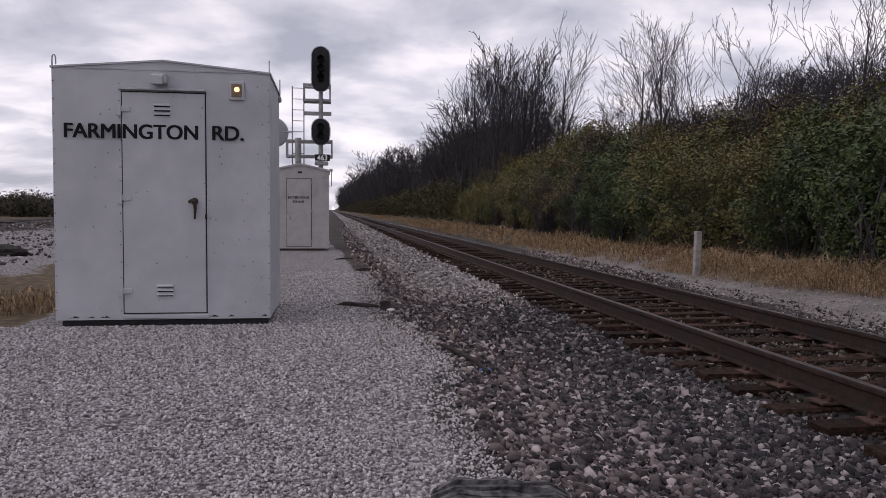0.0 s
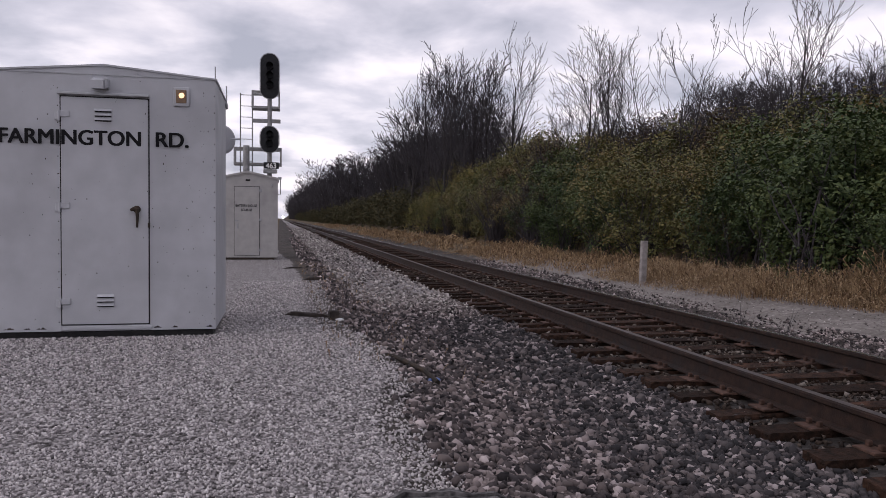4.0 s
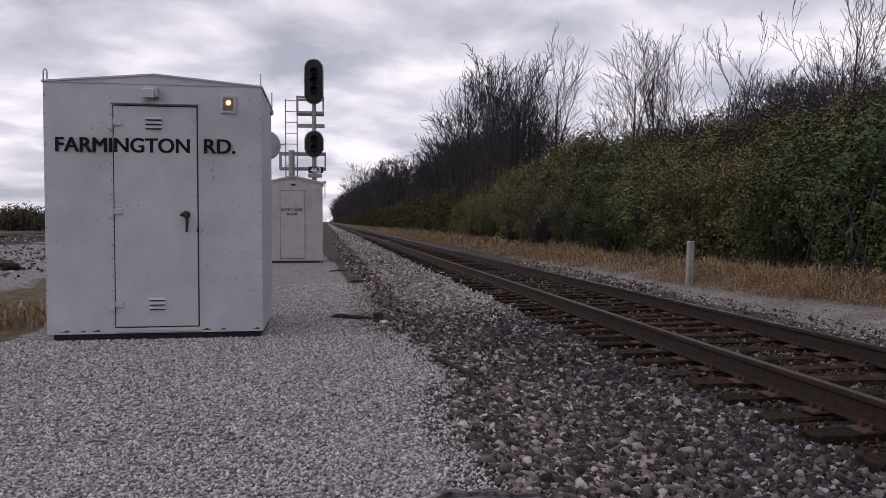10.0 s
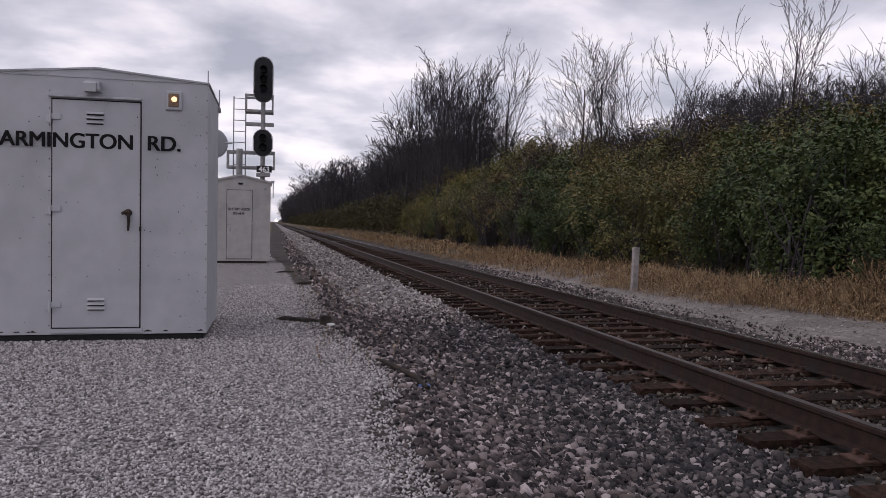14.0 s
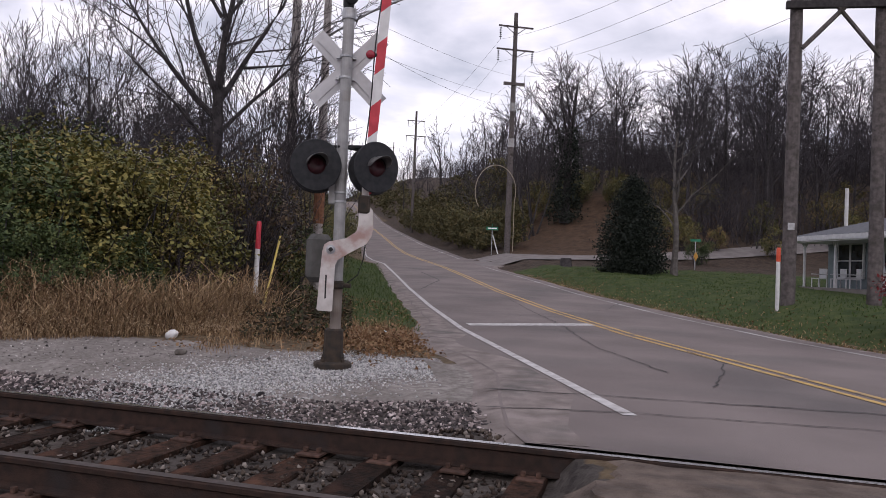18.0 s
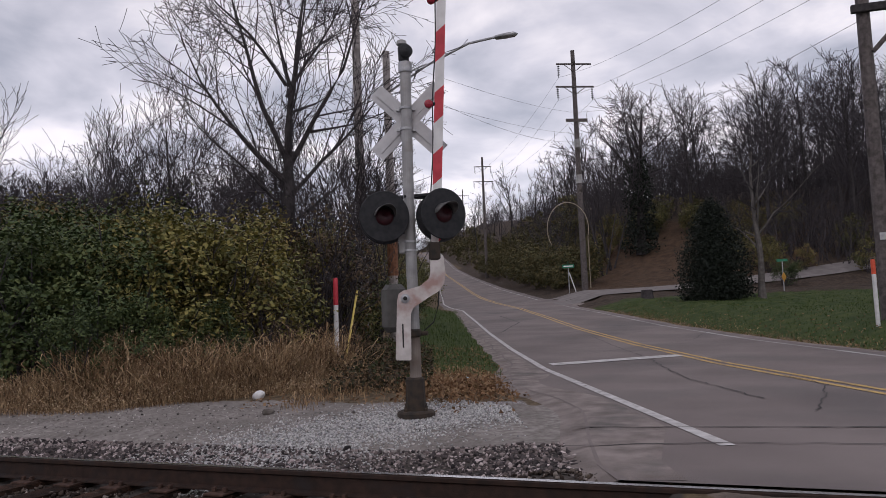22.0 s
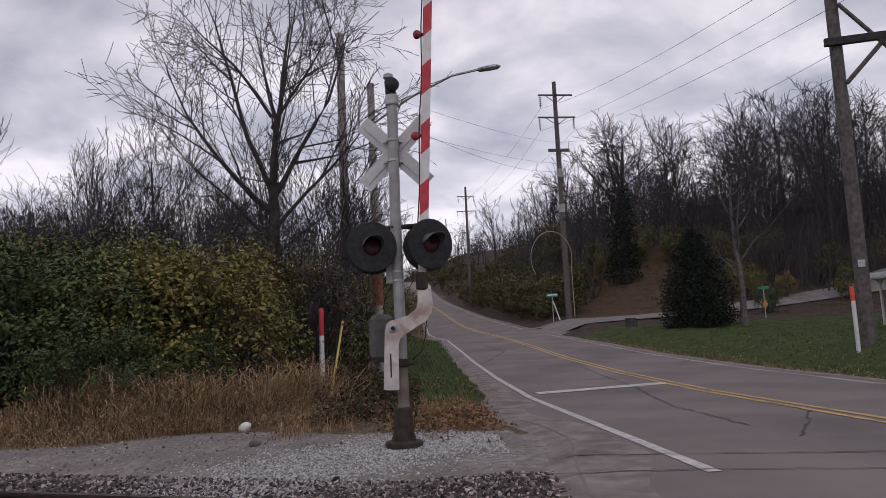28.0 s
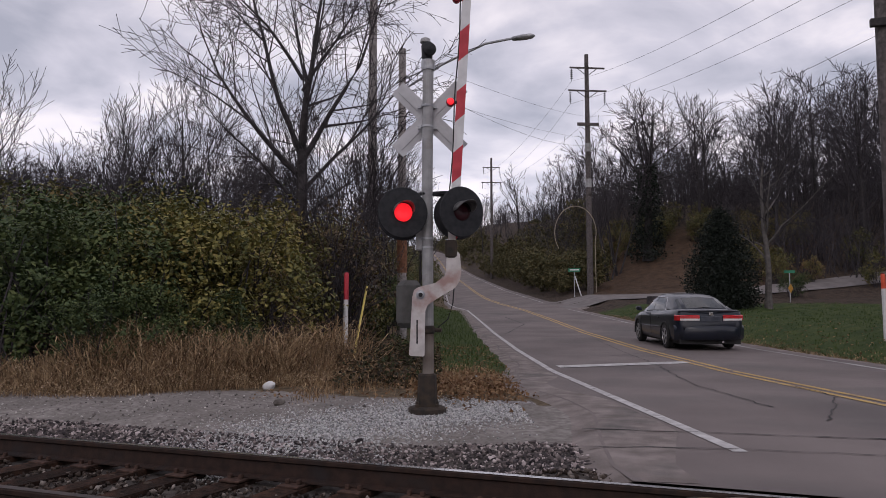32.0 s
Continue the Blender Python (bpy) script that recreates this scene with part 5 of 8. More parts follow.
def build_poles():
    # two bare poles behind the mast, one with a street light
    x, y = polar(62.5, 24)
    p1, z = pole("utility_pole", x, y, 11.3 - lz(x, y), 0.17, 0.12, WOOD_POLE, "tall weathered wooden pole with no crossarm")
    part("pole_tag", MB().box(-0.16, -0.12, -0.1, 0.1, 1.4, 1.7), STEEL, p1)
    x2, y2 = polar(64.75, 23)
    p2, z2 = pole("street_lamp_pole", x2, y2, 9.25 - lz(x2, y2), 0.15, 0.11, WOOD_POLE, "wooden pole with a long street light arm")
    part("rusty_wrap", MB().tube([(0, 0, 2.0), (0, 0, 3.8)], 0.158, 12), RUST_WRAP, p2, "rust-brown lower casing")
    tip = Vector(polar(74.0, 21.5)) - Vector((x2, y2))
    arm = [Vector((0, 0, 7.6)), Vector((tip.x * .35, tip.y * .35, 8.25)), Vector((tip.x * .7, tip.y * .7, 8.68)), Vector((tip.x * .95, tip.y * .95, 8.72))]
    part("lamp_arm", MB().tube(arm, 0.035, 8), STEEL, p2, "thin curved steel lamp arm")
    part("arm_stay", MB().tube([Vector((0, 0, 7.95)), arm[1] + Vector((0, 0, 0.05))], 0.02, 6), STEEL, p2)
    d = tip.normalized()
    head = MB().lathe([(0.02, -0.36), (0.10, -0.3), (0.13, 0.0), (0.12, 0.25), (0.03, 0.36)], 14, Matrix.Translation((tip.x, tip.y, 8.70)) @ Matrix(((d.y, 0, d.x, 0), (-d.x, 0, d.y, 0), (0, -0.6, 0, 0), (0, 0, 0, 1))))
    part("lamp_head", head, STEEL, p2, "grey oval street lamp head", smooth=True)
    # guy wire with its guard
    gx, gy = polar(60.95, 15.0)
    g0, g1 = Vector((gx, gy, lz(gx, gy))), Vector((x2, y2, 7.6))
    wire([g0, g1], 0.012, 0.0, "steel guy wire of the wooden pole", "guy_wire")
    gd = (g1 - g0).normalized()
    tagged(part("guy_guard", MB().tube([g0 - gd * 0.05, g0 + gd * 2.35], 0.024, 8), YELLOW_PLASTIC), "yellow plastic guard on a guy wire", "guy guard")
    wire([(x, y, 10.0), (-5.1, 0.7, 13.0)], 0.042, 0.0, "thick dark cable from the wooden pole")
    # transmission line beyond the junction
    t1, o1, e1 = transmission_pole(78.9, 60.7, 21.7, ((20.5, 1.42, False), (18.65, 1.55, True)), "transmission_pole", "tall dark transmission pole with two crossarms", -62)
    part("lower_arm", MB().box(-0.87, 0.87, -0.24, -0.12, 15.8 - o1[2], 16.05 - o1[2], pose(0, 0, 0, 0, 0, -62)), DARK_POLE, t1)
    for h in (13.75, 10.9):
        part("sign_band", MB().tube([(0, 0, h - o1[2]), (0, 0, h + 0.68 - o1[2])], 0.24, 12), MAST_PAINT, t1, "pale marker plate")
    loop = [Vector((1.6 * math.sin(a) - 1.1, -0.34, 7.3 - o1[2] + 2.1 * math.cos(a))) for a in np.linspace(-2.2, 1.9, 20)]
    loop = [pose(0, 0, 0, 0, 0, -76) @ v for v in loop] 
    loop.append(pose(0, 0, 0, 0, 0, -76) @ Vector((0.43, -0.3, 0.2)))
    part("cable_loop", MB().tube(loop, 0.03, 6), STRAW_CABLE, t1, "slack loop of pale cable")
    t2, o2, e2 = transmission_pole(71.7, 120, 25.6, ((24.0, 1.4, True), (21.6, 1.6, True)), "transmission_pole", "tall dark transmission pole on the hill", -64)
    t3, o3, e3 = transmission_pole(70.1, 240, 40.0, ((38, 2.0, True), (35.5, 2.0, True)), "transmission_pole", "distant transmission pole by the road", -64)
    # H-frame on the lawn
    xa, ya = polar(98.5, 22.0)
    xb, yb = polar(103.65, 22.6)
    za, zb = lz(xa, ya), lz(xb, yb)
    hf = thing("h_frame_pole", pose(xa, ya, za - 0.05), "two tall dark wooden poles joined by crossarms and braces", "utility pole")
    dv = Vector((xb - xa, yb - ya, 0))
    ln = dv.length
    du = dv.normalized()
    for off in (Vector((0, 0, 0)), dv):
        part("shaft", MB().tube([off + Vector((0, 0, -0.3)), off + Vector((0, 0, 6)), off + Vector((0, 0, 13.5))], [0.185, 0.165, 0.14], 14), DARK_POLE, hf, "creosoted wooden pole")
    ang = math.degrees(math.atan2(du.y, du.x))
    mt = pose(0, 0, 0, 0, 0, ang)
    for h, half in ((8.45, 0.32), (10.75, 0.75)):
        part("crossarm", MB().box(-half, ln + half * 0.8, -0.30, -0.16, h - za - 0.10, h - za + 0.10, mt, bevel=0.01), ARM_WOOD, hf, "heavy dark wooden crossarm")
    for a0, a1 in (((0.1, 9.45), (ln - 0.1, 7.05)), ((0.1, 7.3), (ln - 0.1, 9.3))):
        part("brace", MB().tube([mt @ Vector((a0[0], -0.24, a0[1] - za)), mt @ Vector((a1[0], -0.24, a1[1] - za))], 0.06, 6), DARK_POLE, hf, "diagonal wooden brace")
    for h in (7.9, 8.0):
        part("insulator", MB().lathe([(0.02, -0.12), (0.06, -0.06), (0.06, 0.0), (0.03, 0.08)], 8, mt @ pose(ln + 0.21, -0.1, h - za)), BLACK_PAINT, hf)
    part("pole_tag", MB().box(-0.21, -0.185, -0.08, 0.08, 2.0, 2.18), STEEL, hf)
    # conductors: H-frame to the transmission pole and on up the hill
    tops = [(xa + du.x * q, ya + du.y * q, 10.6) for q in (-0.6, 0.9, ln + 0.5)]
    for e, t in zip(e1, tops):
        wire([e, t], 0.016, 0.5, "overhead conductor over the lawn")
    for e, f in zip(e1, e2):
        wire([e, f], 0.022, 1.2, "overhead conductor up the hill")
    for h, q in ((8.2, 0), (7.55, 0), (6.9, ln)):
        wire([(xa + du.x * q, ya + du.y * q, h), (o1[0], o1[1], h + 5.0)], 0.013, 0.4, "thin communication cable over the lawn")
    wire([(x2, y2, 8.4), (o1[0], o1[1], 14.3)], 0.016, 0.7, "thin cable between the poles")
    wire([(x2, y2, 9.0), (o1[0], o1[1], 16.6), (o1[0] + 30, o1[1] - 60, 22)], 0.013, 0.3, "thin cable across the sky")
    wire([(x2, y2, 8.0), (o1[0], o1[1], 14.9), (o1[0] + 30, o1[1] - 60, 19)], 0.013, 0.3, "thin cable across the sky")
    for h, h2 in ((10.4, 13.5), (9.4, 11.5), (7.7, 8.8), (6.9, 6.9)):
        wire([(xb, yb, h - 0.4), (xb + 6, yb - 18, h2)], 0.014, 0.15, "overhead cable from the double pole")


ARM_WOOD = material("dark_crossarm", (0.02, 0.018, 0.02), (0.045, 0.04, 0.042), 9, 0.85)
RUST_WRAP = material("rust_brown_casing", (0.13, 0.055, 0.03), (0.24, 0.11, 0.06), 10, 0.85)
STRAW_CABLE = material("pale_cable", (0.28, 0.24, 0.18), (0.36, 0.31, 0.24), 9, 0.7)
build_poles()


# ---- markers and signs ----
def marker_post(x, y, total, ma_top, top_len, r, label):
    p = thing("marker_post", pose(x, y, lz(x, y), 0, 1.0), label, "marker post")
    part("post", MB().tube([(0, 0, -0.1), (0, 0, total - top_len)], r, 12), ARM_WHITE, p, "white plastic post")
    part("sleeve", MB().tube([(0, 0, total - top_len), (0, 0, total - 0.05), (0, 0, total)], [r * 1.05, r * 1.05, r * 0.8], 12), ma_top, p, "orange-red top sleeve")
    part("cap", MB().tube([(0, 0, total), (0, 0, total + 0.02)], r * 0.7, 10), BLACK_PAINT, p)


def build_signs():
    x, y = polar(60.45, 15.2)
    marker_post(x, y, 1.887 - lz(x, y), RED_PAINT, 0.535, 0.046, "white marker post with red top among tall weeds")
    x, y = polar(97.85, 21.2)
    marker_post(x, y, 1.60, ORANGE_PAINT, 0.36, 0.05, "white marker post with orange top on the lawn")
    # short old wooden post beside the lane
    x, y = polar(26.75, 15.3)
    p = thing("wooden_post", pose(x, y, lz(x, y), 0, 1.5), "short weathered grey wooden post in dry grass", "post")
    part("post", MB().box(-0.06, 0.06, -0.05, 0.05, -0.1, 0.85, bevel=0.012), WOOD_POLE, p)
    # street name sign with a stay
    x, y = polar(77.75, 60.2)
    s = thing("street_sign", pose(x, y, lz(x, y), 0, 0, -78), "green street name sign on a leaning post", "street sign")
    part("post", MB().tube([(0, 0, -0.1), (0, 0, 2.1)], 0.035, 8), STEEL, s)
    part("stay", MB().tube([(0.5, 0, 0.1), (0.05, 0, 1.6)], 0.045, 8), ARM_WHITE, s, "pale slanting stay")
    bl = part("sign_blade", MB().box(-0.46, 0.46, -0.06, -0.04, 1.95, 2.22), SIGN_GREEN, s, "green sign blade")
    part("lettering_bar", MB().box(-0.35, 0.35, -0.066, -0.06, 2.06, 2.14), LETTER_WHITE, bl, "white bar of writing")
    part("sign_blade", MB().box(-0.02, 0.02, -0.4, 0.4, 2.27, 2.45), SIGN_GREEN, s, "green sign blade")
    # little yellow diamond by the side road
    x, y = polar(92.4, 49)
    s = thing("warning_sign", pose(x, y, lz(x, y), 0, 0, -92), "small amber diamond warning sign by the side road", "traffic sign")
    part("post", MB().tube([(0, 0, -0.1), (0, 0, 1.9)], 0.03, 8), STEEL, s)
    part("sign_plate", MB().box(-0.2, 0.2, -0.05, -0.035, -0.2, 0.2, pose(0, 0, 0.85, 0, 0, 62) @ pose(0, 0, 0, 0, 45, 0)), SIGN_AMBER, s, "amber diamond plate turned aside")
    part("sign_plate", MB().box(-0.3, 0.3, -0.05, -0.035, 1.75, 1.9), SIGN_GREEN, s)


SIGN_AMBER = material("amber_sign", (0.42, 0.22, 0.03), (0.52, 0.28, 0.05), 9, 0.5)
SIGN_GREEN = material("green_sign", (0.02, 0.16, 0.09), (0.03, 0.22, 0.13), 9, 0.5)
build_signs()


# ---- side road, house ----
def build_side_road():
    path = [(54.6, 8.0), (54.9, 12), (55.8, 20), (57, 30), (57.5, 42), (55.5, 56)]
    mb = MB()
    vs, fs = [], []
    m = 60
    ss = np.linspace(0, 5, m)
    s = np.interp(ss, range(6), [p[0] for p in path])
    n = np.interp(ss, range(6), [p[1] for p in path])
    for i in range(m):
        for k in range(5):
            a = s[i] + (k - 2) * float(np.interp(n[i], [8, 9.5, 12, 16], [2.3, 1.7, 1.1, 0.8]))
            x, y = a * U.x + n[i] * N.x, a * U.y + n[i] * N.y
            flat = float(bank_z(a, n[i])) + 0.02
            vs.append((x, y, max(flat, lz(x, y) + 0.02 + 0.06 * float(sstep(8.4, 10.5, n[i])))))
        if i:
            fs += [((i - 1) * 5 + k, (i - 1) * 5 + k + 1, i * 5 + k + 1, i * 5 + k) for k in range(4)]
    tagged(part("side_road", mb.add(vs, fs), SIDE_ASPHALT), "pale asphalt side road climbing past the lawn", "road", kind="structure")


SIDE_ASPHALT = material("pale_asphalt", (0.145, 0.13, 0.125), (0.205, 0.185, 0.18), 1.5, 0.9)
build_side_road()

SIDING = material("pale_blue_siding", (0.16, 0.20, 0.22), (0.21, 0.26, 0.28), 3, 0.7)
SHINGLE = material("grey_shingle_roof", (0.07, 0.075, 0.085), (0.11, 0.115, 0.13), 8, 0.9)
TRIM_WHITE = material("white_trim", (0.50, 0.50, 0.52), (0.60, 0.60, 0.62), 6, 0.6)
WINDOW_GLASS = material("dark_window_glass", (0.02, 0.024, 0.03), (0.04, 0.045, 0.05), 4, 0.08, spec=0.6)


def build_house():
    # local x runs along the road towards the crossing, local y away from the road
    ang = math.degrees(math.atan2(-U.y, -U.x))
    o = U * 28.0 + N * 17.0
    z = lz(o.x - 2 * U.x, o.y - 2 * U.y)
    m = Matrix(((-U.x, N.x, 0, o.x), (-U.y, N.y, 0, o.y), (0, 0, 1, z), (0, 0, 0, 1)))
    hs = thing("house", Matrix.LocRotScale(m.translation, m.to_3x3().to_quaternion(), None), "pale blue-grey bungalow with a white-posted front porch", "house")
    length, deep = 15.0, 7.0
    part("porch_floor", MB().box(-0.1, length, 0.0, 1.2, -0.4, 0.12), SIDE_ASPHALT, hs, "concrete porch floor")
    part("wall", MB().box(-0.1, length, 1.2, 7.0, -0.5, 2.28), SIDING, hs, "pale blue clapboard walls")
    sd = MB()
    for k in range(13):
        sd.box(-0.1, length, 1.185, 1.2, 0.1 + k * 0.17, 0.1 + k * 0.17 + 0.02)
    part("clapboard_edges", sd, SIDING, hs)
    rf = MB()
    y0, ym, y1, ze, zr = -0.35, 4.0, 8.4, 2.02, 3.05
    x0, x1 = -0.25, length + 0.4
    vs = [(x0, y0, ze), (x1, y0, ze), (x1, ym, zr), (x0, ym, zr), (x0, y1, ze), (x1, y1, ze)]
    lo = [(a, c, d - 0.14) for a, c, d in vs]
    rf.add(vs + lo, [(0, 1, 2, 3), (3, 2, 5, 4), (0, 3, 4), (6, 9, 8, 7), (9, 10, 11, 8), (6, 10, 9), (0, 6, 7, 1), (1, 7, 8, 2), (2, 8, 11, 5), (4, 5, 11, 10), (0, 4, 10, 6)])
    part("roof", rf, SHINGLE, hs, "grey shingle roof")
    part("fascia", MB().box(-0.27, x1, y0 - 0.03, y0 - 0.002, ze - 0.17, ze + 0.0), TRIM_WHITE, hs, "white gutter board")
    part("porch_ceiling", MB().box(-0.2, x1, y0 + 0.02, 1.2, ze - 0.22, ze - 0.15), TRIM_WHITE, hs)
    for x in (0.1, 2.02, 6.06, 9.6, 12.8):
        p = part("porch_post", MB().box(x - 0.04, x + 0.04, 0.06, 0.14, 0.12, ze - 0.2, bevel=0.01), TRIM_WHITE, hs, "white turned porch post")
        br = MB()
        for sx in (-1, 1):
            br.tube([(x + sx * 0.04, 0.1, ze - 0.42), (x + sx * 0.10, 0.1, ze - 0.33), (x + sx * 0.2, 0.1, ze - 0.22)], 0.03, 6)
        part("bracket", br, TRIM_WHITE, p, "white curved bracket")
    def window(x, w, z0, z1, shutter):
        f = part("window", MB().box(x - w / 2 - .07, x + w / 2 + .07, 1.13, 1.2, z0 - .07, z1 + .07), TRIM_WHITE, hs, "white-framed window")
        part("pane", MB().box(x - w / 2, x + w / 2, 1.115, 1.135, z0, (z0 + z1) / 2 - .02), WINDOW_GLASS, f)
        part("pane", MB().box(x - w / 2, x + w / 2, 1.115, 1.135, (z0 + z1) / 2 + .02, z1), WINDOW_GLASS, f)
        if shutter:
            for sx in (-1, 1):
                part("shutter", MB().box(x + sx * (w / 2 + .24) - .15, x + sx * (w / 2 + .24) + .15, 1.14, 1.19, z0 - .05, z1 + .05), BLACK_PAINT, f, "dark shutter")
    window(0.97, 0.62, 0.55, 1.75, False)
    window(1.73, 0.62, 0.55, 1.75, False)
    window(5.85, 0.8, 0.85, 1.75, True)
    window(10.4, 1.0, 0.85, 1.75, True)
    d = part("front_door", MB().box(3.1, 3.95, 1.12, 1.2, 0.12, 2.0), TRIM_WHITE, hs, "white front door")
    part("oval_glass", MB().prism([(3.52 + 0.24 * math.cos(a), 1.15 + 0.62 * math.sin(a)) for a in (2 * math.pi * k / 20 for k in range(20))], 0.02, pose(0, 1.105, 0)), WINDOW_GLASS, d, "dark oval door glass")
    x, y = polar(101.9, 40)
    vp = thing("flue_pipe", pose(x, y, lz(x, y)), "tall pale pipe standing behind the bungalow", "pipe")
    part("pipe", MB().tube([(0, 0, -0.2), (0, 0, 5.6 - lz(x, y))], 0.085, 10), TRIM_WHITE, vp)
    # garden chairs on the porch
    for k, x in enumerate((0.25, 1.45, 2.3)):
        c = thing("porch_chair", hs.matrix_basis @ pose(x, 0.62, 0.12, 0, 0, 10 - 12 * k) @ Matrix.Scale(0.78, 4), "white plastic garden chair on the porch", "chair", "chairs on the porch")
        part("seat", MB().box(-0.25, 0.25, -0.25, 0.25, 0.40, 0.45, bevel=0.01), TRIM_WHITE, c)
        part("backrest", MB().box(-0.25, 0.25, 0.22, 0.27, 0.45, 0.92, bevel=0.01), TRIM_WHITE, c)
        for sx in (-0.25, 0.22):
            for sy in (-0.25, 0.22):
                part("leg", MB().box(sx, sx + 0.04, sy, sy + 0.04, 0.0, 0.42), TRIM_WHITE, c)
            part("armrest", MB().box(sx - 0.01, sx + 0.05, -0.25, 0.25, 0.62, 0.66), TRIM_WHITE, c)


build_house()


# ---- plants ----
def leaf_cloud(rng, centres, per, sigma, size, face=None, up=0.55, loose=0.75):
    """Small rhombic leaves strewn round twig ends, most of them turned up and outward: vertices and faces."""
    n = len(centres) * per
    c = np.repeat(centres, per, 0) + rng.normal(0, 1, (n, 3)) * np.repeat(sigma, per, 0)[:, None]
    nr = rng.normal(0, loose, (n, 3)) + np.array([0, 0, up])
    if face is not None:
        nr = nr + 0.6 * np.repeat(face, per, 0)
    nr /= np.linalg.norm(nr, axis=1)[:, None]
    a = np.cross(nr, rng.normal(0, 1, (n, 3)))
    a /= np.linalg.norm(a, axis=1)[:, None]
    b = np.cross(nr, a)
    s = size * rng.uniform(0.6, 1.4, n)[:, None]
    v = np.stack([c - a * s, c + b * s * 0.55 - a * s * 0.1, c + a * s, c - b * s * 0.55 - a * s * 0.1], 1).reshape(-1, 3)
    return v, np.arange(n * 4).reshape(n, 4)


def shrub_meshes(seed, r, h, tips, per, size, ma, lobes=13, stems=26):
    """A few uneven lobes of foliage round bent stems: leaves in sprays on the outside of each lobe, bare twigs between and above."""
    rng = np.random.default_rng(seed)
    u = rng.normal(0, 1, (lobes, 3))
    u /= np.linalg.norm(u, axis=1)[:, None]
    rad = rng.uniform(0.35, 1.0, lobes) ** 0.5
    lc = u * rad[:, None] * np.array([r * 0.78, r * 0.78, h * 0.4]) + np.array([0, 0, h * 0.46])
    lc[:, 2] = np.maximum(lc[:, 2], 0.3)
    lr = rng.uniform(0.26, 0.5, lobes) * r
    w = rng.normal(0, 1, (tips, 3)) + np.array([0, 0, 0.5])
    w /= np.linalg.norm(w, axis=1)[:, None]
    i = rng.integers(0, lobes, tips)
    c = lc[i] + w * (lr[i] * rng.uniform(0.5, 1.15, tips))[:, None]
    c[:, 2] = np.maximum(c[:, 2], 0.12)
    v, f = leaf_cloud(rng, c, per, rng.uniform(0.07, 0.17, tips) * (r / 1.7), size, w, 0.75, 0.6)
    leaves = raw_mesh("foliage", v, f, ma)
    mb = MB()
    for k in range(stems):
        p = Vector(c[k * tips // stems])
        b = Vector((rng.normal(0, 0.25), rng.normal(0, 0.25), -0.1))
        mid = b.lerp(p, 0.5) + Vector((rng.normal(0, .15), rng.normal(0, .15), 0.25))
        end = p + (p - mid) * rng.uniform(0.0, 0.25)
        mb.tube([b, mid, p, end], [0.022, 0.015, 0.008, 0.003], 4, caps=False)
        for q in range(2 if stems > 60 else 1):
            t = mid.lerp(p, rng.uniform(0.2, 1))
            mb.tube([t, t + Vector((rng.normal(0, .3), rng.normal(0, .3), rng.uniform(.05, .5)))], [0.009, 0.004], 3, caps=False)
    return leaves, mesh_of("branches", mb, TWIG)


def plant_shrub(pair, x, y, s, turn, label, group="hillside shrubs"):
    sh = thing("shrub", Matrix.LocRotScale((x, y, lz(x, y) - 0.05), Euler((0, 0, turn)), (s, s, s * 1.0)), label, "shrub", group)
    part("foliage", pair[0], None, sh)
    part("branch_frame", pair[1], None, sh)
    return sh


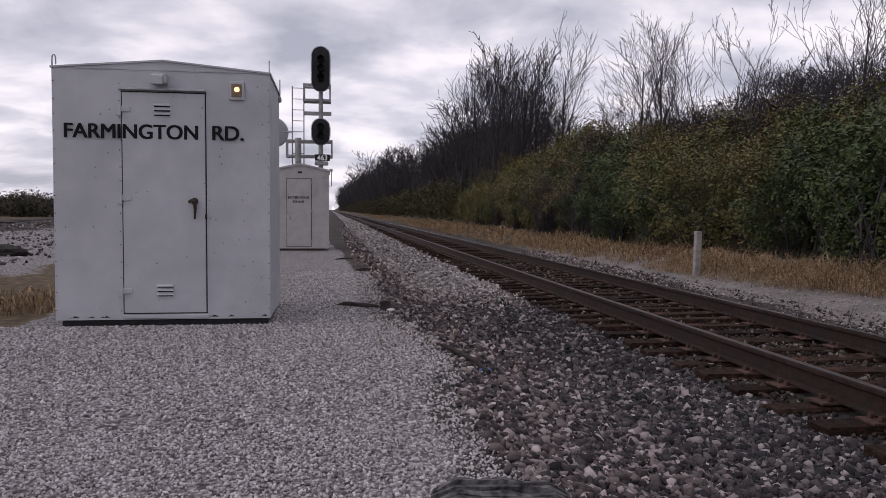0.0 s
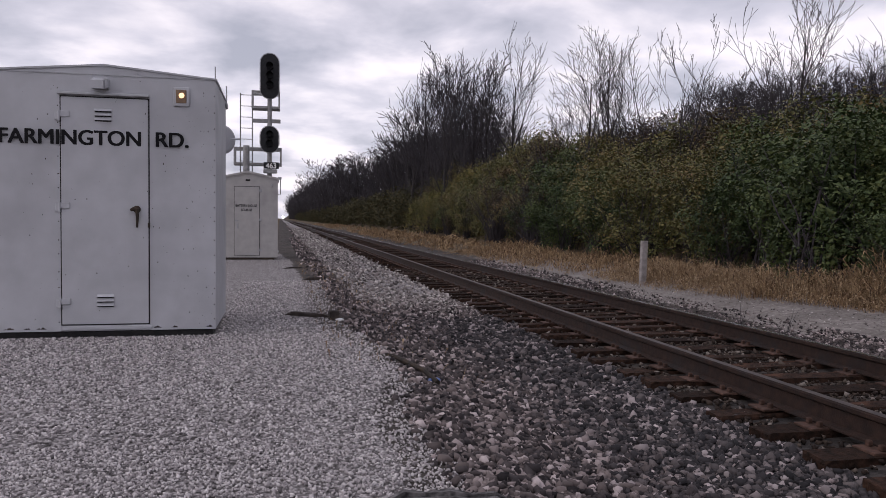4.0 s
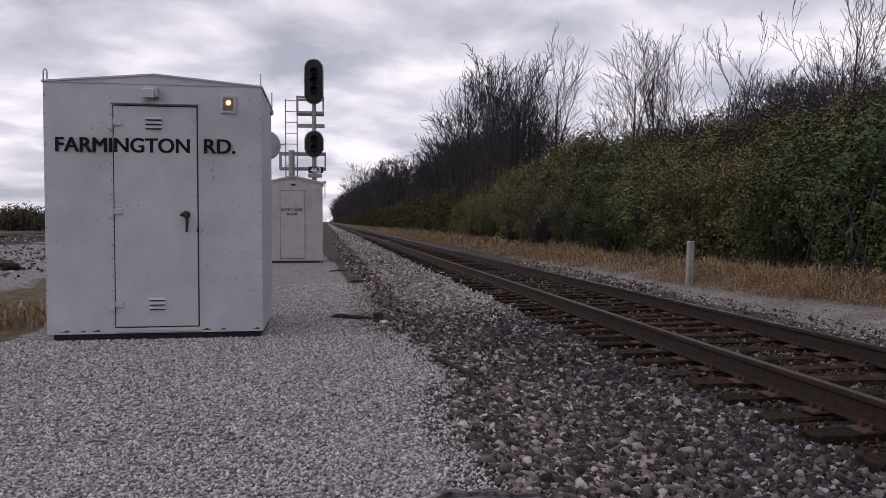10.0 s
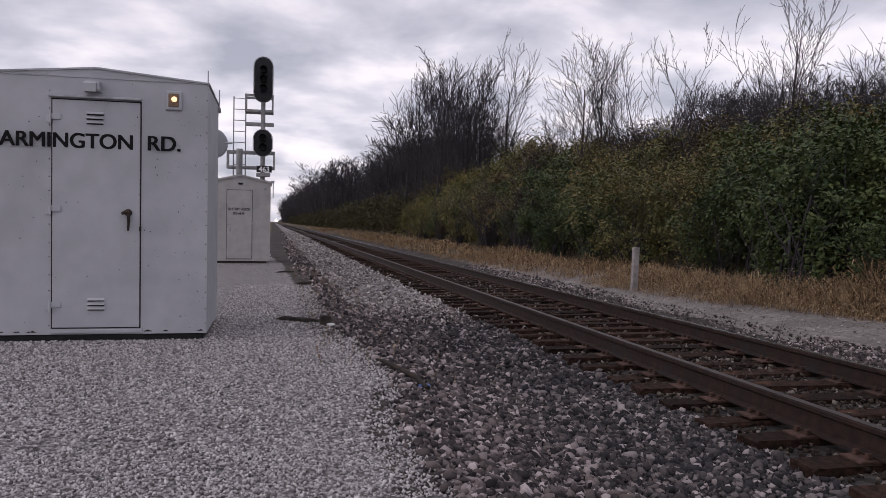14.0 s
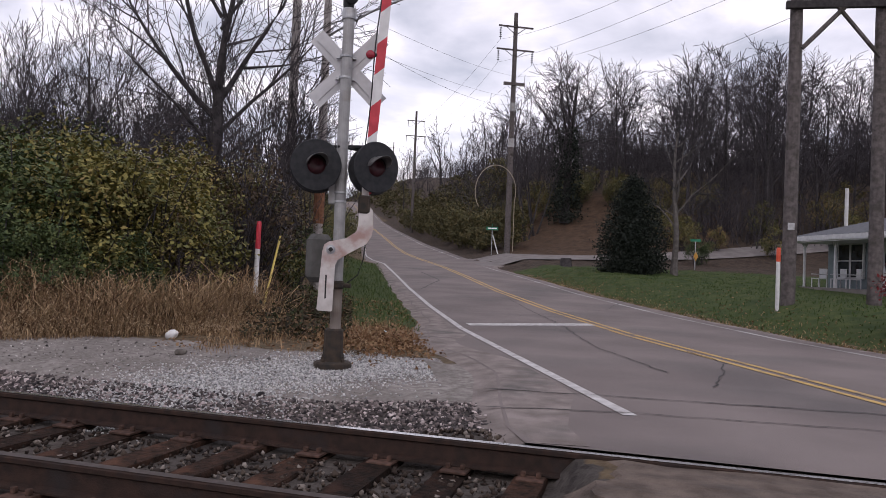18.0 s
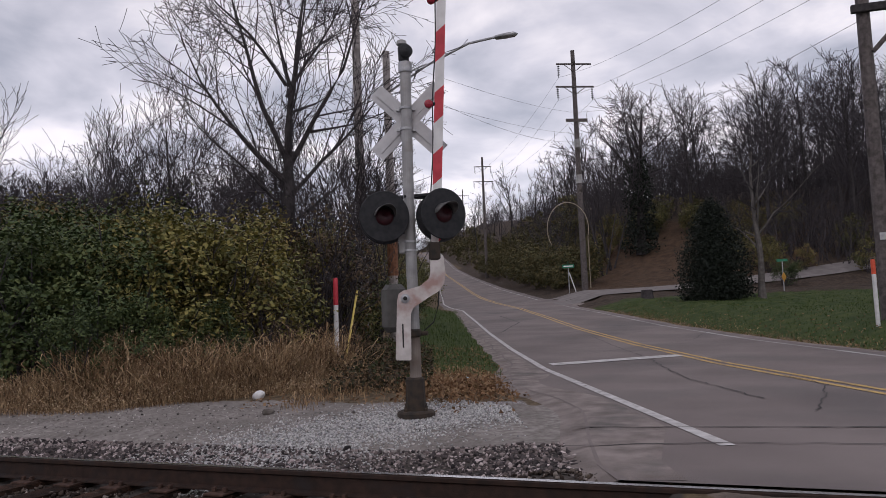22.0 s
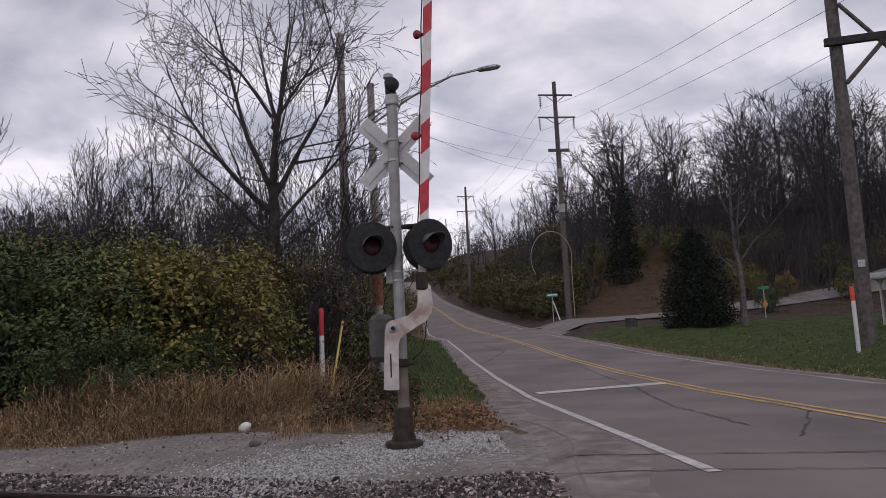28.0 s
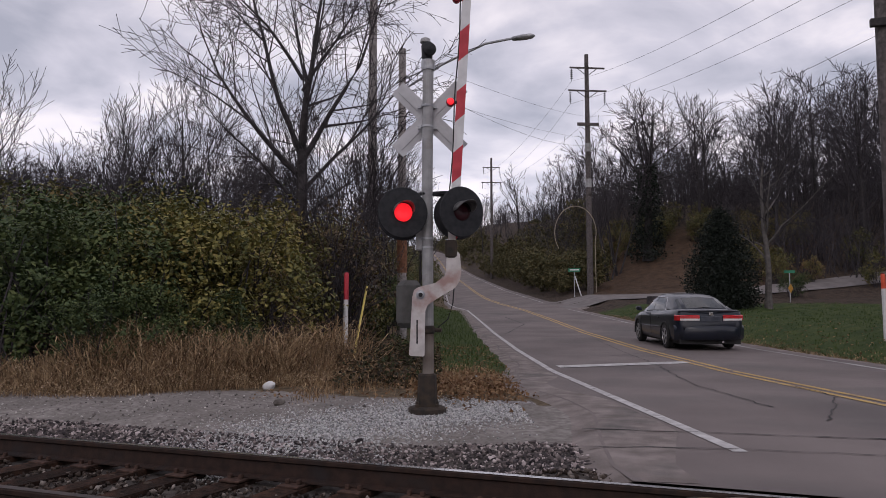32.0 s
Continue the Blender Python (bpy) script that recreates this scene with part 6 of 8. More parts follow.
class Tree:
    """A bare tree: trunk and limbs in one mesh, twigs in another."""

    def __init__(self, seed, height, r0, fork, spread, children, levels, wander=0.12, up=0.25, twig=0.006, stems=1, stem_spread=0.0, far=False, straight=False):
        self.straight = straight
        self.g = random.Random(seed)
        self.limbs, self.twigs = MB(), MB()
        self.children, self.levels, self.wander, self.up, self.spread, self.twig, self.far = children, levels, wander, up, spread, twig, far
        for k in range(stems):
            a = self.g.uniform(0, 6.28)
            d = Vector((math.cos(a) * stem_spread, math.sin(a) * stem_spread, 1)).normalized()
            self.grow(Vector((math.cos(a), math.sin(a), 0)) * 0.15 * (stems > 1), d, height * self.g.uniform(0.8, 1.0), r0 * self.g.uniform(0.7, 1) if stems > 1 else r0, 0, fork)

    def grow(self, p, d, length, r, level, start):
        g = self.g
        n = ((7, 4, 3, 2, 2, 2) if self.far else (9, 7, 5, 3, 2, 2))[min(level, 5)]
        pts, rad = [p.copy()], [r * (1.25 if level == 0 else 1)]
        dirs = [d.copy()]
        q = p.copy()
        for i in range(n):
            j = Vector((g.gauss(0, 1), g.gauss(0, 1), g.gauss(0, 1))) * self.wander * ((0.25 if self.straight else 0.6) if level == 0 else 1.0)
            d = (d + j + Vector((0, 0, self.up * (0.35 if level else 0.15)))).normalized()
            q = q + d * (length / n)
            pts.append(q.copy())
            dirs.append(d.copy())
            t = (i + 1) / n
            rad.append(max(self.twig, r * (1 - t * (0.85 if level else 0.80))))
        last = level >= self.levels - 1
        mb = self.limbs if level <= 1 else self.twigs
        mb.tube(pts, rad, ((6, 4, 3, 3, 3, 3) if self.far else (9, 6, 4, 3, 3, 3))[min(level, 5)], caps=False)
        if last:
            return
        m = self.children[level]
        for k in range(m):
            t = start + (1 - start) * (k + g.random()) / m
            t = min(t, 0.98)
            i = min(int(t * n), n - 1)
            f = t * n - i
            base = pts[i].lerp(pts[i + 1], f)
            dd = dirs[i + 1]
            axis = dd.cross(Vector((g.gauss(0, 1), g.gauss(0, 1), g.gauss(0, 1)))).normalized()
            ang = radians(self.spread[min(level, len(self.spread) - 1)] * g.uniform(0.6, 1.35))
            nd = Matrix.Rotation(ang, 3, axis) @ dd
            rr = rad[i] * g.uniform(0.35, 0.62)
            ll = length * (0.62 if level == 0 else 0.55) * (1.15 - 0.75 * t * (0.9 if level == 0 else 0.5)) * g.uniform(0.65, 1.15)
            self.grow(base, nd, ll, max(rr, self.twig), level + 1, 0.22)

    def meshes(self, bark=None, twig=None):
        return mesh_of("trunk", self.limbs, bark or BARK), mesh_of("crown", self.twigs, twig or TWIG)


def plant_tree(pair, x, y, s, turn, label, group="", zs=1.0, name="bare_tree"):
    t = thing(name, Matrix.LocRotScale((x, y, lz(x, y) - 0.1), Euler((0, 0, turn)), (s, s, s * zs)), label, "tree", group)
    part("trunk", pair[0], None, t)
    part("crown", pair[1], None, t)
    return t


def quads_of(me):
    v = np.empty(len(me.vertices) * 3, np.float32)
    me.vertices.foreach_get("co", v)
    f = np.empty(len(me.loops), np.int32)
    me.loops.foreach_get("vertex_index", f)
    return v.reshape(-1, 3), f.reshape(-1, 4)


def joined(name, items, ma, label, category):
    """Far plants past counting, as one mesh. items: (mesh, x, y, scale, turn)."""
    vs, fs, k = [], [], 0
    cache = {}
    for me, x, y, s, turn in items:
        if me.name not in cache:
            cache[me.name] = quads_of(me)
        v, f = cache[me.name]
        c, q = math.cos(turn), math.sin(turn)
        w = np.stack([v[:, 0] * c - v[:, 1] * q, v[:, 0] * q + v[:, 1] * c, v[:, 2]], 1) * s + np.array([x, y, lz(x, y) - 0.1])
        vs.append(w)
        fs.append(f + k)
        k += len(v)
    tagged(new(name, raw_mesh(name, np.concatenate(vs), np.concatenate(fs), ma)), label, category, kind="stuff")


def thicket_mesh(seed, r, h, n, w):
    """Leafless undergrowth: many thin bent stems."""
    g = random.Random(seed)
    mb = MB()
    for k in range(n):
        a, q = g.uniform(0, 6.28), r * g.random() ** 0.5
        p = Vector((q * math.cos(a), q * math.sin(a), 0))
        d = Vector((g.gauss(0, .35), g.gauss(0, .35), 1))
        hh = h * g.uniform(0.45, 1.0)
        m = p + d * hh * 0.5
        t = m + (d + Vector((g.gauss(0, .4), g.gauss(0, .4), 0))) * hh * 0.5
        mb.tube([p, m, t], [w, w * 0.8, w * 0.35], 3, caps=False)
        for j in range(2):
            e = m.lerp(t, g.random())
            mb.tube([e, e + Vector((g.gauss(0, .5), g.gauss(0, .5), g.uniform(.2, .8))) * hh * 0.35], [w * 0.6, w * 0.3], 3, caps=False)
    return mesh_of("thicket", mb, TWIG)


def build_plants():
    g = random.Random(11)
    # hedge of half-leafless shrubs along the far side of the line
    near = [shrub_meshes(20 + k, 1.7, 3.6, 260, 26, 0.046, LEAF, 15) for k in range(5)]
    yellow = [shrub_meshes(40 + k, 1.7, 3.4, 250, 26, 0.046, YELLOW_LEAF, 15) for k in range(3)]
    green = [shrub_meshes(50 + k, 1.5, 3.0, 240, 28, 0.046, GREEN_LEAF, 15) for k in range(3)]
    bare = [shrub_meshes(55 + k, 1.7, 3.6, 190, 13, 0.044, RUSSET_LEAF, 13, 90) for k in range(3)]
    far = [shrub_meshes(60 + k, 2.2, 4.6, 130, 17, 0.10, LEAF) for k in range(4)]
    middling = [shrub_meshes(90 + k, 2.2, 4.6, 80, 13, 0.125, LEAF) for k in range(3)]
    farther = [shrub_meshes(65 + k, 2.2, 4.6, 50, 10, 0.2, LEAF) for k in range(4)]
    low = [shrub_meshes(75 + k, 3.0, 4.2, 110, 5, 0.19, LEAF, 22) for k in range(3)]
    labels = {0: "dense autumn shrub with olive and russet leaves", 1: "shrub with yellowing autumn leaves", 2: "shrub with dark green leaves", 3: "purple-brown shrub almost bare of leaves"}
    kinds = (near, yellow, green, bare)

    def ridge(a):
        """How high the hedge stands over the eye, in degrees, so far right of the line's heading."""
        return float(np.interp(a, [5, 8, 12, 17, 21, 25, 29, 32.6, 36, 40, 45, 49, 53], [1.6, 2.8, 4.1, 5.7, 7.4, 8.1, 7.8, 8.2, 9.1, 10.3, 9.9, 9.0, 8.6]))

    def one(x, y, lo, hi, fill=1.0):
        a, d = math.degrees(math.atan2(x, y)), math.hypot(x, y)
        s = (EYE + d * math.tan(radians(ridge(a))) * fill - lz(x, y)) / 3.45
        q = g.random()
        green_share = 0.5 if 12 < y < 17 or 30 < y < 42 else 0.22
        kind = 1 if q > 0.87 else 3 if q > 0.76 else 2 if q < green_share else 0
        plant_shrub(g.choice(kinds[kind]), x, y, max(lo, min(hi, s)) * g.uniform(0.88, 1.06), g.uniform(0, 6.28), labels[kind])
    y = 9.6
    while y < 62:
        one(10.5 + g.uniform(-.6, .6) + 0.01 * y, y, 0.6, 0.92, 0.6)
        one(12.6 + g.uniform(-.8, .8), y + g.uniform(-.7, .7), 0.9, 1.25, 0.8)
        one(15.2 + g.uniform(-.9, .9), y + g.uniform(-.9, .9), 1.0, 1.6, 0.95)
        if g.random() < 0.75:
            one(18.2 + g.uniform(-1, 1), y + g.uniform(-1.2, 1.2), 1.1, 1.9)
        y += 1.75 if y < 36 else 2.5
    lines = []
    for k in range(105):
        y = 62 + k * 2.6 * (1 + k * 0.006)
        for x, s in ((11.3, 0.85), (13.6, 1.0), (16.5, 1.1)):
            lines.append(((middling[k % 3] if k < 24 else farther[k % 4])[0], x + g.uniform(-1, 1), y + g.uniform(-1.5, 1.5), s * g.uniform(0.75, 1.05) * (1 + k * 0.0015), g.uniform(0, 6.28)))
    joined("far_thicket", lines, BRUSH_LEAF, "far trackside thicket of autumn shrubs", "shrubs")
    # the thicket's end towards the road
    for angle, d, s, kind in ((41, 15.6, 1.05, 2), (44.5, 14.2, 0.95, 2), (47.5, 15.2, 1.0, 2), (38.5, 14.5, 1.0, 2), (46, 16.8, 1.2, 2), (50.6, 14.6, 1.0, 1), (53.6, 15.4, 0.92, 1), (49, 18.0, 1.1, 0), (54.0, 18.5, 0.95, 0),
                              (45.5, 18.5, 1.15, 0), (42, 20, 1.2, 0), (55.6, 17.6, 0.8, 3), (56.0, 16.9, 0.62, 3), (58.6, 21.4, 0.7, 3), (58.0, 21.0, 0.95, 3), (56.2, 19.5, 0.9, 3), (60.4, 22.0, 0.85, 3), (63.2, 22.5, 0.6, 2), (52, 22, 1.0, 0), (57, 25, 0.9, 0), (65.0, 27, 0.7, 2), (66.0, 32, 0.7, 0),
                              (47, 13.0, 0.55, 2), (43, 12.6, 0.5, 2), (51.5, 12.9, 0.5, 2), (55.2, 13.9, 0.55, 3), (52.2, 14.6, 1.08, 1), (48.0, 16.6, 1.15, 1), (54.6, 16.4, 1.02, 1)):
        x, y = polar(angle, d)
        plant_shrub(g.choice(kinds[kind]), x, y, s, g.uniform(0, 6.28), labels[kind], "roadside shrubs")
    for k in range(24):
        s0 = 27 + k * 2.6
        n0 = -1.6 - g.uniform(0, 2.0) if s0 < 45 else -0.9 - g.uniform(0, 1.6)
        x, y, _ = on_road(s0, n0)
        plant_shrub(near[k % 5] if s0 < 50 else far[k % 4], x, y, g.uniform(0.55, 0.85), g.uniform(0, 6.28), labels[0], "roadside shrubs")
    for a, d, q in ((38.0, 19, 1.25), (41, 23, 1.35), (44.5, 21, 1.35), (36, 22, 1.2), (47.5, 20.5, 1.3), (39.5, 17.2, 1.15), (43, 18, 1.2)):
        plant_shrub(green[int(a) % 2], *polar(a, d), q, a, labels[2], "roadside shrubs")
    lines = []
    for k in range(130):
        s0 = g.uniform(85, 330)
        n0 = -0.6 - g.uniform(0, 6) if k % 2 else 10.8 + g.uniform(0, 8)
        x, y, _ = on_road(s0, n0)
        lines.append((farther[k % 4][0], x, y, g.uniform(0.7, 1.1), g.uniform(0, 6.28)))
    for k in range(150):
        s0 = g.uniform(62, 135)
        n0 = 10.5 + abs(g.gauss(0, 4.5))
        x, y, _ = on_road(s0, n0)
        if math.degrees(math.atan2(x, y)) < 79.3:
            lines.append((middling[k % 3][0], x, y, g.uniform(0.6, 1.0), g.uniform(0, 6.28)))
    joined("roadside_brush", lines, ROADSIDE_LEAF, "dark brown-green brush along the road", "shrubs")
    for k in range(44):
        a, d = g.uniform(88, 118), g.uniform(62, 80)
        x, y = polar(a, d)
        plant_shrub(far[k % 4], x, y, g.uniform(0.45, 0.8), g.uniform(0, 6.28), "low brush at the wood's edge", "woodland brush")
    for k in range(30):
        a, d = g.uniform(78.5, 93), g.uniform(79, 86)
        plant_shrub(far[k % 4], *polar(a, d), g.uniform(0.45, 0.75), g.uniform(0, 6.28), "low brush at the top of the bare slope", "woodland brush")
    plant_shrub(green[0], *polar(92.6, 58), 0.75, 1.0, "small green shrub at the wood's edge", "woodland brush")
    # far left: scrub beyond the second line
    lines = []
    for k in range(160):
        lines.append((low[k % 3][0], -34 - g.uniform(0, 14), 30 + k * 1.5 + g.uniform(-2, 2), g.uniform(0.45, 0.62) * (1 + k * 0.003), g.uniform(0, 6.28)))
    for k in range(60):
        x, y = polar(g.uniform(-28, -13), g.uniform(92, 125))
        lines.append((low[k % 3][0], x, y, g.uniform(0.6, 0.85), g.uniform(0, 6.28)))
    for k in range(50):
        a = g.uniform(-60, -25) if k < 20 else g.uniform(130, 300)
        x, y = polar(a, g.uniform(80, 130))
        lines.append((farther[k % 4][0], x, y, g.uniform(0.9, 1.3), g.uniform(0, 6.28)))
    joined("distant_scrub", lines, BROWN_LEAF, "distant brown scrub beyond the second line", "shrubs")
    # low undergrowth under the woods
    brush = [thicket_mesh(200 + k, 1.6, 3.4, 34, 0.017) for k in range(3)]
    coarse = [thicket_mesh(210 + k, 2.6, 5.0, 32, 0.036) for k in range(3)]
    lines = []
    for k in range(380):
        a = 122 - 50 * g.random() ** 1.35
        d = g.uniform(66, 130)
        if 79 < a < 91 and d < 82:
            continue
        x, y = polar(a, d)
        if x * N.x + y * N.y > 13:
            lines.append((coarse[k % 3], x, y, g.uniform(0.7, 1.25), g.uniform(0, 6.28)))
    for k in range(170):
        x, y = 15 + abs(g.gauss(0, 9)), 60 + 420 * g.random() ** 1.6
        lines.append((coarse[k % 3], x, y, g.uniform(0.9, 1.5), g.uniform(0, 6.28)))
    for k in range(110):
        s0, n0 = g.uniform(60, 330), g.choice((-1, 1)) * g.uniform(6, 30)
        n0 = n0 + (10 if n0 > 0 else 0)
        x, y, _ = on_road(s0, n0)
        if 79 < math.degrees(math.atan2(x, y)) < 91 and s0 < 82:
            continue
        lines.append((coarse[k % 3], x, y, g.uniform(0.7, 1.1), g.uniform(0, 6.28)))
    joined("undergrowth", lines, TWIG, "leafless grey-brown undergrowth of the woods", "undergrowth")
    lines = []
    for k in range(120):
        a, d = g.uniform(16, 66), g.uniform(23, 46)
        x, y = polar(a, d)
        if x > 14.5 and x * N.x + y * N.y < -3.5:
            lines.append((brush[k % 3], x, y, g.uniform(0.7, 1.15) * (0.5 if a < 40 else 0.9), g.uniform(0, 6.28)))
    joined("undergrowth", lines, TWIG, "leafless brush behind the shrubs", "undergrowth")

    # single bare trees that stand out
    def rise(pair):
        return max(v.co.z for me in pair for v in me.vertices)

    def tree_to(pair, angle, d, top, label, group="single bare trees", zs=1.0):
        """Plants a tree whose tip stands so many degrees over the eye."""
        x, y = polar(angle, d)
        return plant_tree(pair, x, y, (EYE + d * math.tan(radians(top)) - lz(x, y) + 0.1) / rise(pair) / zs, g.uniform(0, 6.28), label, group, zs)

    tall = Tree(8, 10, 0.2, 0.2, (40, 42, 42, 42), (0, 9, 6, 3), 5, 0.075, 0.10, 0.0075, stems=0)
    tall.limbs.tube([(0, 0, -0.2), (0.02, 0.03, 1.2), (-0.03, 0.02, 2.6), (0.02, -0.02, 4.0), (0.0, 0.02, 5.0)], [0.24, 0.185, 0.165, 0.15, 0.125], 10, caps=False)
    # height, side of the crown (degrees), lean, length, thickness
    for z, turn, tilt, length, r0 in ((4.9, 90, 5, 6.3, 0.115), (4.8, 175, 22, 5.8, 0.085), (4.3, 185, 40, 4.9, 0.08), (4.7, 10, 34, 5.4, 0.08), (3.9, 355, 48, 4.6, 0.06), (5.0, 265, 26, 4.8, 0.065),
                                      (4.5, 80, 40, 4.6, 0.06), (3.5, 200, 52, 3.6, 0.05), (3.2, 30, 58, 3.4, 0.045), (6.6, 20, 30, 4.0, 0.05), (6.9, 190, 32, 3.8, 0.05)):
        d = Vector((math.sin(radians(tilt)) * math.cos(radians(turn)), math.sin(radians(tilt)) * math.sin(radians(turn)), math.cos(radians(tilt))))
        tall.grow(Vector((0, 0.0, z)), d, length, r0, 1, 0.2)
    big = tall.meshes()
    plant_tree(big, *polar(57.2, 20.0), 1.0, radians(-57.2), "large bare tree with dark spreading limbs", "single bare trees")
    thin = [Tree(70 + k, 7.5, 0.10, 0.3, (32, 36, 38), (10, 6, 4), 4, 0.085, 0.24, 0.0075, straight=True).meshes() for k in range(3)]
    forked = [Tree(76 + k, 7.5, 0.085, 0.35, (28, 32, 34), (6, 4, 3), 4, 0.085, 0.26, 0.0095, stems=3, stem_spread=0.3, straight=True).meshes() for k in range(2)]
    multi = [Tree(80 + k, 7.0, 0.06, 0.3, (26, 36, 40), (8, 6, 4), 4, 0.10, 0.24, 0.0085, stems=3, stem_spread=0.22).meshes() for k in range(3)]
    clump = [Tree(90 + k, 12.0, 0.17, 0.25, (28, 34, 38), (10, 5, 4), 4, 0.09, 0.30, 0.019, straight=True).meshes(None, HAZED_TWIG) for k in range(3)]
    for angle, d, top, pair, label in ((17.2, 56, 14.0, thin[0], "tall slender bare tree above the shrubs"), (22.7, 33, 13.4, thin[1], "slender bare tree above the shrubs"), (24.2, 34, 14.1, thin[2], "slender bare tree above the shrubs"),
                                       (28.3, 30, 14.4, forked[0], "pale forked bare tree above the shrubs"), (26.2, 33, 11.6, forked[1], "forked bare sapling above the shrubs"), (36.9, 27, 17.2, thin[0], "slender bare tree above the shrubs"),
                                       (35.2, 34, 11.6, thin[1], "slender bare tree above the shrubs"), (32.5, 46, 10.9, clump[1], "round-headed bare tree on the hilltop"), (20.6, 50, 9.6, multi[1], "bare sapling above the shrubs"),
                                       (46.7, 19.5, 16.6, multi[1], "many-stemmed bare tree above the shrubs"), (44.6, 21, 15.0, thin[2], "slender bare tree above the shrubs"), (50.8, 21, 16.4, multi[2], "many-stemmed bare tree above the shrubs"),
                                       (48.8, 20, 18.0, thin[1], "slender bare tree above the shrubs"), (59.8, 20.2, 19.5, multi[1], "crooked bare tree beside the wooden poles"), (61.6, 21.5, 16.5, multi[0], "bare sapling beside the wooden poles"), (60.9, 19.4, 13.0, multi[2], "bare sapling beside the wooden poles"),
                                       (63.6, 22.5, 13.5, multi[1], "bare sapling beside the wooden poles"), (66.2, 30, 10.5, thin[2], "bare sapling by the road"), (64.4, 27, 13.0, multi[2], "bare sapling by the road"), (54.2, 25, 14.5, multi[1], "many-stemmed bare tree above the shrubs")):
        tree_to(pair, angle, d, top, label)
    for k, (angle, d, top) in enumerate(((9.6, 72, 9.6), (10.4, 70, 11.0), (11.2, 68, 11.4), (11.9, 66, 12.4), (12.6, 64, 12.9), (13.3, 66, 12.6), (14.0, 63, 12.2), (14.7, 66, 11.4), (15.3, 63, 12.0), (16.0, 68, 10.6), (12.2, 60, 10.8), (13.7, 60, 10.4))):
        tree_to(clump[k % 3], angle, d, top, "tall bare tree in a trackside clump", "trackside clump")

    # woods: many trees from a few kinds
    wood = [Tree(100 + k, 13.0, 0.2, 0.3, (40, 42, 42), (10, 6, 4), 4, 0.10, 0.18, 0.021, far=True, straight=True).meshes(None, HAZED_TWIG) for k in range(5)]
    small = [Tree(120 + k, 8.0, 0.09, 0.2, (38, 42, 42), (8, 5, 4), 4, 0.11, 0.18, 0.0125, far=True).meshes(None, HAZED_TWIG) for k in range(4)]
    woodland = "bare tree in the leafless wood"
    far_tree = [Tree(140 + k, 12.0, 0.18, 0.18, (36, 42, 42), (7, 4, 2), 4, 0.11, 0.24, 0.034, far=True) for k in range(4)]
    far_limbs, far_twigs = [mesh_of("far_limbs", t.limbs, BARK) for t in far_tree], [mesh_of("far_twigs", t.twigs, TWIG) for t in far_tree]
    for k in range(64):
        y = 74 + 2.0 * k + g.uniform(-3, 3)
        x = 16.5 + abs(g.gauss(0, 7))
        plant_tree(wood[k % 5], x, y, g.uniform(0.62, 0.86), g.uniform(0, 6.28), woodland, "trackside wood")
    items = []
    for k in range(350):
        y = 105 + 1000 * (k / 350.0) ** 1.8 + g.uniform(-8, 8)
        x = (15.0 if y < 150 else 10.5) + abs(g.gauss(0, 8 if y < 150 else 5)) + y * 0.001
        items.append((k % 4, x, y, g.uniform(0.74, 1.0) * (1 + min(y, 700) * 0.0011), g.uniform(0, 6.28)))
    for k in range(70):
        a, d = g.uniform(70, 122), g.uniform(120, 180)
        x, y = polar(a, d)
        if x * N.x + y * N.y > 14 or x * N.x + y * N.y < -6:
            items.append((k % 4, x, y, g.uniform(0.9, 1.25), g.uniform(0, 6.28)))
    for k in range(90):
        a, d = g.uniform(19, 60), g.uniform(62, 110)
        x, y = polar(a, d)
        if x * N.x + y * N.y < -8:
            top = np.interp(a, [19, 29, 34, 43, 60], [7.2, 8.4, 9.6, 11.0, 11.5]) * g.uniform(0.85, 1.0)
            items.append((k % 4, x, y, max(0.3, (EYE + d * math.tan(radians(top)) - lz(x, y)) / 13.5), g.uniform(0, 6.28)))
    joined("far_wood", [(far_limbs[i], *r) for i, *r in items], BARK, "trunks and limbs of the distant leafless wood", "trees")
    joined("far_wood", [(far_twigs[i], *r) for i, *r in items], HAZED_TWIG, "twigs of the distant leafless wood", "trees")
    for k in range(105):
        a = g.uniform(17, 58)
        d = g.uniform(34, 62)
        x, y = polar(a, d)
        if x < 17 or x * N.x + y * N.y > -5:
            continue
        top = np.interp(a, [17, 20, 29, 34, 40, 43, 46, 56], [7.4, 7.3, 8.8, 10.0, 10.8, 11.6, 12.6, 12.6]) * g.uniform(0.82, 1.02)
        h = EYE + d * math.tan(radians(top)) - lz(x, y)
        plant_tree(small[k % 4], x, y, max(0.3, (0.66 if a < 38 else 0.86) * h / 8.0), g.uniform(0, 6.28), woodland, "hilltop wood")
    items = []
    for k in range(75):
        a, d = g.uniform(29, 46), g.uniform(32, 52)
        x, y = polar(a, d)
        h = EYE + d * math.tan(radians(np.interp(a, [29, 31, 36, 46], [8.6, 10.6, 11.2, 11.8]) * g.uniform(0.86, 1.0))) - lz(x, y)
        items.append((small[k % 4], x, y, max(0.3, h / rise(small[k % 4])), g.uniform(0, 6.28)))
    joined("hilltop_wood", [(m[0], *r) for m, *r in items], small[0][0].materials[0], "trunks and limbs of the leafless hilltop wood", "trees")
    joined("hilltop_wood", [(m[1], *r) for m, *r in items], small[0][1].materials[0], "twigs of the leafless hilltop wood", "trees")
    distant = []
    for k in range(34):
        s0, n0 = g.uniform(30, 170), -6 - abs(g.gauss(0, 9))
        x, y, _ = on_road(s0, n0)
        plant_tree(small[k % 4], x, y, g.uniform(0.6, 0.9), g.uniform(0, 6.28), woodland, "roadside wood")
